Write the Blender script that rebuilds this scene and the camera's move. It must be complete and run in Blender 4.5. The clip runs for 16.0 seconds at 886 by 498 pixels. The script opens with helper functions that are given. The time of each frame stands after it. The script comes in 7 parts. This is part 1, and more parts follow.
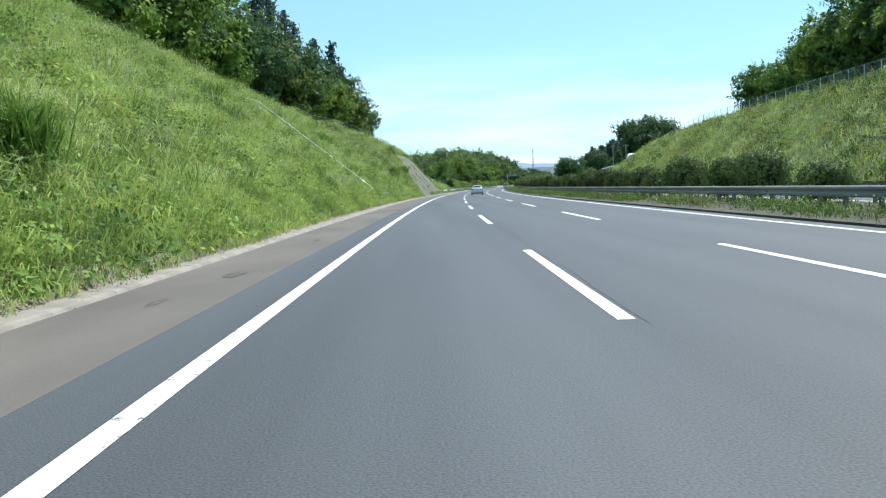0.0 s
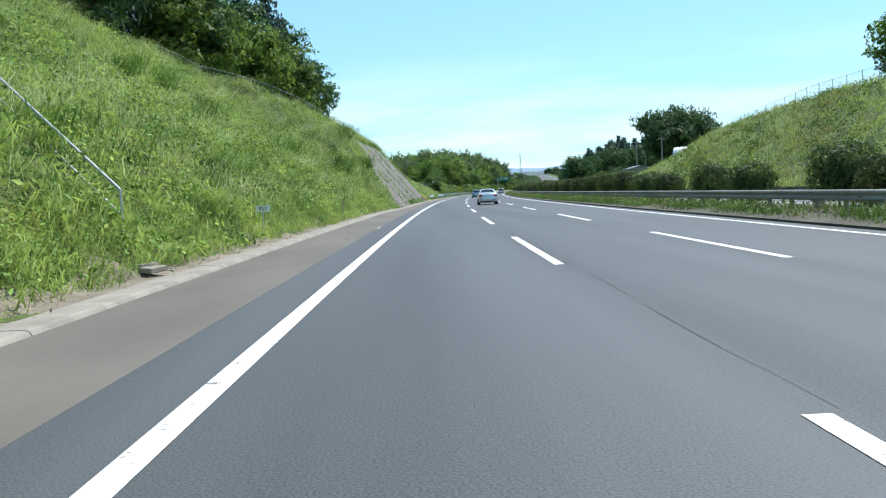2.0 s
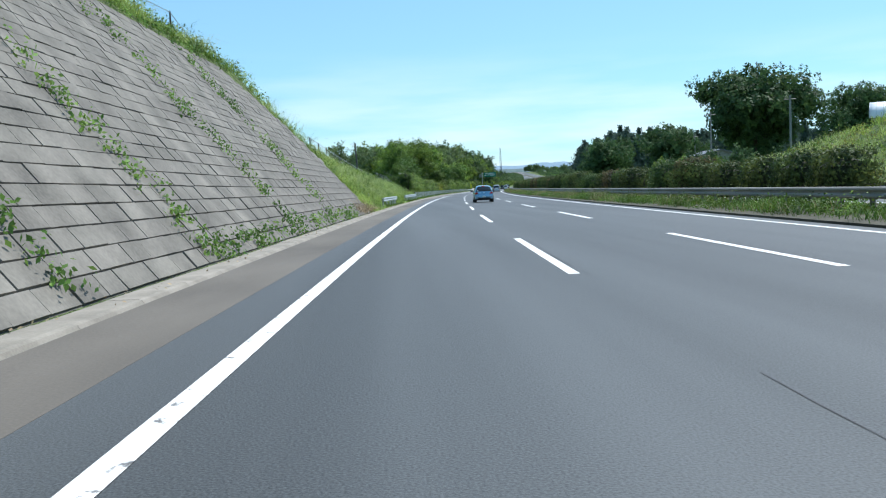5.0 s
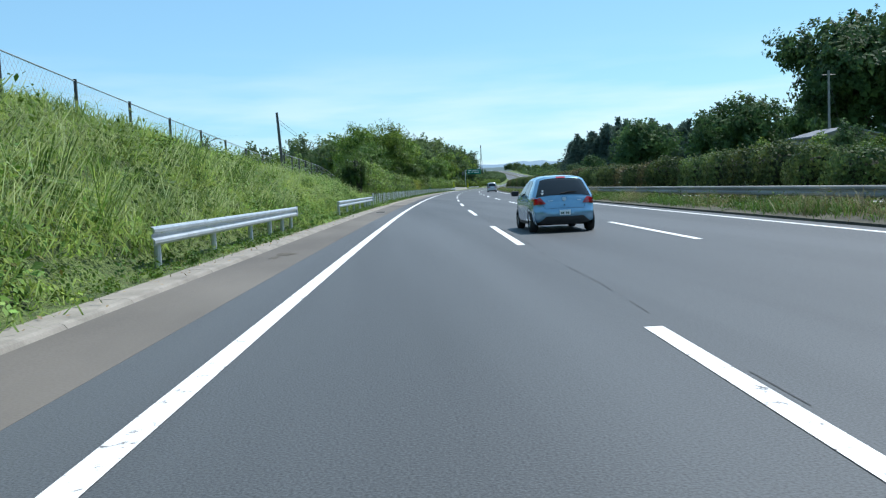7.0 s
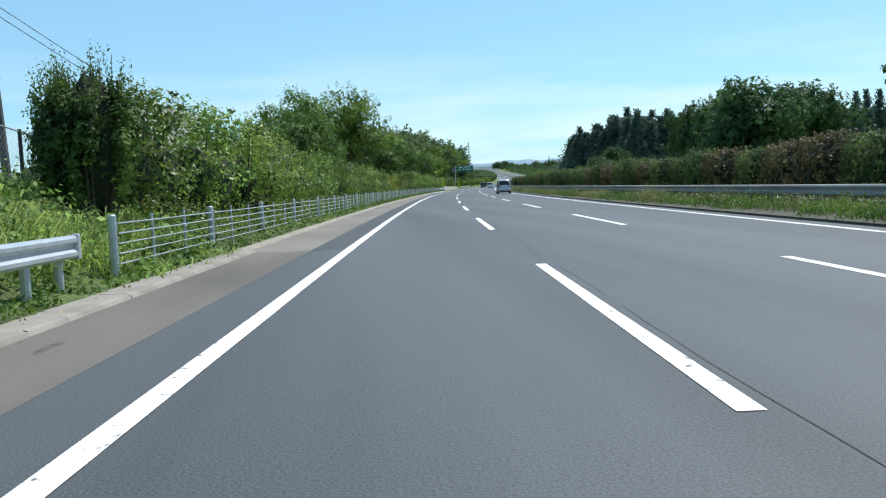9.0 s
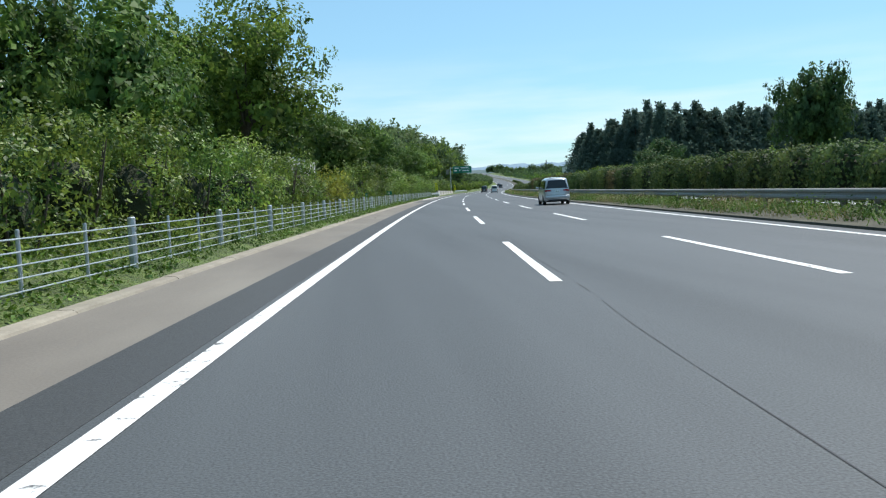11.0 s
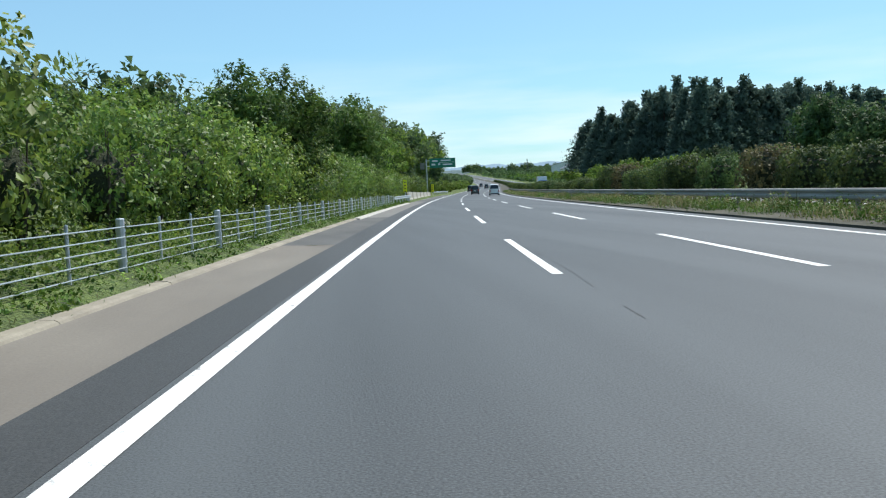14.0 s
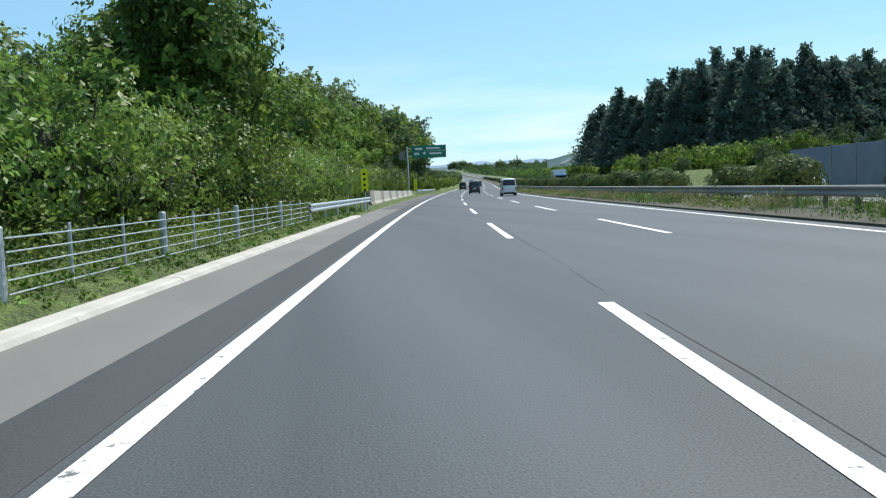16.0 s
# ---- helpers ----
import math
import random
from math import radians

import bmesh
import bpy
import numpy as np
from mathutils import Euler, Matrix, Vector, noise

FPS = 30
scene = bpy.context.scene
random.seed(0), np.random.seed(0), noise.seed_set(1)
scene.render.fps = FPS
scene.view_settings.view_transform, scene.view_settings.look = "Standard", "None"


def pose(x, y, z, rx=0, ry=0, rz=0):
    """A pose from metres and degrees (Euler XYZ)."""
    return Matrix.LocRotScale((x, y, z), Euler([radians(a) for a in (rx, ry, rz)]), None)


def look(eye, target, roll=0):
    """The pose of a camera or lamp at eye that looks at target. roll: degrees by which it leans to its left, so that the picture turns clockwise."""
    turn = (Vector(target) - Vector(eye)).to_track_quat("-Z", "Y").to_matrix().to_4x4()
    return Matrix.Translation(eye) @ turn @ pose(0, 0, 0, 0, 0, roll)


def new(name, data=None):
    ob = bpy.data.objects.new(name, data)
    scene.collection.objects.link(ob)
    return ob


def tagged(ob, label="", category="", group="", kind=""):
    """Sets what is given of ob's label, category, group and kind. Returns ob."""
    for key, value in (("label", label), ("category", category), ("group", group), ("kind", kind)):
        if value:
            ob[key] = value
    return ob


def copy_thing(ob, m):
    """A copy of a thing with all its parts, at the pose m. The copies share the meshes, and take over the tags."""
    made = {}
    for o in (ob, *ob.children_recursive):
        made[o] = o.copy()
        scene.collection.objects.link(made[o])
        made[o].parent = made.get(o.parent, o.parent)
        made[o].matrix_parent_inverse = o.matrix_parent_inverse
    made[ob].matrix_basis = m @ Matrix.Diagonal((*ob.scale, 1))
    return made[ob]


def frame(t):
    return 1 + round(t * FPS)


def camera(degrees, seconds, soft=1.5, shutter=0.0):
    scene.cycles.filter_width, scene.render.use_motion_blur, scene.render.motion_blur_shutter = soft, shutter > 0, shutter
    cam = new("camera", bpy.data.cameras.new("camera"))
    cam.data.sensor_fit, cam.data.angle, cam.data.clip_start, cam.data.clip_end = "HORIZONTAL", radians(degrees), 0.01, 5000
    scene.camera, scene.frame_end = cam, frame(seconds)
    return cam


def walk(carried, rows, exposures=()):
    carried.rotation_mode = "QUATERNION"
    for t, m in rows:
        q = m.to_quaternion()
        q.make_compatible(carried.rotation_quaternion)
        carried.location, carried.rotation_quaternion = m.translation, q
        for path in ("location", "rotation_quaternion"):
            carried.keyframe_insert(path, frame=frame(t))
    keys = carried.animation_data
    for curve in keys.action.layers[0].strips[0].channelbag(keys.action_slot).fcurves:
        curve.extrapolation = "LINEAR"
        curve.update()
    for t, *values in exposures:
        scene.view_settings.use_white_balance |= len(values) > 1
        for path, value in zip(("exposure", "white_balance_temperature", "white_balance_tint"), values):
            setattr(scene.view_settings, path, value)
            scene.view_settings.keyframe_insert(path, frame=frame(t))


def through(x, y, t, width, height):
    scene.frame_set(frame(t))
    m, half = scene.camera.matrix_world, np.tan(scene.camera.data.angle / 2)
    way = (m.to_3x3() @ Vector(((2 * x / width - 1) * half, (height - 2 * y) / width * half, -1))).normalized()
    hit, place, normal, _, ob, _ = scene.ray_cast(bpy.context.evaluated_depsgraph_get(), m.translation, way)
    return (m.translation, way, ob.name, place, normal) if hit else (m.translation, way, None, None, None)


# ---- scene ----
# The road is a right-hand bend of wide radius that runs straight, then bends left and climbs gently further on.
# Places are given along it: s metres from the start, u metres right of the left edge line, z up.
RADIUS, S_STRAIGHT, S_CLIMB, R_CLIMB = 3000.0, 610.0, 480.0, 30000.0
S_LEFT, R_LEFT, S_END = 760.0, 6000.0, 1750.0


def road_point(s, u=0.0, z=0.0):
    a = min(s, S_STRAIGHT) / RADIUS
    rest = min(max(0.0, s - S_STRAIGHT), S_LEFT - S_STRAIGHT)
    h = a - max(0.0, s - S_LEFT) / R_LEFT
    x = RADIUS * (1 - math.cos(a)) + rest * math.sin(a) + R_LEFT * (math.cos(h) - math.cos(a)) + u * math.cos(h)
    y = RADIUS * math.sin(a) + rest * math.cos(a) + R_LEFT * (math.sin(a) - math.sin(h)) - u * math.sin(h)
    return Vector((x, y, z + max(0.0, s - S_CLIMB) ** 2 / (2 * R_CLIMB)))


def heading(s):
    """Degrees about z for a thing that faces along the road at s."""
    return -math.degrees(min(s, S_STRAIGHT) / RADIUS - max(0.0, s - S_LEFT) / R_LEFT)


def road_pose(s, u=0.0, z=0.0, turn=0.0):
    p = road_point(s, u, z)
    return pose(p.x, p.y, p.z, 0, 0, heading(s) + turn)

# ---- camera ----
cam = camera(53.7, 16.0, soft=1.2, shutter=0.006)


def car_s(t):
    """How far along the road the camera's car is."""
    return -0.0565 * t * t + 27.694 * t - 2.01


# seconds, metres right of the edge line, degrees to the right of the road, degrees up
DRIVE = [
    (0.0, 1.89, 0.39, -3.99),
    (0.5, 1.76, 0.44, -3.93),
    (1.0, 1.68, 0.36, -4.03),
    (1.5, 1.69, 0.10, -3.81),
    (2.0, 1.59, 0.44, -3.70),
    (2.5, 1.57, 0.59, -3.70),
    (3.0, 1.60, 0.60, -3.81),
    (3.5, 1.64, 0.59, -3.83),
    (4.0, 1.63, 0.68, -3.91),
    (6.5, 1.71, 0.57, -3.86),
    (7.0, 1.69, 0.94, -4.01),
    (7.5, 1.69, 0.95, -3.95),
    (8.0, 1.75, 0.81, -4.01),
    (8.5, 1.84, 0.58, -3.87),
    (9.0, 1.86, 0.86, -4.09),
    (11.5, 1.97, 0.32, -3.80),
    (12.0, 1.89, 0.45, -4.05),
    (12.5, 1.85, 0.64, -4.00),
    (13.0, 1.90, 0.45, -3.92),
    (13.5, 1.85, 0.59, -3.91),
    (14.0, 1.80, 0.62, -3.83),
    (14.5, 1.81, 0.47, -3.90),
    (15.0, 1.79, 0.54, -3.98),
    (15.5, 1.77, 0.63, -4.06),
    (16.0, 1.79, 0.60, -4.02),
]
PATH = []
for t, u, yaw, up in DRIVE:
    p = road_point(car_s(t), u, 1.29)
    PATH.append((t, pose(p.x, p.y, p.z, 90 + up, 0, heading(car_s(t)) - yaw) @ pose(0, 0, 0, 0, 0, -2.57)))
walk(cam, PATH, [(0.0, 0.55, 6350, 10), (4.0, 0.4, 6150, 10), (7.0, 0.22, 6080, 10), (9.0, 0.24, 6300, 10), (12.5, 0.2, 6500, 10), (16.0, 0.26, 6500, 10)])

# ---- light ----
SUN_EL, SUN_AZ = 60.0, 50.0   # degrees up, degrees clockwise from +y
world = bpy.data.worlds.new("world")
scene.world = world
world.use_nodes = True
wt = world.node_tree
sky = wt.nodes.new("ShaderNodeTexSky")
sky.sky_type, sky.sun_disc = "NISHITA", False
sky.sun_elevation, sky.sun_rotation = radians(SUN_EL), radians(SUN_AZ)
sky.air_density, sky.dust_density, sky.ozone_density = 1.0, 0.4, 2.5
wt.nodes["Background"].inputs[1].default_value = 0.11
tint = wt.nodes.new("ShaderNodeMix")
tint.data_type, tint.blend_type = "RGBA", "MULTIPLY"
tint.inputs[0].default_value, tint.inputs[7].default_value = 1.0, (0.75, 1.02, 1.06, 1)
wt.links.new(sky.outputs[0], tint.inputs[6])
haze = wt.nodes.new("ShaderNodeMix")
haze.data_type = "RGBA"
haze.inputs[0].default_value, haze.inputs[7].default_value = 0.34, (3.85, 6.65, 8.6, 1)
wt.links.new(tint.outputs[2], haze.inputs[6])
# thin white cloud low over the horizon
tc = wt.nodes.new("ShaderNodeTexCoord")
sep = wt.nodes.new("ShaderNodeSeparateXYZ")
wt.links.new(tc.outputs["Generated"], sep.inputs[0])
low = wt.nodes.new("ShaderNodeMapRange")
for k, v in (("From Min", 0.0), ("From Max", 0.16), ("To Min", 0.85), ("To Max", 0.0)):
    low.inputs[k].default_value = v
wt.links.new(sep.outputs[2], low.inputs["Value"])
mp = wt.nodes.new("ShaderNodeMapping")
mp.inputs["Scale"].default_value = (3, 3, 22)
wt.links.new(tc.outputs["Generated"], mp.inputs[0])
wisp = wt.nodes.new("ShaderNodeTexNoise")
wisp.inputs["Scale"].default_value, wisp.inputs["Detail"].default_value = 1.6, 6
wt.links.new(mp.outputs[0], wisp.inputs["Vector"])
cover = wt.nodes.new("ShaderNodeMapRange")
cover.inputs["From Min"].default_value, cover.inputs["From Max"].default_value = 0.4, 0.66
wt.links.new(wisp.outputs["Fac"], cover.inputs["Value"])
both = wt.nodes.new("ShaderNodeMath")
both.operation = "MULTIPLY"
wt.links.new(low.outputs[0], both.inputs[0])
wt.links.new(cover.outputs[0], both.inputs[1])
cloud = wt.nodes.new("ShaderNodeMix")
cloud.data_type = "RGBA"
cloud.inputs[7].default_value = (7.4, 8.4, 9.2, 1)
wt.links.new(both.outputs[0], cloud.inputs[0])
wt.links.new(haze.outputs[2], cloud.inputs[6])
wt.links.new(cloud.outputs[2], wt.nodes["Background"].inputs[0])
lamp = bpy.data.lights.new("sun", "SUN")
lamp.energy, lamp.angle, lamp.color = 4.8, radians(0.53), (1.0, 0.96, 0.9)
sun = new("sun", lamp)
ca, sa = math.cos(radians(SUN_EL)), math.sin(radians(SUN_EL))
way = Vector((math.sin(radians(SUN_AZ)) * ca, math.cos(radians(SUN_AZ)) * ca, sa))
sun.matrix_world = look(way * 50, (0, 0, 0))

# ---- materials ----
def material(name, a, b, scale=3.0, fine=60.0, rough=0.8, metal=0.0, bump=0.3, coords="Object", stretch=(1, 1, 1), island=0.0, per_object=0.0, coat=0.0, detail=6.0, depth=0.02, fine_weight=0.45, stretch_all=False, crisp=0.0):
    """A surface between the colours a and b, mixed by noise at two sizes, with relief."""
    m = bpy.data.materials.new(name)
    m.use_nodes = True
    nt, n, ln = m.node_tree, m.node_tree.nodes, m.node_tree.links
    p = n["Principled BSDF"]
    tc = n.new("ShaderNodeTexCoord")
    mp = n.new("ShaderNodeMapping")
    mp.inputs["Scale"].default_value = stretch
    ln.new(tc.outputs[coords], mp.inputs["Vector"])
    big, small = n.new("ShaderNodeTexNoise"), n.new("ShaderNodeTexNoise")
    for t, s, d, v in ((big, scale, detail, mp.outputs[0]), (small, fine, 3.0, mp.outputs[0] if stretch_all else tc.outputs[coords])):
        t.inputs["Scale"].default_value, t.inputs["Detail"].default_value = s, d
        ln.new(v, t.inputs["Vector"])
    add = n.new("ShaderNodeMath")
    add.operation = "MULTIPLY_ADD"
    ln.new(small.outputs["Fac"], add.inputs[0])
    add.inputs[1].default_value = fine_weight
    ln.new(big.outputs["Fac"], add.inputs[2])
    ramp = n.new("ShaderNodeMapRange")
    ramp.inputs["From Min"].default_value, ramp.inputs["From Max"].default_value = 0.3 + fine_weight / 3 + crisp, 0.775 + fine_weight / 2 - crisp
    ln.new(add.outputs[0], ramp.inputs["Value"])
    mix = n.new("ShaderNodeMix")
    mix.data_type = "RGBA"
    mix.inputs[6].default_value, mix.inputs[7].default_value = (*a, 1), (*b, 1)
    ln.new(ramp.outputs[0], mix.inputs[0])
    col = mix.outputs[2]
    for kind, amount in (("island", island), ("object", per_object)):
        if amount:
            hsv = n.new("ShaderNodeHueSaturation")
            rnd = n.new("ShaderNodeNewGeometry" if kind == "island" else "ShaderNodeObjectInfo").outputs["Random Per Island" if kind == "island" else "Random"]
            v = n.new("ShaderNodeMapRange")
            v.inputs["To Min"].default_value, v.inputs["To Max"].default_value = 1 - amount, 1 + amount
            ln.new(rnd, v.inputs["Value"])
            ln.new(v.outputs[0], hsv.inputs["Value"])
            h = n.new("ShaderNodeMapRange")
            h.inputs["To Min"].default_value, h.inputs["To Max"].default_value = 0.5 - 0.06 * amount, 0.5 + 0.04 * amount
            w = n.new("ShaderNodeMath")
            w.operation = "FRACT"
            w7 = n.new("ShaderNodeMath")
            w7.operation = "MULTIPLY"
            w7.inputs[1].default_value = 7.31
            ln.new(rnd, w7.inputs[0])
            ln.new(w7.outputs[0], w.inputs[0])
            ln.new(w.outputs[0], h.inputs["Value"])
            ln.new(h.outputs[0], hsv.inputs["Hue"])
            ln.new(col, hsv.inputs["Color"])
            col = hsv.outputs[0]
    ln.new(col, p.inputs["Base Color"])
    p.inputs["Roughness"].default_value, p.inputs["Metallic"].default_value = rough, metal
    p.inputs["Coat Weight"].default_value, p.inputs["Coat Roughness"].default_value = coat, 0.04
    if bump:
        bp = n.new("ShaderNodeBump")
        bp.inputs["Strength"].default_value, bp.inputs["Distance"].default_value = bump, depth
        ln.new((small.outputs["Fac"] if fine_weight > 1 else add.outputs[0]), bp.inputs["Height"])
        ln.new(bp.outputs[0], p.inputs["Normal"])
    return m


def leafy(name, a, b, spread=0.45, clump=0.25, through=0.35, rough=0.6, per_object=0.0, shine=0.2):
    """Leaves: two greens by clump, each leaf a little different, part of the light passing through."""
    m = material(name, a, b, scale=clump, fine=1.7, rough=rough, bump=0, island=spread * 0.75, per_object=per_object, crisp=0.1)
    nt = m.node_tree
    p = nt.nodes["Principled BSDF"]
    p.inputs["Specular IOR Level"].default_value = shine
    col = p.inputs["Base Color"].links[0].from_socket
    tr = nt.nodes.new("ShaderNodeBsdfTranslucent")
    nt.links.new(col, tr.inputs["Color"])
    mx = nt.nodes.new("ShaderNodeMixShader")
    mx.inputs[0].default_value = through
    nt.links.new(p.outputs[0], mx.inputs[1])
    nt.links.new(tr.outputs[0], mx.inputs[2])
    nt.links.new(mx.outputs[0], nt.nodes["Material Output"].inputs[0])
    return m


ASPHALT = material("asphalt", (0.014, 0.0165, 0.0185), (0.078, 0.0855, 0.09), scale=0.6, fine=58, fine_weight=1.7, rough=0.66, bump=0.5, stretch=(1, 0.04, 1), depth=0.006, detail=3.0)
ASPHALT_OLD = material("worn_asphalt", (0.13, 0.125, 0.118), (0.19, 0.18, 0.165), scale=0.5, fine=50, rough=0.9, bump=0.4, stretch=(1, 0.4, 1), depth=0.008)
SEAM = material("bitumen", (0.034, 0.036, 0.038), (0.06, 0.062, 0.064), scale=2, rough=0.8, bump=0.2)
PAINT = material("road_paint", (0.62, 0.62, 0.6), (0.84, 0.84, 0.82), scale=1.2, fine=45, rough=0.7, bump=0.3, depth=0.004)
ASPHALT_FRESH = material("fresh_asphalt", (0.013, 0.0145, 0.0155), (0.05, 0.053, 0.055), scale=0.5, fine=64, fine_weight=2.0, rough=0.72, bump=0.4, stretch=(1, 0.05, 1), depth=0.005, detail=2.0)
ASPHALT_MID = material("patched_asphalt", (0.06, 0.06, 0.06), (0.12, 0.118, 0.112), scale=0.5, fine=60, rough=0.9, bump=0.4, stretch=(1, 0.4, 1), depth=0.006)
PAVING = material("gutter_concrete", (0.12, 0.105, 0.09), (0.21, 0.19, 0.16), scale=0.45, fine=38, rough=0.9, bump=0.3, stretch=(1, 0.35, 1), depth=0.01)
PAVING_BROWN = material("stained_gutter_concrete", (0.075, 0.066, 0.056), (0.155, 0.138, 0.116), scale=0.45, fine=38, rough=0.9, bump=0.3, stretch=(1, 0.35, 1), depth=0.01)
KERB = material("kerb_concrete", (0.17, 0.152, 0.125), (0.32, 0.29, 0.245), scale=1.3, fine=30, rough=0.9, bump=0.4, per_object=0.05, depth=0.01)
KERB_WARM = material("sandy_kerb_concrete", (0.19, 0.168, 0.13), (0.34, 0.305, 0.24), scale=1.3, fine=30, rough=0.9, bump=0.4, per_object=0.1, depth=0.01)
KERB_NEW = material("pale_concrete", (0.36, 0.34, 0.3), (0.52, 0.49, 0.44), scale=1.3, fine=30, rough=0.85, bump=0.2, depth=0.006)
BLOCK = material("block_concrete", (0.09, 0.083, 0.071), (0.235, 0.217, 0.187), scale=0.9, fine=16, rough=0.92, bump=0.6, per_object=0.1, island=0.08, depth=0.02)
MORTAR = material("wall_backing", (0.07, 0.066, 0.056), (0.13, 0.12, 0.1), scale=2, rough=0.95)
SOIL = material("soil_and_grass", (0.04, 0.058, 0.018), (0.15, 0.21, 0.05), scale=1.6, fine=16, fine_weight=0.8, rough=0.95, bump=1.0, depth=0.2, crisp=0.08)
EARTH = material("median_earth", (0.035, 0.033, 0.022), (0.1, 0.092, 0.062), scale=0.5, fine=7, rough=0.95, bump=0.8, depth=0.05)
SANDY = material("sandy_soil", (0.12, 0.1, 0.072), (0.25, 0.215, 0.16), scale=0.9, fine=14, rough=0.95, bump=0.8, depth=0.04)
MUD = material("dried_mud", (0.06, 0.05, 0.04), (0.11, 0.095, 0.075), scale=6, rough=0.95, bump=0.3)
STRAW = material("dry_stalks", (0.25, 0.18, 0.1), (0.45, 0.36, 0.22), scale=2, rough=0.9, bump=0, island=0.3)
STEEL = material("galvanised_steel", (0.42, 0.45, 0.48), (0.62, 0.65, 0.67), scale=2.5, fine=30, rough=0.42, metal=0.55, bump=0.1, depth=0.003)
STEEL_OLD = material("weathered_steel", (0.17, 0.165, 0.15), (0.3, 0.29, 0.27), scale=2.0, fine=18, rough=0.6, metal=0.4, bump=0.2, depth=0.004)
STEEL_DULL = material("dull_median_steel", (0.2, 0.2, 0.19), (0.34, 0.33, 0.31), scale=1.2, fine=14, rough=0.82, metal=0.1, bump=0.2, depth=0.004, stretch=(1, 0.3, 1))
DARK_METAL = material("dark_metal", (0.03, 0.03, 0.032), (0.07, 0.07, 0.075), scale=4, rough=0.5, metal=0.3, bump=0.1)
WOOD_POLE = material("pole_concrete", (0.05, 0.05, 0.055), (0.12, 0.115, 0.11), scale=3, rough=0.85)
BARK = material("bark", (0.045, 0.034, 0.024), (0.12, 0.095, 0.07), scale=4, fine=22, rough=0.95, bump=1.0, stretch=(1, 1, 0.3), depth=0.05, stretch_all=True)
# near-black green that paints the shade among leaves onto shrub cores
CORE_SHADE = material("shrub_core_shade", (0.018, 0.024, 0.01), (0.04, 0.05, 0.02), scale=3, fine=20, rough=0.95, bump=1.0, depth=0.08)
GRASS = leafy("grass_blades", (0.095, 0.17, 0.036), (0.38, 0.5, 0.125), spread=0.4, clump=0.4, through=0.45)
GRASS_DARK = leafy("dark_grass_blades", (0.045, 0.1, 0.016), (0.13, 0.24, 0.04), spread=0.3, clump=0.4)
GRASS_DRY = leafy("pale_grass_blades", (0.21, 0.29, 0.11), (0.48, 0.56, 0.26), spread=0.3, clump=0.3, through=0.45)
STRAW_GRASS = leafy("straw_grass_blades", (0.12, 0.115, 0.05), (0.3, 0.275, 0.13), spread=0.3, clump=0.4)
WEED = leafy("weed_leaves", (0.055, 0.13, 0.028), (0.27, 0.43, 0.1), spread=0.4, clump=0.35)
WEED_BRIGHT = leafy("bright_weed_leaves", (0.14, 0.23, 0.035), (0.37, 0.48, 0.1), spread=0.4, clump=0.5, through=0.45)
WEED_OLIVE = leafy("olive_weed_leaves", (0.13, 0.13, 0.03), (0.32, 0.3, 0.07), spread=0.4, clump=0.5, through=0.4)
WEED_DARK = leafy("dark_weed_leaves", (0.035, 0.08, 0.012), (0.11, 0.19, 0.026), spread=0.3, clump=0.4)
LEAF_HEDGE = leafy("hedge_leaves", (0.028, 0.066, 0.015), (0.26, 0.38, 0.07), spread=0.34, clump=1.1, through=0.38, rough=0.45, per_object=0.35, shine=0.28)
LEAF_GOLD = leafy("golden_hedge_leaves", (0.09, 0.11, 0.014), (0.4, 0.42, 0.06), spread=0.45, clump=1.0, through=0.4)
LEAF_BIG = leafy("vine_leaves", (0.032, 0.076, 0.016), (0.25, 0.37, 0.07), spread=0.34, clump=1.0, through=0.4, rough=0.45, per_object=0.25, shine=0.28)
LEAF_TREE = leafy("tree_leaves", (0.032, 0.076, 0.017), (0.24, 0.37, 0.065), spread=0.28, clump=0.55, through=0.42, per_object=0.2)
LEAF_DARK = leafy("dark_tree_leaves", (0.032, 0.074, 0.032), (0.115, 0.2, 0.066), spread=0.25, clump=0.4, through=0.4, per_object=0.2)
# dark green leaves, toned down further for crowns seen from their shaded side
LEAF_SHADE = leafy("shade_darkened_tree_leaves", (0.026, 0.06, 0.016), (0.14, 0.235, 0.045), spread=0.22, clump=0.45, through=0.32, per_object=0.15)
LEAF_MEDIAN = leafy("median_leaves", (0.042, 0.075, 0.026), (0.14, 0.195, 0.055), spread=0.28, clump=0.7, through=0.38, per_object=0.3)
LEAF_RUSSET = leafy("russet_median_leaves", (0.06, 0.06, 0.03), (0.19, 0.17, 0.065), spread=0.4, clump=0.7, through=0.42, per_object=0.2)
# leaves of far trees, a little haze mixed into their greens
LEAF_FAR = leafy("hazed_distant_leaves", (0.042, 0.08, 0.036), (0.13, 0.2, 0.075), spread=0.35, clump=0.15, through=0.45, per_object=0.3)
# needles coloured paler and bluer in place of haze over the stands
NEEDLE = leafy("hazed_conifer_needles", (0.075, 0.115, 0.096), (0.115, 0.165, 0.13), spread=0.1, clump=0.12, through=0.5, per_object=0.22, shine=0.0, rough=0.9)


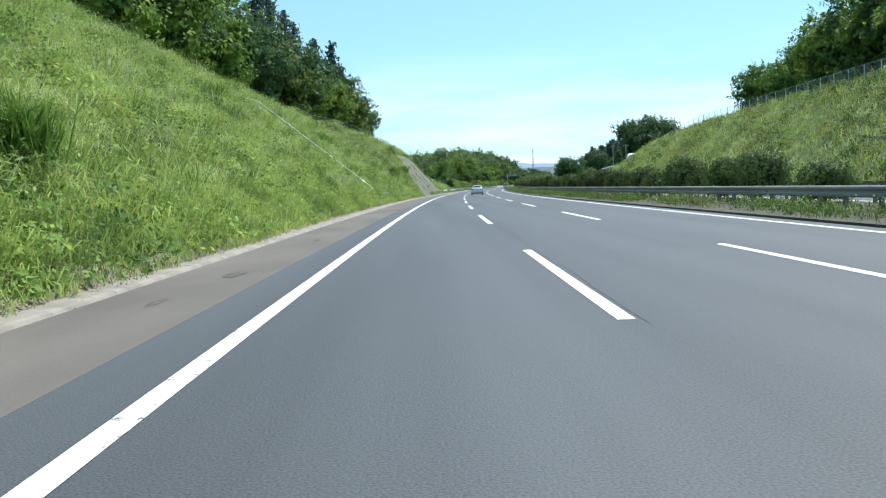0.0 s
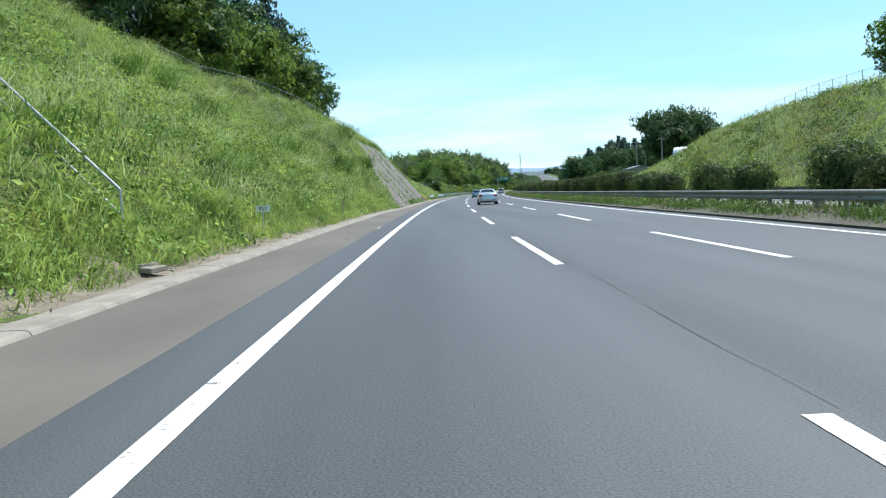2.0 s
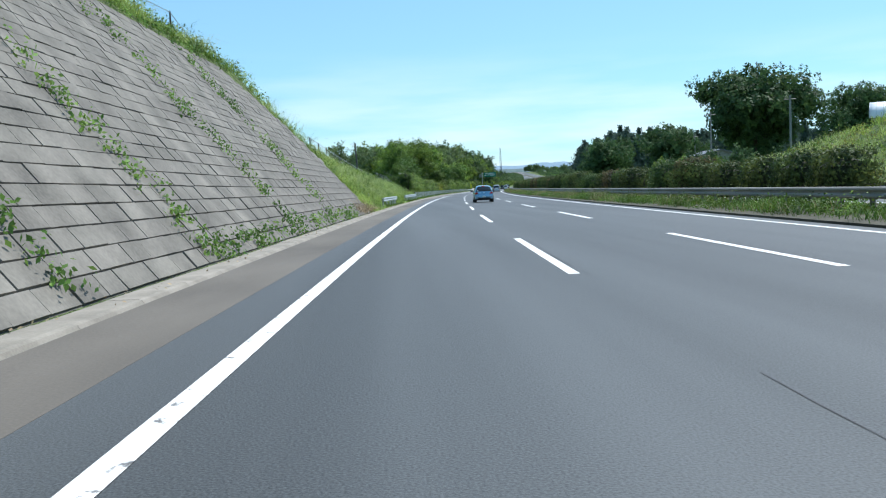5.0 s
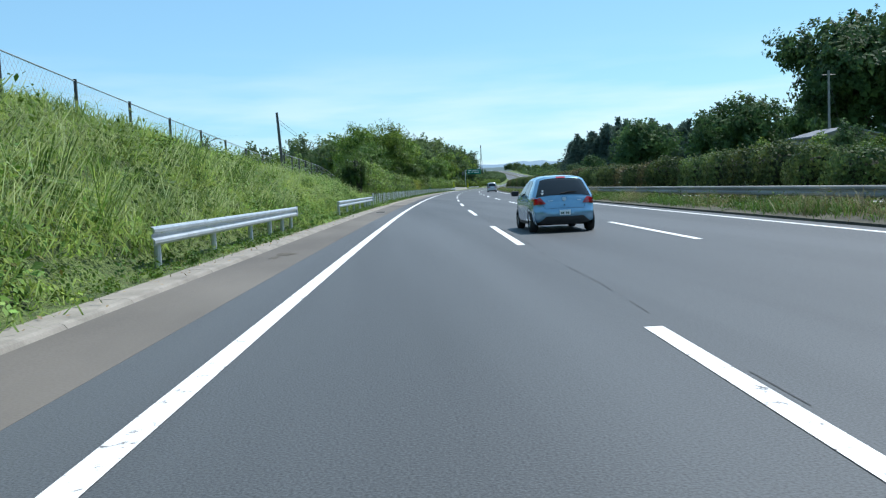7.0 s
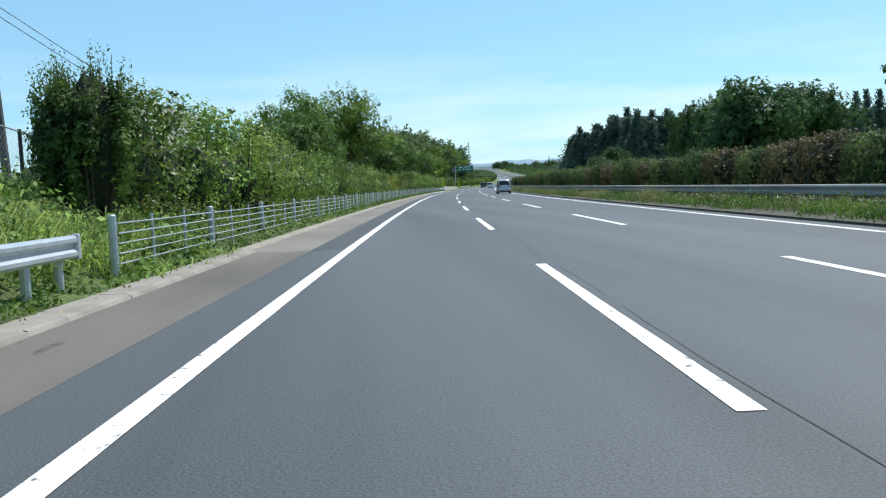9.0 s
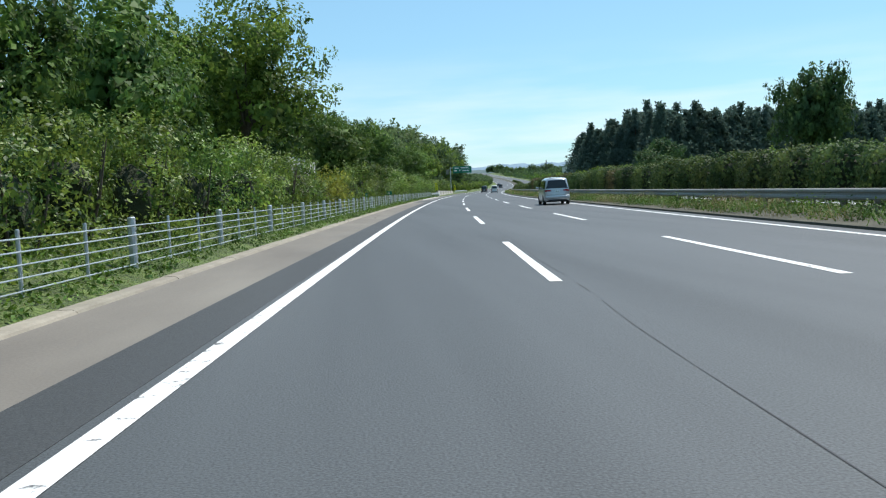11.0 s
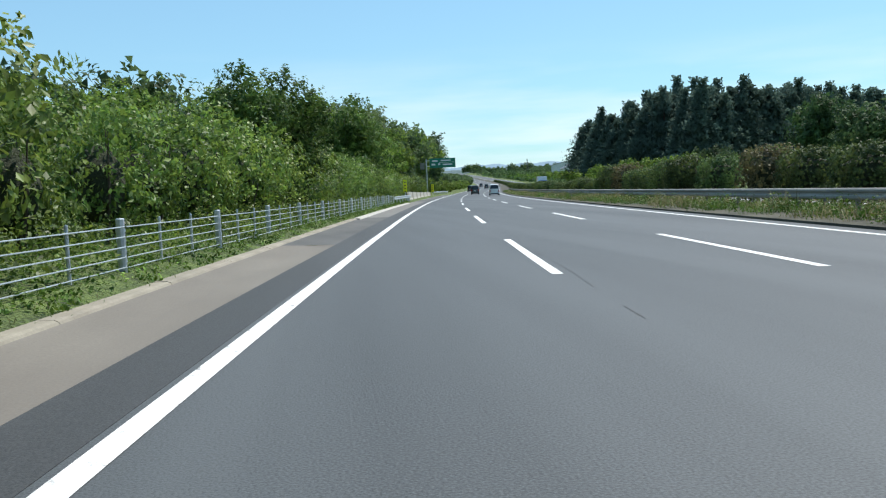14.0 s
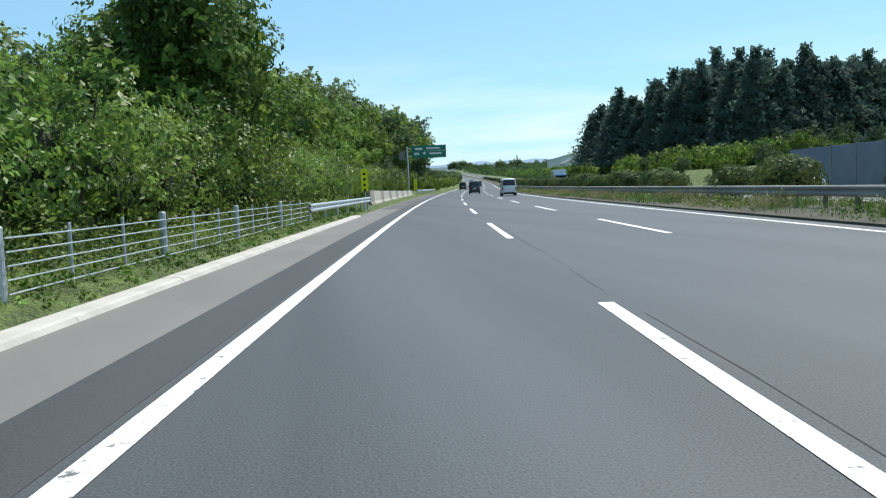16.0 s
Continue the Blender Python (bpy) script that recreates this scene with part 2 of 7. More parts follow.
def chip(m, under):
    """Wears paint through to the colour under it in small chips."""
    nt = m.node_tree
    p = nt.nodes["Principled BSDF"]
    col = p.inputs["Base Color"].links[0].from_socket
    tc = nt.nodes.new("ShaderNodeTexCoord")
    tex = nt.nodes.new("ShaderNodeTexNoise")
    tex.inputs["Scale"].default_value, tex.inputs["Detail"].default_value, tex.inputs["Roughness"].default_value = 5.0, 10.0, 0.72
    nt.links.new(tc.outputs["Object"], tex.inputs["Vector"])
    cut = nt.nodes.new("ShaderNodeMapRange")
    cut.inputs["From Min"].default_value, cut.inputs["From Max"].default_value = 0.575, 0.63
    nt.links.new(tex.outputs["Fac"], cut.inputs["Value"])
    mix = nt.nodes.new("ShaderNodeMix")
    mix.data_type = "RGBA"
    mix.inputs[7].default_value = (*under, 1)
    nt.links.new(cut.outputs[0], mix.inputs[0])
    nt.links.new(col, mix.inputs[6])
    nt.links.new(mix.outputs[2], p.inputs["Base Color"])


chip(PAINT, (0.12, 0.12, 0.12))
# ---- building helpers ----
rng = np.random.default_rng(7)


def big_mesh(name, verts, faces, mat, smooth=False):
    """A mesh from arrays of vertices and of faces with the same number of corners."""
    verts, faces = np.asarray(verts, dtype=np.float32), np.asarray(faces, dtype=np.int32)
    me = bpy.data.meshes.new(name)
    n, k = faces.shape
    me.vertices.add(len(verts))
    me.vertices.foreach_set("co", verts.ravel())
    me.loops.add(n * k)
    me.loops.foreach_set("vertex_index", faces.ravel())
    me.polygons.add(n)
    me.polygons.foreach_set("loop_start", np.arange(0, n * k, k, dtype=np.int32))
    me.polygons.foreach_set("use_smooth", np.full(n, smooth))
    me.update(calc_edges=True)
    me.materials.append(mat)
    return me


def part(name, bm, mat, parent=None, label="", smooth=False):
    """Links a bmesh as one mesh object, under a thing or a part."""
    me = bpy.data.meshes.new(name)
    bmesh.ops.recalc_face_normals(bm, faces=bm.faces)
    for f in bm.faces:
        f.smooth = smooth
    bm.to_mesh(me)
    bm.free()
    me.materials.append(mat)
    ob = new(name, me)
    ob.parent = parent
    return tagged(ob, label)


def piece(name, me, parent=None, m=None):
    ob = new(name, me)
    ob.parent = parent
    if m is not None:
        ob.matrix_basis = m
    return ob


def thing(name, label, category, group="", m=None):
    ob = tagged(new(name), label, category, group)
    ob.empty_display_size = 0.2
    if m is not None:
        ob.matrix_basis = m
    return ob


def box(bm, x, y, z, sx, sy, sz, m=None, bevel=0.0):
    """A box centred at x, y, z."""
    made = bmesh.ops.create_cube(bm, size=1, matrix=Matrix.Translation((x, y, z)) @ Matrix.Diagonal((sx, sy, sz, 1)))
    if bevel:
        es = list({e for v in made["verts"] for e in v.link_edges})
        bmesh.ops.bevel(bm, geom=es, offset=bevel, segments=2, affect="EDGES", profile=0.6)
    elif m is not None:
        bmesh.ops.transform(bm, matrix=m, verts=made["verts"])
    return bm


def tube(bm, points, radii, sides=8, cap=True):
    """A tapered round bar along points."""
    rings = []
    pts = [Vector(p) for p in points]
    for i, p in enumerate(pts):
        d = (pts[min(i + 1, len(pts) - 1)] - pts[max(i - 1, 0)]).normalized()
        a = d.orthogonal().normalized() if abs(d.z) < 0.98 else Vector((1, 0, 0))
        b = d.cross(a).normalized()
        a = b.cross(d)
        r = radii[i] if hasattr(radii, "__len__") else radii
        rings.append([bm.verts.new(p + (a * math.cos(q) + b * math.sin(q)) * r) for q in (2 * math.pi * j / sides for j in range(sides))])
    for r0, r1 in zip(rings, rings[1:]):
        for j in range(sides):
            bm.faces.new((r0[j], r0[(j + 1) % sides], r1[(j + 1) % sides], r1[j]))
    if cap:
        bm.faces.new(rings[0][::-1])
        bm.faces.new(rings[-1])
    return bm


def bar(x0, y0, z0, x1, y1, z1, r, sides=8):
    return tube(bmesh.new(), [(x0, y0, z0), (x1, y1, z1)], r, sides)


def strip_mesh(name, s0, s1, prof, mat, step=4.0, smooth=False):
    """A band along the road with the cross-section prof, pairs of u and z."""
    n, m = max(1, round((s1 - s0) / step)), len(prof)
    vs = [road_point(s0 + (s1 - s0) * i / n, u, z) for i in range(n + 1) for u, z in prof]
    fs = [(i * m + j, i * m + j + 1, (i + 1) * m + j + 1, (i + 1) * m + j) for i in range(n) for j in range(m - 1)]
    return big_mesh(name, vs, fs, mat, smooth)


def setting(name, me, label="", category="", parent=None):
    ob = new(name, me)
    ob.parent = parent
    return tagged(ob, label, category, "", "structure") if parent is None else ob


def road_points(s, u, z):
    """road_point for arrays."""
    a = np.minimum(s, S_STRAIGHT) / RADIUS
    rest = np.clip(s - S_STRAIGHT, 0, S_LEFT - S_STRAIGHT)
    h = a - np.maximum(0, s - S_LEFT) / R_LEFT
    x = RADIUS * (1 - np.cos(a)) + rest * np.sin(a) + R_LEFT * (np.cos(h) - np.cos(a)) + u * np.cos(h)
    y = RADIUS * np.sin(a) + rest * np.cos(a) + R_LEFT * (np.sin(a) - np.sin(h)) - u * np.sin(h)
    return np.stack([x, y, z + np.maximum(0, s - S_CLIMB) ** 2 / (2 * R_CLIMB)], -1)


def ease(x, pts):
    xs, ys = zip(*pts)
    return np.interp(x, xs, ys)


def wall_top(s):
    """Top of the block wall at s."""
    return ease(s, [(128.9, 0), (129, 0.3), (134, 2.0), (143, 5.5), (150.5, 7.4), (154, 7.9), (179, 7.9), (183, 6.4), (186.5, 4.2), (188.6, 1.8), (189.4, 0.3), (189.5, 0)])


def hummocks(s, u):
    """Uneven ground of the banks."""
    h = 0.24 * np.sin(s * 1.07 + 1.7 * np.sin(u * 0.9)) * np.sin(u * 1.3 - s * 0.41) + 0.14 * np.sin(s * 2.3 - u * 1.9 + 1.0) * np.sin(s * 0.6 + u * 2.6)
    left = np.clip((-u - 3.1) / 1.6, 0, 1) * np.where(s > 190, np.clip((u + 7.2) / 1.6, 0, 1), 1) * ease(s, [(124, 1), (131, 0.12), (189, 0.12), (194, 0.7), (240, 0.5), (262, 0.1), (2000, 0.1)])
    right = np.clip((u - 32.5) / 2, 0, 1) * np.clip((47 - u) / 3, 0, 1) * ease(s, [(250, 1.5), (270, 0.3), (2000, 0.3)])
    return h * (left + right)


def wide(s):
    """How far the gutter and kerb stand out beside the first bank."""
    return ease(s, [(-200, 0.52), (112, 0.52), (128, 0)])


def shelf(s):
    """Width of the bare strip between the kerb and the foot of the first bank."""
    return ease(s, [(-200, 0.5), (21, 0.5), (36, 0.8), (50, 0.9), (66, 0.95), (78, 1.05), (90, 0.8), (112, 0.9), (118, 0.7), (128, 0)])


def tuck(s, u):
    """Moves the growth at the foot of the bank back behind the bare strip."""
    return np.where((u < 0) & (u > -5), u - shelf(s) * (u + 5) / 2.4, u)


def terrain(s, u):
    """Height of the ground over the road's surface."""
    s, u = np.asarray(s, float), np.asarray(u, float)
    foot = shelf(s)
    raw = -u - 2.55
    d0 = raw - 0.9 * wide(s)
    raw = np.where(raw < 3.2, (raw - foot) * 3.2 / (3.2 - foot), raw)
    d = np.where(d0 > 0, np.maximum(1e-4, raw - ease(s, [(190, 0), (200, 0.55), (206, 0.75), (258, 0.8), (270, 0), (478, 0), (488, 3.7), (584, 3.9), (600, 2.4), (700, 1.5)])), d0)
    crest = ease(s, [(-100, 14), (80, 13.2), (125, 12.2), (140, 10.2), (178, 9.6), (186, 6.8), (197, 4.1), (207, 3.5), (213, 3.2), (222, 2.8), (235, 2.25), (244, 2.08), (251, 1.92), (257, 1.75), (260, 1.55), (263, 1.25), (272, 0.45), (2000, 0.4)])
    rise = ease(s, [(128, 0.73), (138, 1.24), (182, 1.24), (190, 0.92), (215, 0.92), (250, 0.72), (258, 0.6), (264, 0.36), (271, 0.25), (2000, 0.25)])
    steep = np.minimum(rise * d, np.where((s > 132) & (s < 186), 7.9, 99.0))
    over = np.where((s > 132) & (s < 186), np.maximum(0, d - 7.9 / rise) * 0.55, 0)
    left = 0.08 + np.minimum(np.maximum(steep, 0) + over, crest) + np.maximum(0, d - crest / rise) * ease(s, [(150, 0.08), (200, 0.04), (2000, 0.01)])
    back = ease(s, [(176, 0), (180, 9.9), (198, 9.6), (205, 3.4), (206, 0)])
    left = np.maximum(left, np.minimum(back, left + np.maximum(0, d - 8.5) * 1.2))
    left = left + np.clip((d - 7) / 22, 0, 1) * ease(s, [(500, 0), (580, 5), (690, 9), (735, 2), (1100, 0)])
    e = u - 31.5
    rcrest = ease(s, [(-100, 11.5), (165, 11.2), (200, 9.6), (214, 7.4), (228, 4.2), (246, 2.4), (2000, 1.6)])
    right = np.minimum(np.maximum(e, 0) * ease(s, [(200, 0.68), (246, 0.3), (2000, 0.2)]), rcrest) + np.maximum(0, e - 16) * ease(s, [(200, 0.03), (260, 0.07), (330, 0.07), (400, 0.01), (560, 0.03), (2000, 0.02)])
    right = np.minimum(right, 16)
    middle = np.where((u > 11.4) & (u < 18.0), 0.05 + 0.12 * np.sin(np.clip((u - 11.4) / 6.6, 0, 1) * math.pi), -0.12)
    return np.where(d > 0, left, np.where(u > 31.5, right - 0.1, middle)) + hummocks(s, u)

# ---- ground, road and kerbs ----
us = np.concatenate([[-1800, -900, -450, -220, -120, -80, -60], np.arange(-50, -26, 4), np.arange(-26, -6, 0.6), np.arange(-6, -2.6, 0.2), [-2.56, -1.5, 11.3, 12, 13, 14.5, 16, 17.5, 18.1, 30.5], np.arange(31.5, 56, 1.5), [60, 70, 90, 120, 170, 260, 450, 900, 1800]])
ss = np.concatenate([[-700, -300, -150], np.arange(-80, 280, 1.5), np.arange(280, 700, 6), np.arange(700, 1700, 40), [2000, 2600, 3400]])
S, U = np.meshgrid(ss, us, indexing="ij")
Zg = terrain(S, U) + np.where((U < -2.7) & (terrain(S, U) < wall_top(S) - 0.1), -0.75, 0)
V = road_points(np.minimum(S, S_END), U, Zg) + np.stack([0 * S, np.maximum(0, S - S_END), 0 * S], -1)
n, m = S.shape
I, J = np.meshgrid(np.arange(n - 1), np.arange(m - 1), indexing="ij")
a = (I * m + J).ravel()
ground = setting("ground", big_mesh("ground", V.reshape(-1, 3), np.stack([a, a + 1, a + m + 1, a + m], 1), SOIL, True), "green grassy ground with cut banks beside a motorway", "ground")

road = setting("road", strip_mesh("road", -150, S_END, [(-0.84, -0.3), (-0.84, 0.0), (3.6, 0.0), (7.2, 0.0), (11.5, 0.0), (11.5, -0.3)], ASPHALT), "grey asphalt three-lane motorway carriageway", "road")
far_road = setting("road_opposite", strip_mesh("road_opposite", -150, S_END, [(18.0, -0.3), (18.0, 0.0), (30.6, 0.0), (30.6, -0.3)], ASPHALT), "grey asphalt carriageway of the opposite direction", "road")
for u in (19.0, 29.9):
    setting("edge_line", strip_mesh("edge_line", -150, S_END, [(u - 0.1, 0.006), (u + 0.1, 0.006)], PAINT), parent=far_road)
n = 950
ls = -150 + (S_END + 150) * np.arange(n + 1) / n
drift = ease(ls, [(240, 0), (252, 0.03), (300, 0.06), (330, 0.03), (380, 0.03), (404, 0.06), (440, 0.045), (520, 0)])
V = np.concatenate([road_points(ls, drift - 0.1, 0.006), road_points(ls, drift + 0.1, 0.006)])
k = np.arange(n)
setting("edge_line", big_mesh("edge_line", V, np.stack([k, n + 1 + k, n + 2 + k, k + 1], 1), PAINT), parent=road)
setting("edge_line", strip_mesh("edge_line", -150, S_END, [(10.72, 0.006), (10.9, 0.006)], PAINT), parent=road)
SHIFT = {0: -1.5, 1: 0.3, 2: 1.2, 3: 0.2, 4: -1.0, 5: -0.9, 6: -0.9, 10: 0.1, 12: -0.2, 16: 0.4, 17: 0.4, 18: 0.9, 19: -0.2, 20: -0.2, 21: -0.8}
for k in range(-4, 60):
    for u in (3.6, 7.2):
        top = 16.6 + 20 * k + SHIFT.get(k, 0) - (0.6 if u > 5 else 0)
        shy = -0.04 if top > 240 and u < 5 else 0.0
        setting("lane_dash", strip_mesh("lane_dash", top - 9.1, top, [(u + shy - 0.085, 0.006), (u + shy + 0.085, 0.006)], PAINT), parent=road)
# the joint between two asphalt lanes, beside the lane marks
vs, fs = [], []
for i in range(1200):
    s = -60 + i * 0.9
    w = 0.002 + 0.005 * random.random()
    u = 3.76 + 0.03 * math.sin(s * 0.7) + 0.02 * random.random()
    vs += [road_point(s, u - w, 0.004), road_point(s, u + w, 0.004)]
    if i and (s % 47) > 6 and random.random() > 0.25:
        fs.append((2 * i - 2, 2 * i - 1, 2 * i + 1, 2 * i))
setting("joint_seam", big_mesh("joint_seam", vs, fs, SEAM), parent=road)
# a crack across the edge of the lane
vs, fs = [], []
for i in range(25):
    u, q = -0.6 + 2.1 * i / 24, 262 + 0.05 * random.random()
    vs += [road_point(q, u, 0.004), road_point(q + 0.008 + 0.012 * random.random(), u, 0.004)]
    if i and random.random() > 0.2:
        fs.append((2 * i - 2, 2 * i, 2 * i + 1, 2 * i - 1))
setting("crack", big_mesh("crack", vs, fs, SEAM), parent=road)

gutter_shape = [(-2.02, 0.03), (-1.4, 0.002), (-0.84, 0.002), (-0.84, -0.2)]
gs = np.arange(-150, 262.1, 2.0)
k, m = np.arange(len(gs) - 1), len(gs)
V = np.concatenate([road_points(gs, -2.02 - wide(gs), 0.03), road_points(gs, 0 * gs - 1.4, 0.002), road_points(gs, 0 * gs - 0.84, 0.002), road_points(gs, 0 * gs - 0.84, -0.2)])
F = np.concatenate([np.stack([k + j * m, k + (j + 1) * m, k + 1 + (j + 1) * m, k + 1 + j * m], 1) for j in range(3)])
setting("gutter", big_mesh("gutter", V, F, PAVING_BROWN), "stained brown concrete gutter strip along the road", "pavement")
setting("gutter_further", strip_mesh("gutter_further", 262, 397.5, gutter_shape, PAVING, 2.0), "sandy grey concrete gutter strip along the road", "pavement")
setting("gutter_edge", strip_mesh("gutter_edge", 262, 397.5, [(-2.3, -0.1), (-2.3, 0.04), (-2.018, 0.031)], PAVING, 2.0), "stained concrete edge of the gutter along the kerb", "pavement")
setting("shoulder_strip", strip_mesh("shoulder_strip", 262, 560, [(-0.838, -0.1), (-0.838, 0.006), (-0.14, 0.004), (-0.14, -0.1)], ASPHALT_FRESH, 2.0), "fresh dark asphalt strip outside the edge line", "pavement")
setting("shoulder_fresh", strip_mesh("shoulder_fresh", 397.5, 421, [(-2.28, 0.045), (-2.02, 0.02), (-0.84, 0.003), (-0.84, -0.2)], ASPHALT_MID, 2.0), "dark patched asphalt shoulder beside the edge line", "pavement")
setting("shoulder_patch", strip_mesh("shoulder_patch", 421, 560, [(-2.28, 0.045), (-2.02, 0.02), (-0.84, 0.003), (-0.84, -0.2)], ASPHALT_OLD, 2.0), "pale worn asphalt shoulder beside the edge line", "pavement")

# bare sandy soil between the kerb and the first bank
gs = np.arange(-150, 126.1, 1.0)
k, m = np.arange(len(gs) - 1), len(gs)
inner, outer = -2.5 - wide(gs), -2.62 - shelf(gs) - 0.16 - 0.1 * np.sin(gs * 1.9) - 0.08 * np.sin(gs * 4.7)
outer = np.minimum(outer, inner - 0.05)
V = np.concatenate([road_points(gs, outer, terrain(gs, outer) + 0.015), road_points(gs, (inner + outer) / 2, terrain(gs, (inner + outer) / 2) + 0.02), road_points(gs, inner, 0.075)])
setting("verge_soil", big_mesh("verge_soil", V, np.concatenate([np.stack([k + j * m, k + (j + 1) * m, k + 1 + (j + 1) * m, k + 1 + j * m], 1) for j in (0, 1)]), SANDY), "bare sandy soil between the kerb and the grassy bank", "verge")

us_median = np.linspace(11.5, 18.0, 9)
setting("median_strip", strip_mesh("median_strip", -150, S_END, [(11.48, -0.2)] + [(u, float(terrain(0, u)) + 0.012) for u in us_median], EARTH), "brown earth of the planted median strip with weeds", "verge")

# kerb stones, each two metres long
def kerb_stone(length, w0, w1, h, mat):
    bm = bmesh.new()
    prof = [(-w1, -0.3), (-w1, h - 0.02), (-w1 + 0.03, h), (-w0 - 0.1, h), (-w0 - 0.05, h - 0.02), (-w0, 0.0), (-w0, -0.3)]
    ends = [[bm.verts.new((x, y, z)) for x, z in prof] for y in (0.003, length - 0.003)]
    for j in range(len(prof)):
        bm.faces.new((ends[0][j], ends[0][j - 1], ends[1][j - 1], ends[1][j]))
    bm.faces.new(ends[0])
    bm.faces.new(ends[1][::-1])
    bmesh.ops.recalc_face_normals(bm, faces=bm.faces)
    me = bpy.data.meshes.new("kerb_stone")
    bm.to_mesh(me)
    bm.free()
    me.materials.append(mat)
    return me


kerb = setting("kerb", strip_mesh("kerb", 128, 560, [(-2.62, -0.3), (-2.62, 0.02), (-2.05, 0.01), (-2.05, -0.3)], MORTAR), "low worn concrete kerb between gutter and verge", "kerb")
old_stone, new_stone = kerb_stone(2.0, 2.02, 2.58, 0.085, KERB), kerb_stone(2.0, 2.05, 2.46, 0.1, KERB_NEW)
narrow_stone = kerb_stone(2.0, 2.22, 2.56, 0.09, KERB_WARM)
for i in range(238):
    s = -6 + 2 * i
    piece("kerb_stone", new_stone if s >= 418 else narrow_stone if s >= 262 else old_stone, kerb, road_pose(s, -float(wide(s)), random.uniform(-0.004, 0.004), random.uniform(-0.06, 0.06) - (1.86 if 112 <= s < 128 else 0)))

# ---- block retaining wall on the left ----
WALL_TAN, WALL_S0, WALL_S1 = 1.24, 129.0, 189.4
wall = thing("retaining_wall", "sloping grey weathered concrete block retaining wall with weeds in joints", "wall")
course, lean = 0.40, math.atan(WALL_TAN)
hgt, lat = course * math.sin(lean), course * math.cos(lean)
bm = bmesh.new()
prev = None
for i in range(62):
    s = WALL_S0 + (WALL_S1 - WALL_S0) * i / 61
    z = float(wall_top(s))
    pair = [bm.verts.new(road_point(s, -2.70, 0.0)), bm.verts.new(road_point(s, -2.70 - z / WALL_TAN, z))]
    if prev:
        bm.faces.new((prev[0], pair[0], pair[1], prev[1]))
    prev = pair
part("wall_backing", bm, MORTAR, wall, "dark recessed joints behind the blocks")
joined_v, joined_f, shared = [], [], {}


def block_shape(length):
    e, c = 0.006, 0.012
    L, H, D = length / 2 - e, course / 2 - e * 0.8, 0.032
    vs = [(-L, -H, -0.03), (L, -H, -0.03), (L, H, -0.03), (-L, H, -0.03), (-L + c, -H + c, D), (L - c, -H + c, D), (L - c, H - c, D), (-L + c, H - c, D)]
    fs = [(4, 5, 6, 7), (0, 1, 5, 4), (1, 2, 6, 5), (2, 3, 7, 6), (3, 0, 4, 7)]
    return vs, fs


for row in range(25):
    z = 0.05 + (row + 0.5) * hgt
    s = WALL_S0 + random.uniform(-0.8, 0)
    while s < WALL_S1:
        length = random.choice((0.7, 0.9, 0.9, 1.1, 1.3))
        mid = s + length / 2
        if z + 0.1 < wall_top(mid) and s > WALL_S0:
            p = road_point(mid, -2.70 - z / WALL_TAN, z)
            # local x runs along the road, y up the slope, z out of the wall
            base = road_pose(mid).to_3x3()
            along, out, up = base @ Vector((0, 1, 0)), base @ Vector((math.sin(lean), 0, math.cos(lean))), base @ Vector((-math.cos(lean), 0, math.sin(lean)))
            m = Matrix((along, up, out)).transposed().to_4x4()
            m = Matrix.Translation(p + out * random.uniform(-0.006, 0.012)) @ m @ pose(0, 0, 0, random.uniform(-1, 1), random.uniform(-1, 1), random.uniform(-0.4, 0.4))
            if mid > 166 and row < 10:
                if length not in shared:
                    vs, fs = block_shape(length)
                    shared[length] = bpy.data.meshes.new("block")
                    shared[length].from_pydata(vs, [], fs)
                    shared[length].materials.append(BLOCK)
                piece("block", shared[length], wall, m)
            else:
                vs, fs = block_shape(length)
                k = len(joined_v)
                joined_v += [m @ Vector(v) for v in vs]
                joined_f += [tuple(k + q for q in f) for f in fs]
        s += length
rest = bpy.data.meshes.new("blocks")
rest.from_pydata(joined_v, [], joined_f)
rest.materials.append(BLOCK)
tagged(piece("blocks", rest, wall), "grey concrete blocks in courses", kind="stuff")

# ---- guard rails, fences, posts ----
def w_beam(length, mat, name, parent, z=0.62, sign=1):
    """A rail with two ridges and its rolled ends, local y along it; sign: the side that it bulges to."""
    prof = [(0.0, 0.165), (0.045, 0.155), (0.07, 0.12), (0.07, 0.07), (0.02, 0.025), (0.02, -0.025), (0.07, -0.07), (0.07, -0.12), (0.045, -0.155), (0.0, -0.165)]
    bm = bmesh.new()
    ring = []
    for y in (0.0, length):
        front = [bm.verts.new((sign * x, y, z + h)) for x, h in prof]
        back = [bm.verts.new((sign * (x - 0.012), y, z + h)) for x, h in prof]
        ring.append(front + back[::-1])
    k = len(ring[0])
    for j in range(k):
        bm.faces.new((ring[0][j], ring[0][(j + 1) % k], ring[1][(j + 1) % k], ring[1][j]))
    for r in ring:
        for j in range(len(prof) - 1):
            bm.faces.new((r[j], r[j + 1], r[k - 2 - j], r[k - 1 - j]))
    return part(name, bm, mat, parent)


def round_post(h, r, mat, name, parent, x=0, y=0, z0=-0.3, sides=10):
    bm = tube(bmesh.new(), [(x, y, z0), (x, y, h - 0.02), (x, y, h)], [r, r, r * 0.8], sides)
    return part(name, bm, mat, parent, smooth=False)


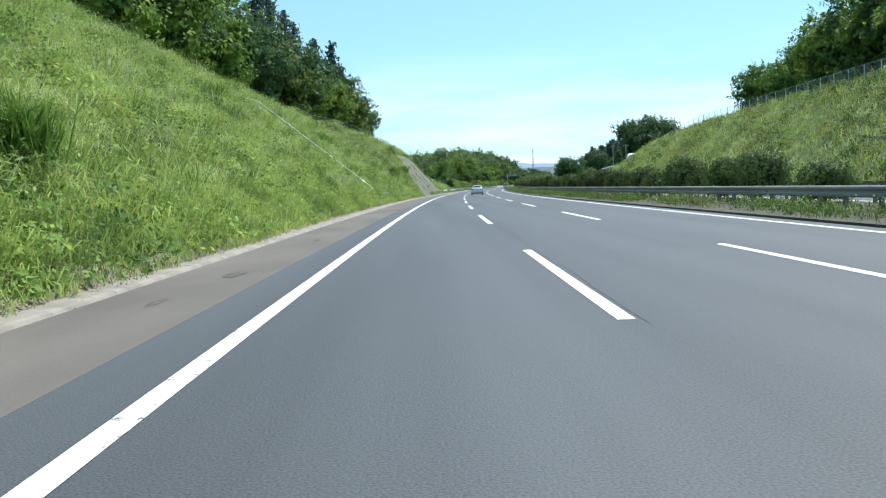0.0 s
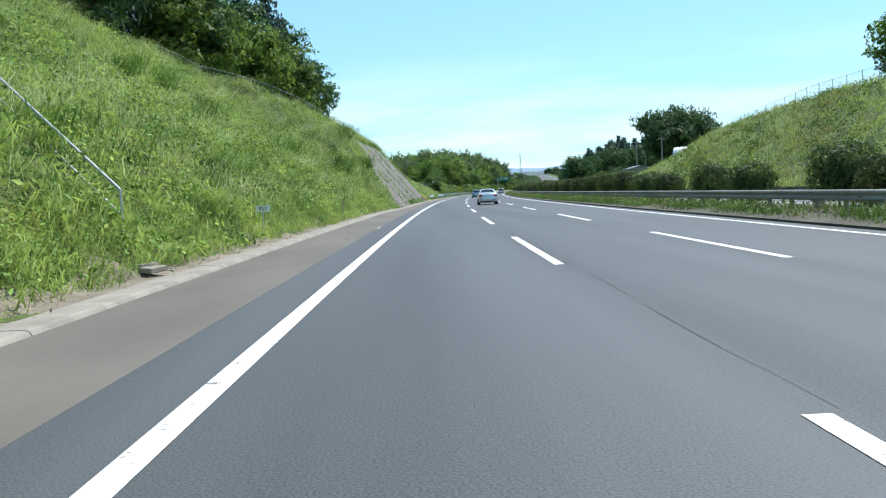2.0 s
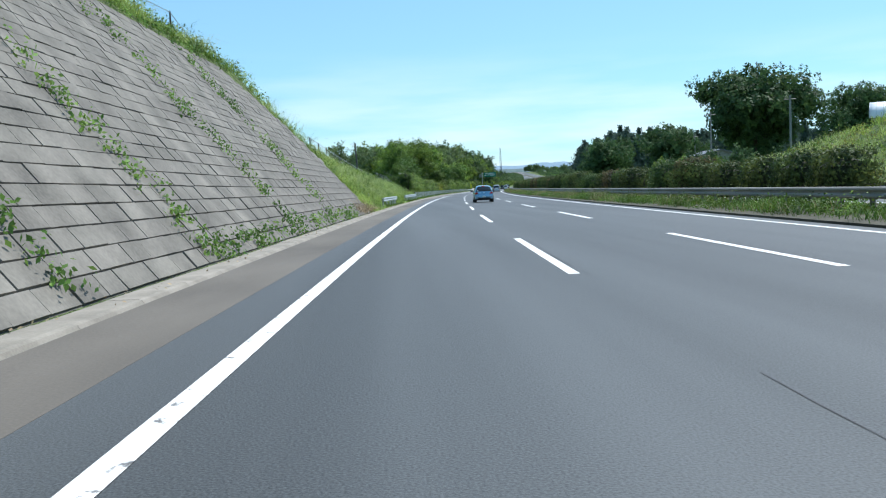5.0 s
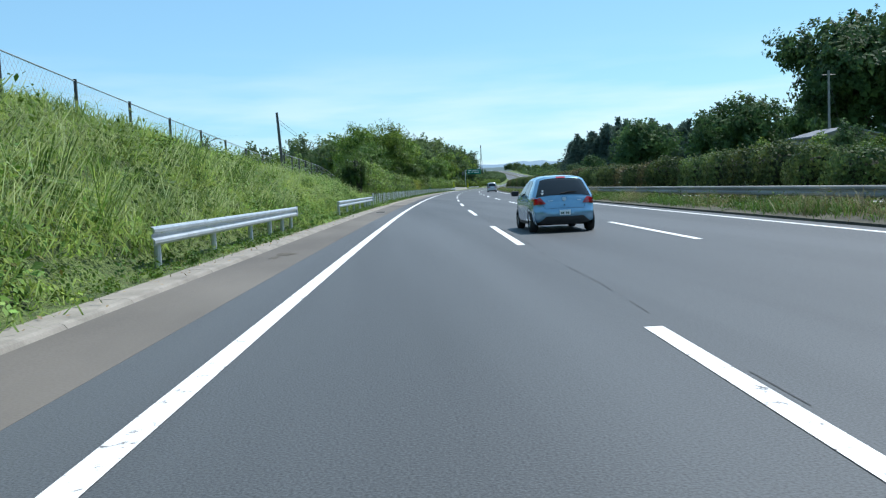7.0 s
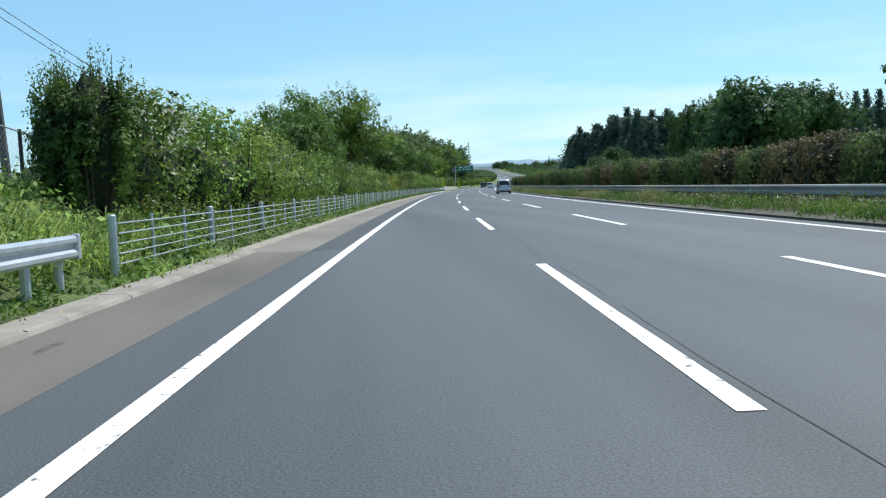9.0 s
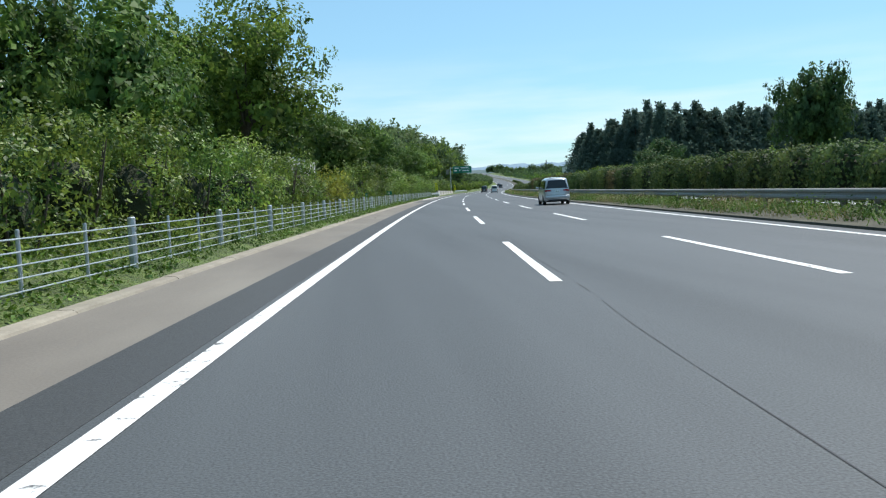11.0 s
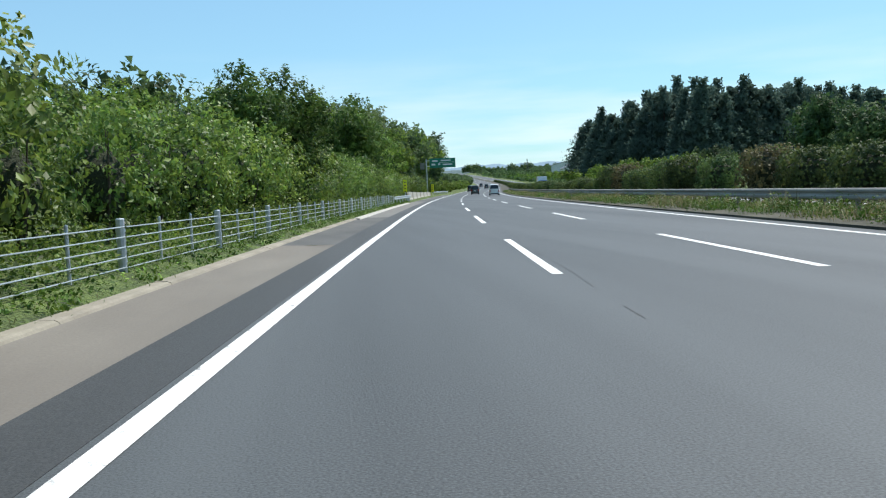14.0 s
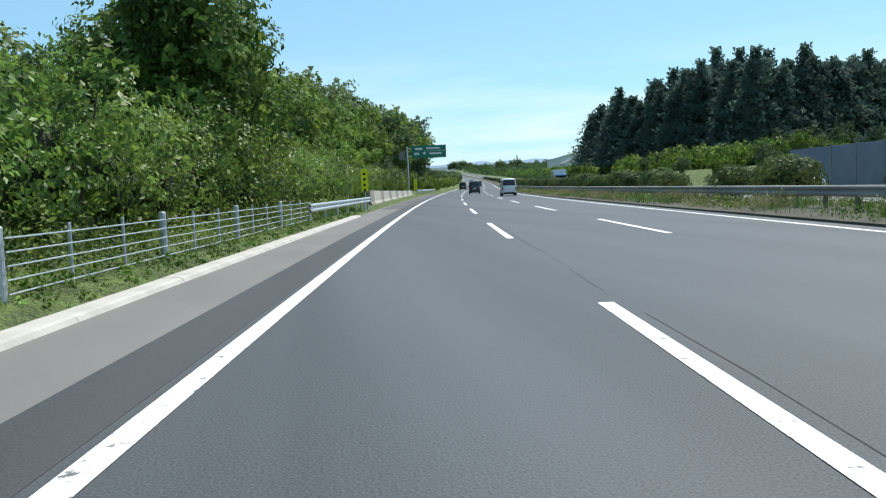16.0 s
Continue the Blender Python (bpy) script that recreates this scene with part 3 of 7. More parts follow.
# two short rails on the left verge
for s0, length, posts in ((204.0, 16.0, (0.6, 4.6, 8.6, 11.4, 13.6, 15.4)), (233.0, 22.0, (0.8, 4.8, 8.8, 12.8, 16.6, 18.8, 20.6, 21.6))):
    rail = thing("guard_rail", "galvanised steel guard rail on round posts beside a grassy verge", "guard rail", "left guard rails", road_pose(s0, -3.05, 0.08))
    w_beam(length, STEEL, "beam", rail, z=0.60)
    bm = bmesh.new()
    box(bm, 0.03, length - 0.03, 0.60, 0.10, 0.10, 0.36, bevel=0.02)
    part("end_cap", bm, STEEL, rail, "folded steel end cap")
    for y in posts:
        post = round_post(0.74, 0.065, STEEL, "post", rail, x=-0.09, y=y)
        bm = bmesh.new()
        box(bm, -0.03, y, 0.60, 0.06, 0.08, 0.12)
        part("bracket", bm, STEEL, post)

# the rail at the far end of the cable fence
rail = thing("guard_rail", "galvanised steel guard rail in front of yellow warning boards", "guard rail", "left guard rails", road_pose(460.0, -3.05, 0.1, -0.8))
w_beam(24.0, STEEL, "beam", rail, z=0.62)
for y in (0.5, 4.5, 8.5, 12.5, 16.5, 19.5, 21.5, 23.5):
    round_post(0.78, 0.065, STEEL, "post", rail, x=-0.09, y=y)

# median rails: one facing each carriageway, in runs of 24 metres
def median_run(u, s0, length, mat, sign):
    rail = thing("median_guard_rail", "weathered steel guard rail on square posts in the planted median", "guard rail", "median guard rails", road_pose(s0, u, 0.1))
    w_beam(length, mat, "beam", rail, z=0.58, sign=sign)
    y = 1.0
    while y < length:
        bm = bmesh.new()
        box(bm, -sign * 0.1, y, 0.2, 0.12, 0.1, 1.05, bevel=0.008)
        part("post", bm, STEEL_OLD, rail)
        y += 2.0 if u < 15 else 4.0
    return rail


for s0 in range(-24, 620, 24):
    median_run(13.55, s0, 24.0, STEEL_DULL, -1)
for s0 in range(0, 200, 24):
    median_run(17.4, s0, 24.0, STEEL_DULL, 1)

# cable fence on the left: thick and thin posts with five steel cables
def cable_bay(s0, length):
    fence = thing("cable_fence", "galvanised five-cable roadside fence on thick and thin posts", "fence", "cable fence bays", road_pose(s0, -3.15, 0.1))
    thick = round_post(0.98, 0.07, STEEL, "main_post", fence)
    for z in (0.3, 0.45, 0.62, 0.78):
        part("band", tube(bmesh.new(), [(0, 0, z - 0.02), (0, 0, z + 0.02)], 0.08, 10), STEEL, thick)
    for y in (length * 0.33, length * 0.67):
        round_post(0.95, 0.028, STEEL, "thin_post", fence, y=y)
    for z in (0.2, 0.36, 0.52, 0.68, 0.84):
        part("cable", tube(bmesh.new(), [(0.09, 0, z), (0.05, length * 0.5, z - 0.008), (0.09, length, z)], 0.011, 6), STEEL, fence)
    return fence


bay = cable_bay(256.5, 6.0)
for i in range(1, 34):
    copy_thing(bay, road_pose(256.5 + 6 * i, -3.15 + 0.03 * math.sin(i * 1.7), 0.1, random.uniform(-0.3, 0.3)))

# mesh fences along the tops of the banks
def wire_material():
    m = material("wire_netting", (0.3, 0.32, 0.33), (0.45, 0.47, 0.48), rough=0.5, metal=0.5, bump=0)
    return m


WIRE = wire_material()


def net_bay(s0, u0, s1, u1, h=1.15, group="bank fences", label="wire mesh fence with dark posts atop a grassy bank", post_mat=None, cell=0.2, wire=0.006):
    a, b = road_point(s0, u0, float(terrain(s0, u0))), road_point(s1, u1, float(terrain(s1, u1)))
    fence = thing("mesh_fence", label, "fence", group, Matrix.Translation(a))
    d = b - a
    run = Vector((d.x, d.y, 0)).length
    part("post", bar(0, 0, -0.3, 0, 0, h + 0.05, 0.045, 8), post_mat or DARK_METAL, fence)
    part("top_rail", bar(0, 0, h, d.x, d.y, d.z + h, 0.018, 6), WIRE, fence)
    vs, fs = [], []
    side = Vector((d.y, -d.x, 0)).normalized() * wire

    def ribbon(p, q, w):
        k = len(vs)
        vs.extend([p - w, p + w, q + w, q - w])
        fs.append((k, k + 1, k + 2, k + 3))

    n = max(2, int(run / cell))
    rise = int(h / cell)
    up = Vector((0, 0, wire))
    along = Vector((d.x, d.y, 0)).normalized() * wire
    for i in range(-rise, n):
        for flip in (0, 1):
            i0, i1 = max(i, 0), min(i + rise, n)
            z0, z1 = (i0 - i) / rise * h, (i1 - i) / rise * h
            if flip:
                z0, z1 = h - z0, h - z1
            ribbon(d * (i0 / n) + Vector((0, 0, z0)), d * (i1 / n) + Vector((0, 0, z1)), along)
    me = bpy.data.meshes.new("netting")
    me.from_pydata(vs, [], fs)
    me.materials.append(WIRE)
    piece("netting", me, fence)
    return fence


for i in range(19):
    s = 120 + 4 * i
    e = [-2.55 - float(ease(q, [(96, 18.2), (128, 16.3), (140, 9.6), (178, 9.4), (190, 7.0), (207, 5.0)])) for q in (s, s + 4)]
    net_bay(s, e[0], s + 4, e[1], cell=0.25, wire=0.004)
for i in range(11):
    s = 196 + 4 * i
    net_bay(s, -7.3, s + 4, -7.3, h=1.1, cell=0.2)
for i in range(9):
    s = 240.9 + 2.63 * i
    net_bay(s, -7.0, s + 2.63, -7.0, h=1.42, cell=0.15, wire=0.005, label="dark wire mesh fence with grey posts below a bank")
for i in range(30):
    s = 88 + 4 * i
    net_bay(s, 47.9, s + 4, 47.9, h=1.6, cell=0.4, wire=0.014, post_mat=STEEL, label="pale wire mesh fence on the crest of the far bank")

# stair rail up the bank
stair = thing("stair_handrail", "thin galvanised double handrail climbing the grassy bank", "handrail")
lo, hi = road_point(68.6, -3.95, float(terrain(68.6, -3.95))), road_point(76.1, -14.35, float(terrain(76.1, -14.35)))
for name, z in (("top_rail", 0.95), ("middle_rail", 0.5)):
    part(name, tube(bmesh.new(), [lo + Vector((0, 0, z)), hi + Vector((0, 0, z))], 0.028, 8), STEEL, stair)
for i in range(6):
    q = lo.lerp(hi, i / 5)
    part("post", tube(bmesh.new(), [q - Vector((0, 0, 0.3)), q + Vector((0, 0, 0.95))], 0.025, 8), STEEL, stair)
part("return_rail", tube(bmesh.new(), [hi + Vector((0, 0, 0.95)), hi + Vector((-1.3, 0.1, 1.35))], 0.028, 8), STEEL, stair)

# small markers beside the road
def marker(name, label, s, u, h, w, bh, face, group=""):
    t = thing(name, label, "sign", group, road_pose(s, u, float(terrain(s, u))))
    part("post", bar(0, 0.02, -0.2, 0, 0.02, h, 0.02, 8), STEEL, t)
    bm = bmesh.new()
    box(bm, 0, 0, h - bh / 2, w, 0.012, bh)
    board = part("board", bm, face, t)
    return t, board


WHITE_FACE = material("white_sign_face", (0.7, 0.71, 0.7), (0.82, 0.82, 0.8), scale=3, rough=0.5, bump=0)
GREEN_FACE = material("green_sign_face", (0.004, 0.15, 0.09), (0.008, 0.2, 0.125), scale=1.2, rough=0.45, bump=0)
BLACK_FACE = material("black_sign_face", (0.015, 0.015, 0.015), (0.03, 0.03, 0.03), rough=0.5, bump=0)
YELLOW_FACE = material("yellow_sign_face", (0.75, 0.72, 0.0), (0.9, 0.87, 0.02), scale=2, rough=0.45, bump=0)
t, b = marker("distance_marker", "small white marker board on a thin post in the grass", 79.1, -3.6, 1.02, 0.42, 0.19, WHITE_FACE)
def figures(text, size, mat, parent, z):
    cu = bpy.data.curves.new("figures", "FONT")
    cu.body, cu.size, cu.align_x, cu.extrude = text, size, "CENTER", 0.002
    cu.materials.append(mat)
    fig = new("figures", cu)
    fig.parent = parent
    fig.matrix_basis = pose(0, -0.01, z, 90, 0, 0)


figures("957", 0.17, BLACK_FACE, b, 0.865)
t, b = marker("distance_marker", "small green marker board on a post behind the cable fence", 357.7, -3.45, 1.02, 0.16, 0.26, GREEN_FACE)
for i in range(2):
    bm = bmesh.new()
    box(bm, -0.03 + 0.06 * i, -0.009, 0.9, 0.03, 0.004, 0.1)
    part("mark_bar", bm, WHITE_FACE, b)
t, b = marker("distance_marker", "small green kilometre board with white figures by the cable fence", 378.4, -3.4, 1.15, 0.5, 0.34, GREEN_FACE)
figures("96", 0.24, WHITE_FACE, b, 0.89)
post = thing("thin_stake", "thin grey stake standing in the roadside grass", "post", m=road_pose(98.2, -3.45, 0.1))
part("stake", bar(0, 0, -0.2, 0, 0, 1.0, 0.03, 8), STEEL_OLD, post)
post = thing("thin_stake", "thin grey stake standing in the roadside grass", "post", m=road_pose(198.0, -3.6, 0.4))
part("stake", bar(0, 0, -0.2, 0, 0, 0.9, 0.04, 8), STEEL, post)

# utility pole with its guy wires, and a lamp on a bracket behind the bank
pole = thing("utility_pole", "tall dark round utility pole with slack cables", "pole", m=road_pose(274.0, -13.2, 0.5))
part("shaft", tube(bmesh.new(), [(0.12, 0, -0.5), (-0.33, 0, 8.7)], [0.17, 0.12], 10), WOOD_POLE, pole)
for i in range(5):
    part("step_bolt", bar(-0.3, 0, 4.5 + 0.8 * i, 0.06, 0, 4.5 + 0.8 * i, 0.012, 5), DARK_METAL, pole)
for dx in (0.0, 0.35):
    part("cable", tube(bmesh.new(), [(-0.28, 0, 8.1 - dx), (3.0, 9, 4.6 - dx), (5.5 + dx, 17, 2.2), (7 + dx, 22, 1.0)], 0.014, 5), DARK_METAL, pole)
lampp = thing("bracket_lamp", "small street lamp on a thin pole with a bent arm", "lamp", m=road_pose(253.0, -14.8, 2.7))
part("pole", bar(0, 0, -2.6, 0, 0, 2.7, 0.05, 8), DARK_METAL, lampp)
arm = part("arm", bar(0, 0, 2.6, 0.7, 0.1, 2.85, 0.03, 6), DARK_METAL, lampp)
bm = bmesh.new()
box(bm, 0.8, 0.1, 2.87, 0.45, 0.16, 0.09, bevel=0.02)
part("lamp_head", bm, STEEL_OLD, arm)

# yellow warning boards and the lay-by beyond the fence
def warning_board(s, u, h, n):
    t = thing("warning_board", "tall yellow board with black bars on a grey post", "sign", "yellow warning boards", road_pose(s, u, 0.2))
    part("post", bar(0, 0.05, -0.4, 0, 0.05, h, 0.045, 8), STEEL, t)
    bm = bmesh.new()
    box(bm, 0, 0, h - 0.85, 0.5, 0.02, 1.7, bevel=0.004)
    b = part("board", bm, YELLOW_FACE, t)
    for i in range(n):
        bm = bmesh.new()
        box(bm, 0, -0.014, h - 0.35 - 0.42 * i, 0.2, 0.006, 0.2)
        part("mark_bar", bm, BLACK_FACE, b)


warning_board(494.5, -4.1, 2.75, 4)
warning_board(566.0, -3.9, 2.4, 4)
post = thing("concrete_post", "pale square concrete post behind the guard rail", "post", m=road_pose(494.0, -5.5, 0.2))
bm = bmesh.new()
box(bm, 0, 0, 1.4, 0.34, 0.3, 3.4, bevel=0.02)
part("shaft", bm, KERB, post)
setting("lay_by", strip_mesh("lay_by", 484, 580, [(-6.0, 0.06), (-2.6, 0.04), (-0.84, 0.006)], ASPHALT_MID), "dark patched asphalt of a small lay-by", "pavement")
# low concrete barrier at the back of the lay-by, and the rail that goes on from it
barrier = thing("concrete_barrier", "low pale concrete barrier along the back of the lay-by", "barrier")
for i in range(19):
    s0 = 499 + 4 * i
    bm = bmesh.new()
    top = 1.25 - 0.024 * i
    prof = [(-0.24, -0.2), (-0.1, top), (0.1, top), (0.16, 0.3), (0.24, 0.12), (0.24, -0.2)]
    ends = [[bm.verts.new((x, y, z)) for x, z in prof] for y in (0.01, 3.99)]
    for j in range(len(prof)):
        bm.faces.new((ends[0][j], ends[0][j - 1], ends[1][j - 1], ends[1][j]))
    bm.faces.new(ends[0])
    bm.faces.new(ends[1][::-1])
    piece_ob = part("barrier_block", bm, KERB_NEW if i % 3 else KERB, barrier)
    piece_ob.matrix_basis = road_pose(s0, -4.3 - 0.012 * (s0 - 503), 0.05, 0.5)
rail = thing("guard_rail", "galvanised steel guard rail beyond a concrete barrier", "guard rail", "left guard rails", road_pose(580.0, -4.6, 0.12, -1.5))
w_beam(44.0, STEEL, "beam", rail, z=0.62)
for i in range(12):
    round_post(0.78, 0.065, STEEL, "post", rail, x=-0.09, y=0.3 + 3.9 * i)

# green direction sign on a cantilever
sign = thing("direction_sign", "large green direction sign on a tall grey pole", "road sign", m=road_pose(585.0, -6.4, 0.1))
part("pole", bar(0, 0, -0.4, 0, 0, 8.6, 0.16, 12), STEEL, sign)
for z in (6.9, 8.2):
    part("arm", bar(0, 0, z, 6.8, 0, z, 0.07, 8), STEEL, sign)
bm = bmesh.new()
box(bm, 3.9, -0.14, 7.55, 6.2, 0.05, 2.25, bevel=0.015)
panel = part("panel", bm, GREEN_FACE, sign)
for x, z, w, h in ((2.1, 8.1, 1.3, 0.36), (4.7, 8.15, 2.4, 0.3), (1.7, 7.25, 0.9, 0.4), (3.1, 7.3, 0.5, 0.4), (5.1, 7.2, 2.2, 0.3), (4.9, 7.68, 3.6, 0.06)):
    bm = bmesh.new()
    box(bm, x, -0.17, z, w, 0.006, h)
    part("mark_bar", bm, WHITE_FACE, panel)
bm = bmesh.new()
box(bm, -0.95, -0.1, 7.0, 1.1, 0.04, 1.6, bevel=0.01)
part("side_panel", bm, STEEL_OLD, sign, "grey back of a second sign panel")

# low shoring panels between hedge and trees
FENCE_PANEL = material("panel_sheet", (0.42, 0.4, 0.36), (0.55, 0.53, 0.48), scale=1.5, rough=0.7, bump=0.1)
for s0, n, u, z0, h in ((267.2, 4, -6.1, 0.5, 3.6), (284.0, 6, -6.7, 0.3, 3.4), (341.8, 5, -5.9, 0.4, 3.0)):
    pf = thing("panel_fence", "tall pale ribbed sheet panel fence behind the hedge", "fence", "panel fences", road_pose(s0, u, z0))
    for i in range(n):
        bm = bmesh.new()
        ys = [(0.225 * j + e, 0.025 * (j % 2)) for j in range(8) for e in (0.02, 0.2)]
        for x1, flip in ((0.0, 1), (-0.012, -1)):
            cols = [[bm.verts.new((x + x1, i * 1.8 + y, z)) for z in (0.0, h)] for y, x in ys]
            for a, b in zip(cols, cols[1:]):
                bm.faces.new((a[0], b[0], b[1], a[1])[::flip])
        part("sheet", bm, FENCE_PANEL, pf)
        part("post", bar(-0.08, i * 1.8, -0.3, -0.08, i * 1.8, h + 0.05, 0.05, 6), STEEL, pf)


# drain grate in the gutter
grate = thing("drain_grate", "rusty steel drain grate set in the gutter", "drain", m=road_pose(240.4, -1.45, 0.012))
bm = bmesh.new()
for x, y, sx, sy in ((-0.24, 0, 0.04, 1.0), (0.24, 0, 0.04, 1.0), (0, -0.48, 0.48, 0.04), (0, 0.48, 0.48, 0.04)):
    box(bm, x, y, 0.0, sx, sy, 0.04)
part("frame", bm, STEEL_OLD, grate)
for i in range(15):
    bm = bmesh.new()
    box(bm, 0, -0.42 + 0.06 * i, 0.0, 0.44, 0.022, 0.03)
    part("grate_bar", bm, STEEL_OLD, grate)
bm = bmesh.new()
box(bm, 0, 0, -0.012, 0.46, 0.94, 0.008)
part("pit", bm, MORTAR, grate)
# ---- plants ----
def unit(v):
    return v / np.maximum(np.linalg.norm(v, axis=-1, keepdims=True), 1e-9)


def leaves(pos, out, size, rnd, fold=0.25, slim=0.55, droop=0.3, plain=False, loose=0.42):
    """Folded leaves at pos that face roughly along out, two triangles each, or one where they are plain."""
    n = len(pos)
    nrm = unit(out + rnd.normal(0, loose, (n, 3)))
    axis = unit(np.cross(nrm, rnd.normal(0, 1, (n, 3))) - np.array([0, 0, droop]))
    side = unit(np.cross(axis, nrm))
    L = (size * rnd.uniform(0.6, 1.3, n))[:, None]
    base, tip = pos - axis * L * 0.5, pos + axis * L * 0.5
    mid = pos - axis * L * 0.05 - nrm * L * fold * 0.4
    le, ri = mid + side * L * slim * 0.5 + nrm * L * fold * 0.5, mid - side * L * slim * 0.5 + nrm * L * fold * 0.5
    if plain:
        V = np.stack([base - side * L * slim * 0.5, base + side * L * slim * 0.6, tip], 1).reshape(-1, 3)
        return V, np.arange(3 * n).reshape(-1, 3)
    V = np.stack([base, le, tip, ri], 1).reshape(-1, 3)
    k = np.arange(n)[:, None] * 4
    F = np.concatenate([k + [0, 1, 2], k + [0, 2, 3]], 1).reshape(-1, 3)
    return V, F


def blades(root, lean, length, width, rnd, curl=0.6):
    """Grass blades that arch over. Three triangles each."""
    n = len(root)
    up = np.tile([0, 0, 1.0], (n, 1))
    d = np.stack([np.cos(lean), np.sin(lean), 0 * lean], 1)
    L = length[:, None]
    c = (curl * rnd.uniform(0.4, 1.4, n))[:, None]
    mid = root + up * L * 0.62 + d * L * c * 0.28
    tip = root + up * L * (0.95 - 0.3 * c) + d * L * c * 0.85
    turn = rnd.uniform(0, math.pi, n)
    side = np.stack([np.cos(turn), np.sin(turn), 0 * turn], 1) * (width * rnd.uniform(0.6, 1.3, n))[:, None]
    V = np.stack([root - side * 0.6, root + side * 0.6, mid - side * 0.5, mid + side * 0.5, tip], 1).reshape(-1, 3)
    k = np.arange(n)[:, None] * 5
    F = np.concatenate([k + [0, 1, 3], k + [0, 3, 2], k + [2, 3, 4]], 1).reshape(-1, 3)
    return V, F


def join(parts):
    V, F, k = [], [], 0
    for v, f in parts:
        V.append(v)
        F.append(f + k)
        k += len(v)
    return np.concatenate(V), np.concatenate(F)


def patchy(s, u, f=0.35):
    """Slow variation over the banks, 0 to 1."""
    return 0.5 + 0.25 * np.sin(s * f + 1.7 * np.sin(u * f * 1.3)) + 0.25 * np.sin(u * f * 2.1 - s * f * 0.7 + 1.0)


def sow(name, label, n, s_range, u_of, per, length, width, mat, keep=None, spread=0.16, curl=0.6, sink=0.05, lean_bias=0.0):
    """Tufts of grass over a stretch of ground."""
    s = rng.uniform(*s_range, n)
    u = u_of(s, rng.uniform(0, 1, n))
    if keep is not None:
        ok = keep(s, u)
        s, u = s[ok], u[ok]
    u = tuck(s, u)
    n = len(s)
    root = road_points(s, u, terrain(s, u) - sink)
    grow = (0.65 + 0.7 * patchy(s, u, 0.5)) * rng.uniform(0.7, 1.3, n) * np.where(u < 0, np.clip((-u - 1.6) / 2.2, 0.45, 1), 1) * np.where(u < 0, ease(s, [(218, 1), (236, 0.68)]), 1)
    root = np.repeat(root, per, 0) + np.concatenate([rng.normal(0, spread, (n * per, 2)), np.zeros((n * per, 1))], 1)
    V, F = blades(root, rng.uniform(0, 2 * math.pi, n * per) + lean_bias, length * np.repeat(grow, per) * rng.uniform(0.6, 1.2, n * per), np.full(n * per, width), rng, curl)
    return tagged(new(name, big_mesh(name, V, F, mat, True)), label, "grass", kind="stuff")


def weeds(name, label, n, s_range, u_of, per, size, mat, keep=None, high=0.55, radius=0.3):
    """Leafy weeds: little heaps of leaves on the ground."""
    s = rng.uniform(*s_range, n)
    u = u_of(s, rng.uniform(0, 1, n))
    if keep is not None:
        ok = keep(s, u)
        s, u = s[ok], u[ok]
    u = tuck(s, u)
    n = len(s)
    root = road_points(s, u, terrain(s, u))
    grow = rng.uniform(0.6, 1.5, n)
    d = unit(rng.normal(0, 1, (n * per, 3)) * [1, 1, 0.8])
    d[:, 2] = np.abs(d[:, 2])
    g = np.repeat(grow * np.where(u < 0, np.clip((-u - 1.6) / 2.2, 0.5, 1), 1), per)[:, None]
    pos = np.repeat(root, per, 0) + d * g * [radius, radius, high] * rng.uniform(0.45, 1.0, (n * per, 1))
    V, F = leaves(pos, d + [0, 0, 0.5], np.full(n * per, size), rng)
    return tagged(new(name, big_mesh(name, V, F, mat)), label, "plants", kind="stuff")


def on_bank(s, u):
    """Off the block wall and not over the crest by far."""
    z = terrain(s, u)
    wallish = (z < wall_top(s) + 0.1) & (u < -2.75)
    edge = (s > 131) & (s < 189) & (u > -2.75)
    rail = (((s > 200) & (s < 221)) | ((s > 232) & (s < 256))) & (u > -3.55)
    return ~wallish & ~edge & ~rail


bank_u = lambda s, r: -2.62 - r ** 1.15 * ease(s, [(0, 19), (125, 17), (140, 13), (180, 12), (190, 7.5), (240, 6.5), (262, 5.0)])
worn = lambda s, u: (u > -4.3) & (((s > 22) & (s < 26)) | ((s > 49.8) & (s < 51.5)))
sow("bank_grass", "lush green grass covering the steep roadside bank", 15500, (-8, 262), bank_u, 7, 0.6, 0.022, GRASS, lambda s, u: on_bank(s, u) & ~worn(s, u), curl=1.5)
sow("matted_grass", "low matted grass close to the soil of the bank", 15000, (-8, 262), bank_u, 6, 0.36, 0.026, GRASS, lambda s, u: on_bank(s, u) & ~worn(s, u), spread=0.24, curl=2.1, sink=-0.03)
sow("near_grass", "thick green grass low on the bank", 4600, (-4, 75), lambda s, r: -2.7 - r * 12, 8, 0.42, 0.016, GRASS, lambda s, u: on_bank(s, u) & ~worn(s, u), curl=1.8)
sow("low_bank_grass", "short bright grass filling the foot of the bank", 6600, (5, 72), lambda s, r: -2.9 - r * 6.5, 6, 0.4, 0.018, GRASS, lambda s, u: on_bank(s, u) & ~worn(s, u), spread=0.2, curl=1.8)
sow("pale_grass", "pale yellow-green grass tufts on the bank", 6400, (-8, 262), bank_u, 9, 0.65, 0.014, GRASS_DRY, lambda s, u: on_bank(s, u) & ~worn(s, u) & (patchy(s, u, 0.2) > 0.5), curl=1.5)
sow("tall_grass", "tall dark arching grass clumps on the bank", 620, (-8, 262), bank_u, 44, 1.0, 0.018, GRASS_DARK, lambda s, u: on_bank(s, u) & (u < -3.8) & ((s < 200) | (u > -6.0)), spread=0.24, curl=1.2)
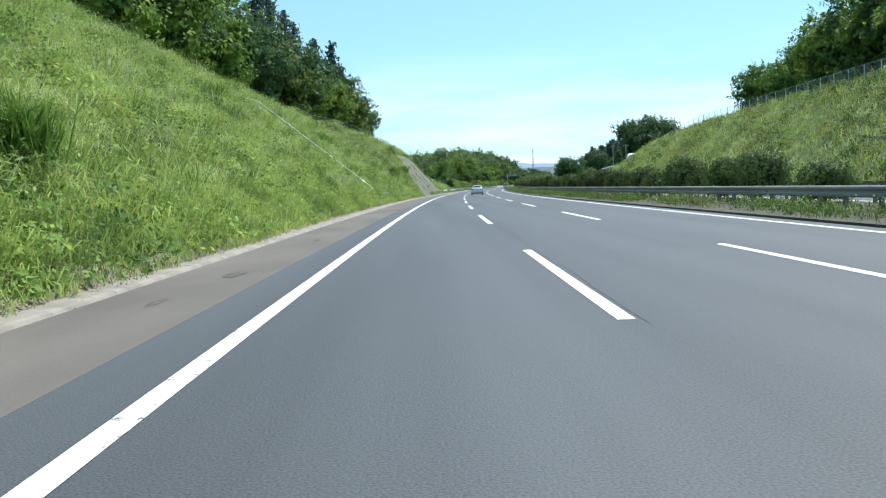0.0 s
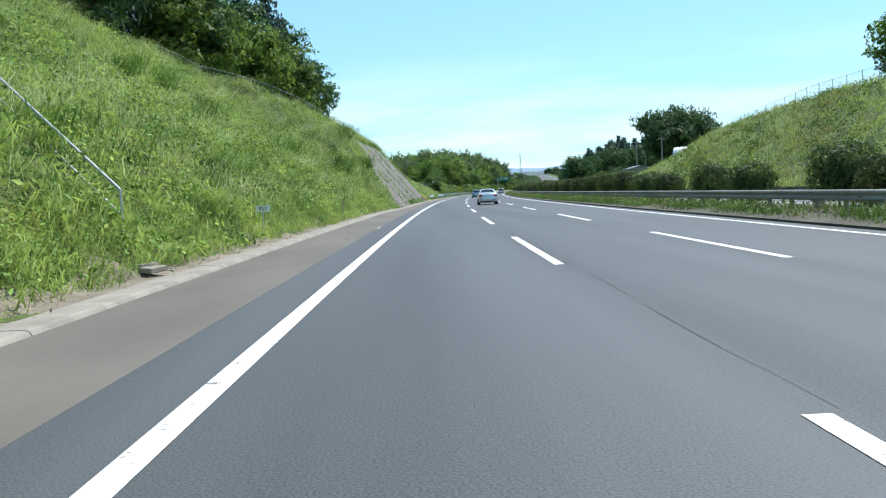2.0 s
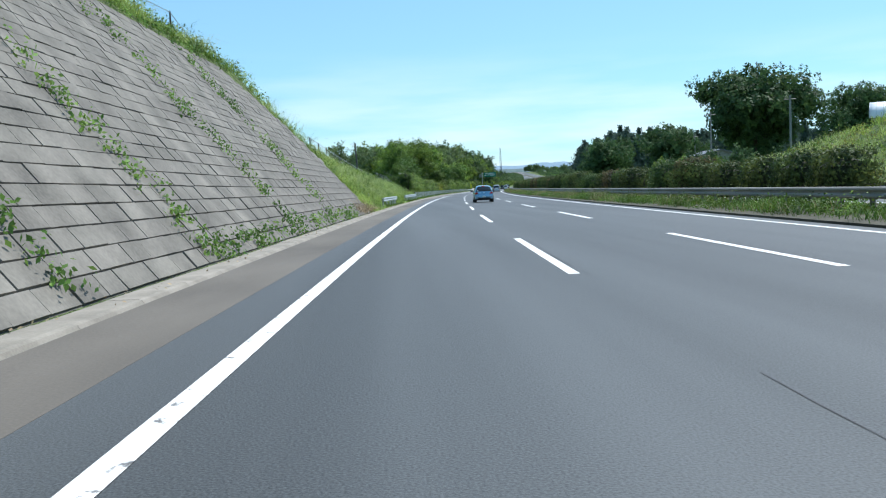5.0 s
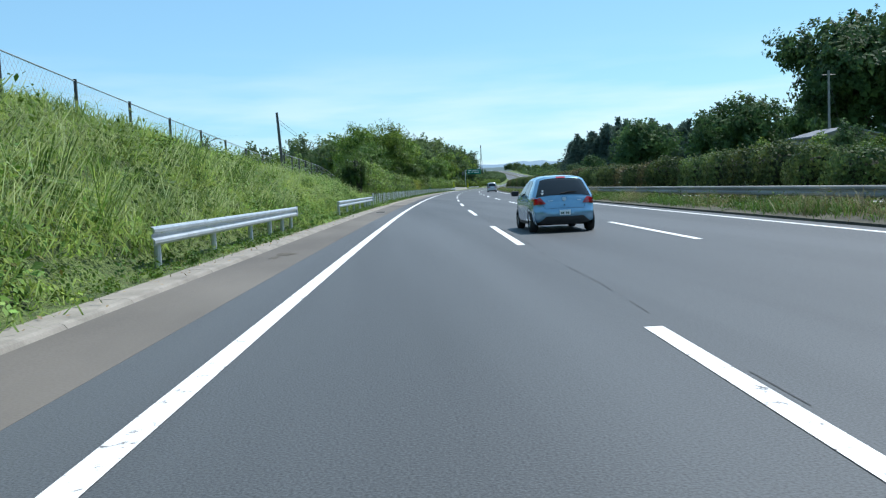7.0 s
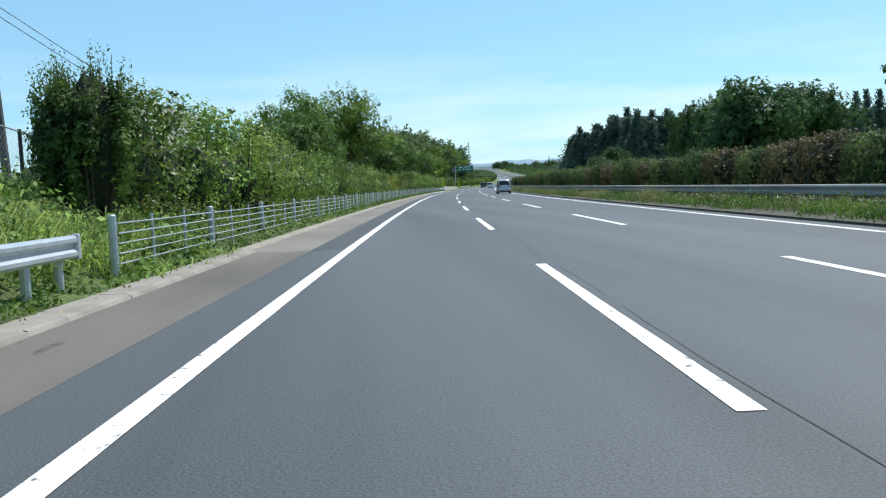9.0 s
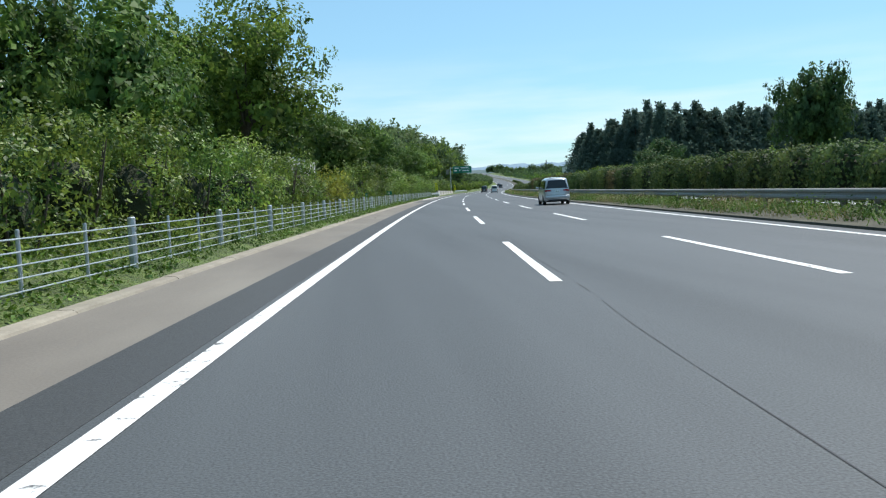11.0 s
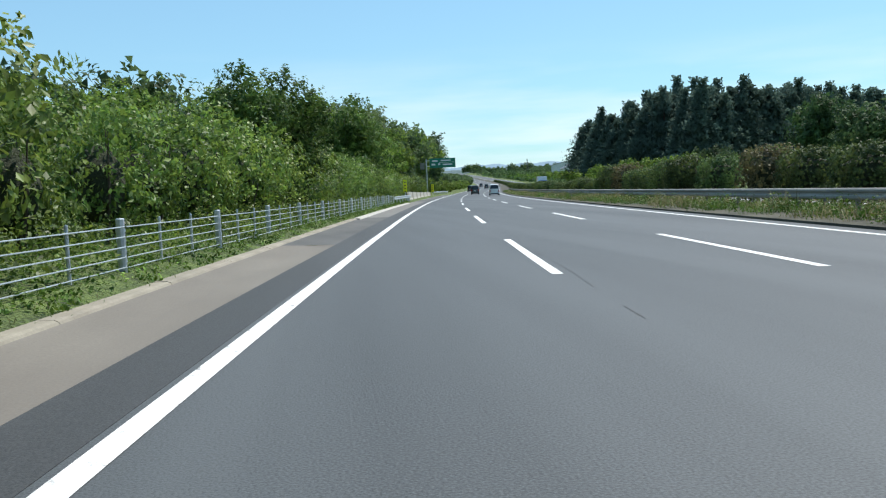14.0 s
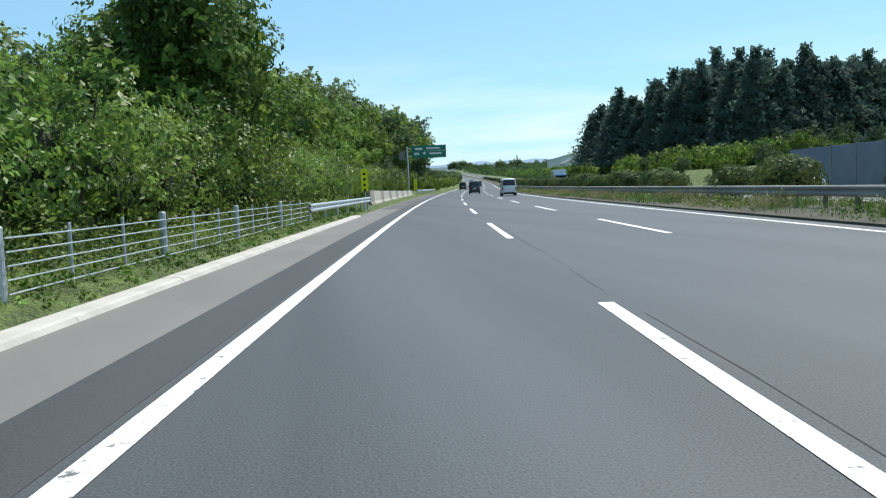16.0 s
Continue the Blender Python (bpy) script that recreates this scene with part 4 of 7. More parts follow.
weeds("bright_weeds", "yellow-green broad-leaved weeds on the bank", 5200, (-8, 200), bank_u, 16, 0.115, WEED_BRIGHT, lambda s, u: on_bank(s, u) & ~worn(s, u) & (patchy(s + 63, u, 0.42) > 0.56), high=0.5, radius=0.5)
sow("reed_clumps", "tall dark arching reed clumps on the bank", 16, (2, 150), lambda s, r: -4.6 - r * 8, 190, 1.5, 0.026, GRASS_DARK, on_bank, spread=0.36, curl=1.5)
sow("reed_by_start", "tall dark arching reed clump low on the bank", 3, (12.9, 13.7), lambda s, r: -5.0 - r * 0.5, 220, 1.5, 0.026, GRASS_DARK, None, spread=0.26, curl=1.0)
sow("light_clumps", "pale silky arching grass clumps on the bank", 1150, (-8, 262), bank_u, 42, 0.95, 0.014, GRASS_DRY, lambda s, u: on_bank(s, u) & (u < -4) & ((s < 200) | (u > -6.2)), spread=0.3, curl=1.7)
weeds("broad_leaf_patches", "yellow-green broad-leaved creepers spread over the bank", 3600, (-8, 131), bank_u, 24, 0.17, WEED_BRIGHT, lambda s, u: on_bank(s, u) & ~worn(s, u) & (patchy(s + 11, u, 0.27) > 0.57), high=0.5, radius=0.75)
weeds("broad_leaf_shade", "deep green broad-leaved creepers spread over the bank", 2700, (-8, 131), bank_u, 24, 0.16, WEED, lambda s, u: on_bank(s, u) & ~worn(s, u) & (patchy(s + 31, u, 0.33) > 0.5), high=0.55, radius=0.7)
weeds("golden_clumps", "bright yellow-green weeds heaped in clumps on the bank", 620, (-8, 190), bank_u, 110, 0.11, WEED_BRIGHT, lambda s, u: on_bank(s, u) & (u < -4.2) & (patchy(s + 47, u, 0.36) > 0.5), high=0.85, radius=0.95)
weeds("olive_clumps", "olive weeds gone to seed in clumps on the bank", 300, (-8, 190), bank_u, 90, 0.1, WEED_OLIVE, lambda s, u: on_bank(s, u) & (u < -4.2) & (patchy(s + 71, u, 0.4) > 0.5), high=0.8, radius=0.8)
weeds("shaded_clumps", "deep green bushy weeds in clumps on the bank", 300, (-8, 190), bank_u, 90, 0.12, WEED_DARK, lambda s, u: on_bank(s, u) & (u < -4.2) & (patchy(s + 91, u, 0.4) > 0.5), high=0.75, radius=0.8)
weeds("olive_weeds", "olive-brown seeding weeds scattered over the bank", 1900, (-8, 200), bank_u, 22, 0.1, WEED_OLIVE, lambda s, u: on_bank(s, u) & ~worn(s, u) & (patchy(s + 83, u, 0.3) > 0.66), high=0.6, radius=0.6)
weeds("second_bank_weeds", "bright leafy weeds among silvery grass on the low bank", 2400, (188, 258), bank_u, 26, 0.075, WEED_BRIGHT, lambda s, u: on_bank(s, u) & (u > -6.6) & (patchy(s + 3, u, 0.5) > 0.45), high=0.6, radius=0.5)
weeds("bank_seedlings", "dark bushy seedlings standing in the bank grass", 700, (-8, 258), bank_u, 60, 0.13, WEED_DARK, lambda s, u: on_bank(s, u) & ((s < 188) | (u > -6.4)) & (u < -3.6), high=0.95, radius=0.55)
weeds("bank_weeds", "leafy green weeds among the grass of the bank", 11000, (-8, 262), bank_u, 10, 0.15, WEED, lambda s, u: on_bank(s, u) & ((s < 188) | (u > -6.4)) & ~worn(s, u) & (patchy(s, u, 0.3) > 0.36), high=0.65, radius=0.42)
weeds("dark_weeds", "dark leafy weeds and seedlings on the bank", 2600, (-8, 262), bank_u, 16, 0.16, WEED_DARK, lambda s, u: on_bank(s, u) & ((s < 188) | (u > -6.4)) & (patchy(s + 15, u, 0.4) > 0.55), high=0.75, radius=0.42)
weeds("vine_patches", "broad-leaved vines creeping over the bank", 2000, (-8, 240), bank_u, 18, 0.13, LEAF_BIG, lambda s, u: on_bank(s, u) & ((s < 188) | (u > -6.4)) & (patchy(s + 40, u, 0.23) > 0.6) & (u < -3.3), high=0.6, radius=0.5)
sow("foot_grass", "short thick grass at the foot of the bank behind the kerb", 9000, (-6, 127), lambda s, r: -2.5 - r * 1.9, 8, 0.36, 0.014, GRASS, None, spread=0.14, curl=1.3, sink=0.02)
weeds("foot_weeds", "low leafy weeds at the foot of the bank behind the kerb", 2600, (-6, 127), lambda s, r: -2.62 - r * 1.8, 11, 0.1, WEED, lambda s, u: patchy(s + 55, u, 0.6) > 0.35, high=0.4, radius=0.3)
sow("verge_fence_grass", "short dull grass under the cable fence", 3600, (256, 480), lambda s, r: -2.5 - r * 2.0, 6, 0.2, 0.012, GRASS_DARK, None, spread=0.12, curl=0.9)
sow("verge_grass", "short grass fringe along the kerb", 3200, (-8, 262), lambda s, r: -2.5 - r * 0.9, 6, 0.22, 0.011, GRASS, lambda s, u: (s < 133) | (s > 189.5), spread=0.1, curl=0.9)
sow("verge_straw", "dry pale grass stalks beside the kerb", 2600, (-8, 480), lambda s, r: -2.46 - r * 0.7, 6, 0.2, 0.009, STRAW_GRASS, lambda s, u: (s < 133) | (s > 189.5), spread=0.1, curl=0.9)
weeds("verge_weeds", "low weeds under the cable fence", 2200, (200, 480), lambda s, r: -2.55 - r * 2.6, 10, 0.075, WEED, lambda s, u: (s > 256) | ((u > -3.6) & (((s > 200) & (s < 221)) | (s > 240))), high=0.22, radius=0.22)
weeds("verge_dark_weeds", "dark low weeds under the rails and the cable fence", 6200, (200, 480), lambda s, r: -2.55 - r * 2.4, 11, 0.085, WEED_DARK, lambda s, u: (s > 256) | (u > -3.9), high=0.34, radius=0.24)
sow("field_grass", "rough grass behind the fence", 1800, (252, 290), lambda s, r: -3.9 - r * 6, 8, 0.4, 0.014, GRASS, None, curl=0.9)
sow("worn_straw", "dry straw on worn patches of the bank", 420, (20, 54), lambda s, r: -2.7 - r * 2.0, 9, 0.3, 0.009, STRAW_GRASS, worn, spread=0.16, curl=1.5)
# weeds that grow out of the wall's joints, in slanting lines
ws, wu, wz = [], [], []
for line, s_foot in enumerate((146.0, 152.5, 163.0, 173.0)):
    for i in range(75):
        z = rng.uniform(0.2, 7.8)
        ws.append(s_foot - 0.25 * z + rng.normal(0, 0.3 + 0.12 * (line > 1)))
        wz.append(z)
for i in range(240):
    ws.append(rng.uniform(152, 181))
    wz.append(rng.choice([rng.uniform(0, 0.5), 7.7 + rng.uniform(0, 0.6)]))
for i in range(160):
    z = rng.uniform(0, 7.5)
    ws.append(130.6 + z * 2.35 + rng.normal(0, 0.8))
    wz.append(z)
ws, wz = np.array(ws), np.array(wz)
root = np.repeat(road_points(ws, -2.64 - wz / WALL_TAN, wz + 0.05), 14, 0)
d = unit(rng.normal(0, 1, (len(root), 3)) + [0.5, 0, 0.3])
V, F = leaves(root + d * rng.uniform(0.05, 0.3, (len(root), 1)), d, np.full(len(root), 0.11), rng)
tagged(new("wall_weeds", big_mesh("wall_weeds", V, F, WEED)), "green weeds growing out of the block wall joints", "plants", kind="stuff")
# cut stalks lying at the foot of the wall
n = 1500
s, u = rng.uniform(183, 192, n), rng.uniform(-3.6, -2.45, n)
root = road_points(s, u, 0.12 + rng.uniform(0, 0.22, n) + np.maximum(0, -u - 2.7) * 0.6)
V, F = blades(root, rng.uniform(0, 6.3, n), rng.uniform(0.1, 0.35, n), np.full(n, 0.012), rng, 2.4)
tagged(new("cut_stalks", big_mesh("cut_stalks", V, F, STRAW)), "heap of dry cut stalks at the foot of the wall", "debris", kind="stuff")
# leaf litter and sand along the kerb
n = 900
s, u = rng.uniform(-5, 262, n), -2.3 + rng.normal(0, 0.16, n)
u = u - 0.8 * shelf(s)
root = road_points(s, u, np.full(n, 0.125))
V, F = leaves(root, np.tile([0, 0, 1.0], (n, 1)), np.full(n, 0.06), rng)
tagged(new("leaf_litter", big_mesh("leaf_litter", V, F, STRAW)), "dry leaf litter along the kerb", "debris", kind="stuff")
# far bank on the right, and the median strip
far_u = lambda s, r: 31.4 + r * 18
sow("far_bank_grass", "yellow-green grass on the far bank", 5200, (20, 250), far_u, 6, 0.9, 0.045, GRASS, None, spread=0.3, curl=0.9)
sow("far_bank_pale_grass", "yellowish grass clumps on the far bank", 4600, (20, 250), far_u, 8, 0.95, 0.04, GRASS_DRY, lambda s, u: patchy(s, u, 0.16) > 0.4, spread=0.3, curl=0.9)
weeds("far_bank_shrubs", "low leafy shrubs scattered over the far bank", 2100, (20, 250), far_u, 30, 0.26, WEED_DARK, lambda s, u: patchy(s + 9, u, 0.3) > 0.45, high=1.1, radius=0.95)
weeds("far_bank_olive", "olive seeding weeds in clumps on the far bank", 2600, (20, 250), far_u, 26, 0.2, WEED_OLIVE, lambda s, u: patchy(s + 4, u, 0.24) > 0.46, high=0.9, radius=0.9)
weeds("far_bank_bright", "bright yellow-green weeds in clumps on the far bank", 1500, (20, 250), far_u, 26, 0.2, WEED_BRIGHT, lambda s, u: patchy(s + 19, u, 0.3) > 0.5, high=0.9, radius=0.9)
sow("median_grass", "rough dry grass in the median strip", 12000, (-5, 560), lambda s, r: 11.9 + r * 3.2, 7, 0.52, 0.012, STRAW_GRASS, lambda s, u: (patchy(s, u, 0.4) > 0.5) & ((s > 175) | (np.sin(s * 13.7) > 0.55)), spread=0.2, curl=1.2)
sow("median_dark_grass", "dark rough grass in the median strip", 6500, (-5, 560), lambda s, r: 11.9 + r * 2.8, 7, 0.45, 0.014, GRASS_DARK, lambda s, u: (patchy(s, u, 0.4) < 0.55) & ((s > 120) | (np.sin(s * 9.1) > 0.2)), spread=0.2, curl=1.2)
weeds("median_clumps", "bushy dark weeds in front of the median guard rail", 2300, (-5, 600), lambda s, r: 12.5 + r * 1.6, 46, 0.085, WEED_DARK, lambda s, u: (patchy(s, 3 * u, 0.9) > 0.62) & ((s > 60) | (np.sin(s * 5.3) > 0.3)), high=0.62, radius=0.55)
sow("median_undergrowth", "dense dark grass under the median guard rail", 6000, (-5, 300), lambda s, r: 11.95 + r * 2.4, 8, 0.46, 0.016, GRASS_DARK, lambda s, u: patchy(s, 2 * u, 0.7) > np.where(s < 100, 0.68, 0.4), spread=0.22, curl=1.1)
weeds("median_thicket", "dense dark weeds under the median guard rail", 3400, (-5, 450), lambda s, r: 12.1 + r * 1.9, 20, 0.1, WEED_DARK, lambda s, u: patchy(s + 21, u, 0.8) > np.where(s < 100, 0.55, 0.3), high=0.5, radius=0.45)
sow("median_plumes", "pale feathery grass clumps in the median strip", 330, (190, 560), lambda s, r: 12.6 + r * 1.3, 46, 0.75, 0.01, STRAW_GRASS, lambda s, u: patchy(s + 5, u, 0.7) > 0.5, spread=0.2, curl=1.5)
weeds("median_weeds", "weeds under the median guard rail", 4600, (-5, 600), lambda s, r: 11.8 + r * 2.0, 12, 0.1, WEED_DARK, lambda s, u: patchy(s, u, 0.55) > 0.4, high=0.42, radius=0.3)
weeds("median_light_weeds", "yellowing weeds in the median strip", 800, (-5, 600), lambda s, r: 11.8 + r * 2.4, 12, 0.1, WEED, lambda s, u: patchy(s + 7, u, 0.5) > 0.55, high=0.6, radius=0.26)


# ---- trees, shrubs and hedges ----
def crown_leaves(blobs, per_area, size, rnd, fill=0.25, slim=0.55, droop=0.3, fold=0.25, plain=False, core=2.1, sprig=15):
    """Leaves over a set of blobs, rows of x, y, z, rx, ry, rz: gathered in sprigs outside, single and larger by core inside."""
    parts = []
    for x, y, z, rx, ry, rz in blobs:
        area = 4 * math.pi * (((rx * ry) ** 1.6 + (rx * rz) ** 1.6 + (ry * rz) ** 1.6) / 3) ** (1 / 1.6)
        n = max(24, int(area * per_area))
        deep = int(n * fill)
        d = unit(rnd.normal(0, 1, (deep, 3)))
        at = np.array([x, y, z])
        parts.append(leaves(at + d * [rx, ry, rz] * rnd.uniform(0.4, 0.88, (deep, 1)), d + [0, 0, 0.25], np.full(deep, size * core), rnd, fold, slim, droop, plain, 0.3))
        m = max(3, (n - deep) // sprig)
        d = unit(rnd.normal(0, 1, (m, 3)))
        root = at + d * [rx, ry, rz] * rnd.uniform(0.78, 0.98, (m, 1))
        way = unit(d + rnd.normal(0, 0.3, (m, 3)) + [0, 0, 0.3])
        f = rnd.uniform(0, 1, (m * sprig, 1))
        reach = np.repeat(size * rnd.uniform(1.0, 2.6, (m, 1)), sprig, 0)
        pos = np.repeat(root, sprig, 0) + np.repeat(way, sprig, 0) * f * reach + rnd.normal(0, 1, (m * sprig, 3)) * size * (0.75 - 0.45 * f)
        face = np.repeat(unit(d + way * 0.4 + [0, 0, 0.35]), sprig, 0)
        parts.append(leaves(pos, face, size * (1.15 - 0.35 * f[:, 0]), rnd, fold, slim, droop, plain, 0.3))
    return join(parts)


def trunk_mesh(h, r, limbs, rnd):
    bm = bmesh.new()
    bend = rnd.normal(0, 0.02, 2) * h
    tube(bm, [(0, 0, -0.6), (0, 0, 0.15), (bend[0] * 0.5, bend[1] * 0.5, h * 0.5), (bend[0], bend[1], h)], [r * 1.35, r * 1.05, r * 0.75, r * 0.3], 8)
    for p in limbs:
        z0 = h * rnd.uniform(0.3, 0.75)
        p = np.array(p)
        m = np.array([0, 0, z0]) * 0.5 + p * 0.5 + [0, 0, 0.1 * h * rnd.uniform(0, 1)]
        tube(bm, [(0, 0, z0), m, p], [r * 0.4, r * 0.24, r * 0.08], 6)
    return bm


def broad_tree(label, h, rad, low, n_blobs, per_area, size, leaf, rnd, name="tree", group="broadleaf trees", plain=False, core=2.1, heart=2.0):
    """A broadleaf tree with a lumpy crown from height low to h."""
    t = thing(name, label, "tree", group)
    blobs = []
    ch = (h - low) / 2
    for i in range(n_blobs):
        d = unit(rnd.normal(0, 1, 3))
        f = rnd.uniform(0.5, 0.96) if i % 4 else rnd.uniform(0.1, 0.5)
        b = rad * rnd.uniform(0.16, 0.36)
        blobs.append((d[0] * rad * f, d[1] * rad * f, low + ch + d[2] * ch * f, b * rnd.uniform(0.9, 1.3), b * rnd.uniform(0.9, 1.3), b * rnd.uniform(0.6, 0.95)))
    limbs = [b[:3] for b in blobs[:7]]
    part("trunk", trunk_mesh(low + ch, 0.02 * h + 0.06, limbs, rnd), BARK, t)
    slim = 0.8 if plain else 0.55
    shell = crown_leaves(blobs, per_area, size, rnd, slim=slim, plain=plain, core=core)
    inside = [(rnd.normal(0, 0.12) * rad, rnd.normal(0, 0.12) * rad, low + ch * q, rad * k, rad * k, ch * 0.5) for q, k in ((0.6, 0.6), (1.0, 0.66), (1.4, 0.52))]
    V, F = join([shell, crown_leaves(inside, per_area * 1.2 / heart ** 2, size * heart, rnd, slim=0.9, plain=True, core=1.0)])
    piece("crown", big_mesh("crown", V, F, leaf), t)
    return t


def conifer(label, h, rad, rnd, per=1.0, spray=0.75, step=1.4, low=0.16):
    """A tall cedar: tapered trunk, drooping tiers of short sprays that end in a point."""
    t = thing("conifer", label, "tree", "conifers")
    part("trunk", tube(bmesh.new(), [(0, 0, -0.8), (0, 0, h * 0.5), (0, 0, h * 0.98)], [0.32, 0.2, 0.03], 5), BARK, t)
    parts = []
    tiers = int(h * step)
    lobes, ring = rnd.uniform(0, 6.3, 3), rnd.uniform(0, 6.3, 2)
    for i in range(tiers):
        z = h * (low + (1 - low) * i / tiers)
        f = 1 - (z / h - low) / (1 - low)
        swell = 1 + 0.1 * math.sin(z * 0.9 + ring[0]) + 0.1 * math.sin(z * 2.3 + ring[1])
        reach = rad * (0.05 + 0.95 * f ** 0.78) * swell * min(1.0, 0.55 + z / h * 2.0)
        for j in range(int((6 * per + 3) * (0.4 + 0.6 * f)) + 1):
            a = rnd.uniform(0, 2 * math.pi)
            k = reach * rnd.uniform(0.55, 1.1) * (1 + 0.2 * math.sin(2 * a + lobes[0] + 0.3 * z) + 0.15 * math.sin(5 * a + lobes[1]))
            n = int((11 * per + 4) * (0.5 + 0.5 * f))
            q = rnd.uniform(0.2, 1.0, n)
            pos = np.stack([np.cos(a) * k * q, np.sin(a) * k * q, z - 0.3 * k * q + 0.12 * k * q * q * 2 + rnd.normal(0, 0.22, n)], 1) + rnd.normal(0, 0.24, (n, 3))
            parts.append(leaves(pos, np.tile([math.cos(a) * 0.8, math.sin(a) * 0.8, 0.6], (n, 1)), np.full(n, spray), rnd, 0.15, 0.45, 0.9, True))
    V, F = join(parts)
    piece("crown", big_mesh("crown", V, F, NEEDLE), t)
    return t


def shrub(label, w, l, h, per_area, size, leaf, rnd, name="shrub", group="hedge shrubs", trimmed=False, blobs=None, square=4.0):
    """A shrub: several stems and a dense leafy body, box-like where it is trimmed."""
    t = thing(name, label, "shrub", group)
    bm = bmesh.new()
    for i in range(4):
        x, y = rnd.uniform(-0.25, 0.25) * w, rnd.uniform(-0.25, 0.25) * l
        tube(bm, [(x * 0.5, y * 0.5, -0.2), (x, y, h * 0.35), (x * 1.3, y * 1.3, h * 0.75)], [0.05, 0.035, 0.012], 6)
    part("woody_base", bm, BARK, t)
    if trimmed:
        n = int((2 * l * h + 2 * w * h + w * l) * per_area)
        p = rnd.uniform(-1, 1, (n, 3))
        k = np.argmax(np.abs(p) * [1 / w, 1 / l, 1 / h] * rnd.uniform(0.3, 1.0, (n, 3)), axis=1)
        p[np.arange(n), k] = np.sign(p[np.arange(n), k]) * rnd.uniform(0.8, 1.05, n)
        q = np.linalg.norm(np.abs(p) ** square, ord=1, axis=1) ** (1 / square)
        p = p / np.maximum(q, 1)[:, None] * 1.0
        p[:, 2] = np.maximum(p[:, 2], -0.82)
        d = unit(p ** 3)
        p = p * (1 + 0.09 * np.sin(p[:, [1]] * 5 + 3 * p[:, [2]]) + rnd.normal(0, 0.035, (n, 1)))
        deep = rnd.uniform(0, 1, n) < 0.22
        p = np.where(deep[:, None], p * 0.82, p)
        V, F = leaves(p * [w / 2, l / 2, h * 0.48] + [0, 0, h * 0.54], d, np.where(deep, size * 1.8, size), rnd, slim=0.75, plain=True)
    else:
        bl = []
        for i in range(blobs or 9):
            b = 0.5 * min(w, l) * rnd.uniform(0.4, 0.7)
            z = h * rnd.uniform(0.22, 0.86)
            f = 1 - 0.5 * max(0, z / h - 0.5)
            bl.append((rnd.uniform(-0.32, 0.32) * w * f, rnd.uniform(-0.36, 0.36) * l * f, z, b, b * 1.15, min(b, h - z + 0.25 * b)))
        V, F = crown_leaves(bl, per_area * 1.08, size, rnd, fill=0.3, core=1.35)
    piece("foliage", big_mesh("foliage", V, F, leaf), t)
    # a solid core, coloured dark to stand in for the shade inside
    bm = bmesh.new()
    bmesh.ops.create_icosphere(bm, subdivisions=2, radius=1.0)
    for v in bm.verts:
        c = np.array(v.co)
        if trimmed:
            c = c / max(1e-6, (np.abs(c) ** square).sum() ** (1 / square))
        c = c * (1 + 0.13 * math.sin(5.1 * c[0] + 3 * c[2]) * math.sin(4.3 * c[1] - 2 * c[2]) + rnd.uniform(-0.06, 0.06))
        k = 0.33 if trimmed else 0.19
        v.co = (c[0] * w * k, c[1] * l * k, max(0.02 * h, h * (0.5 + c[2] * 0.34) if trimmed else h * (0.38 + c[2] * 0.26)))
    part("shade_core", bm, CORE_SHADE, t)
    return t


def plant(ob, s, u, scale=1.0, z=None, turn=None, tall=1.0):
    """A copy of ob standing on the ground at s, u."""
    g = float(terrain(s, u)) if z is None else z
    k = [scale / ob.scale[0], scale / ob.scale[1], scale * tall / ob.scale[2]]
    return copy_thing(ob, road_pose(s, u, g - 0.05, random.uniform(0, 360) if turn is None else turn) @ Matrix.Diagonal((*k, 1)))


def bury(ob, s, u, scale=1.0, turn=0.0, tall=1.0, z=None):
    """Stands the first of a kind at its own place."""
    ob.matrix_basis = road_pose(s, u, (float(terrain(s, u)) if z is None else z) - 0.05, turn) @ Matrix.Diagonal((scale, scale, scale * tall, 1))
    return ob


def grove(name, label, rows):
    """Woods whose single trees cannot be picked apart: the crowns of rows of tree, s, u, scale, in one mesh."""
    parts = []
    for ob, s, u, k in rows:
        me = next(c for c in ob.children if c.name.startswith("crown")).data
        co = np.empty(3 * len(me.vertices), dtype=np.float32)
        me.vertices.foreach_get("co", co)
        ix = np.empty(len(me.loops), dtype=np.int32)
        me.loops.foreach_get("vertex_index", ix)
        a = random.uniform(0, 6.3)
        co = co.reshape(-1, 3) * k
        turned = np.stack([co[:, 0] * math.cos(a) - co[:, 1] * math.sin(a), co[:, 0] * math.sin(a) + co[:, 1] * math.cos(a), co[:, 2]], 1)
        parts.append((turned + np.array(road_point(s, u, float(terrain(s, u)) - 0.05)), ix.reshape(-1, 3)))
    V, F = join(parts)
    return tagged(new(name, big_mesh(name, V, F, me.materials[0])), label, "woods", kind="stuff")


rnd = np.random.default_rng(11)
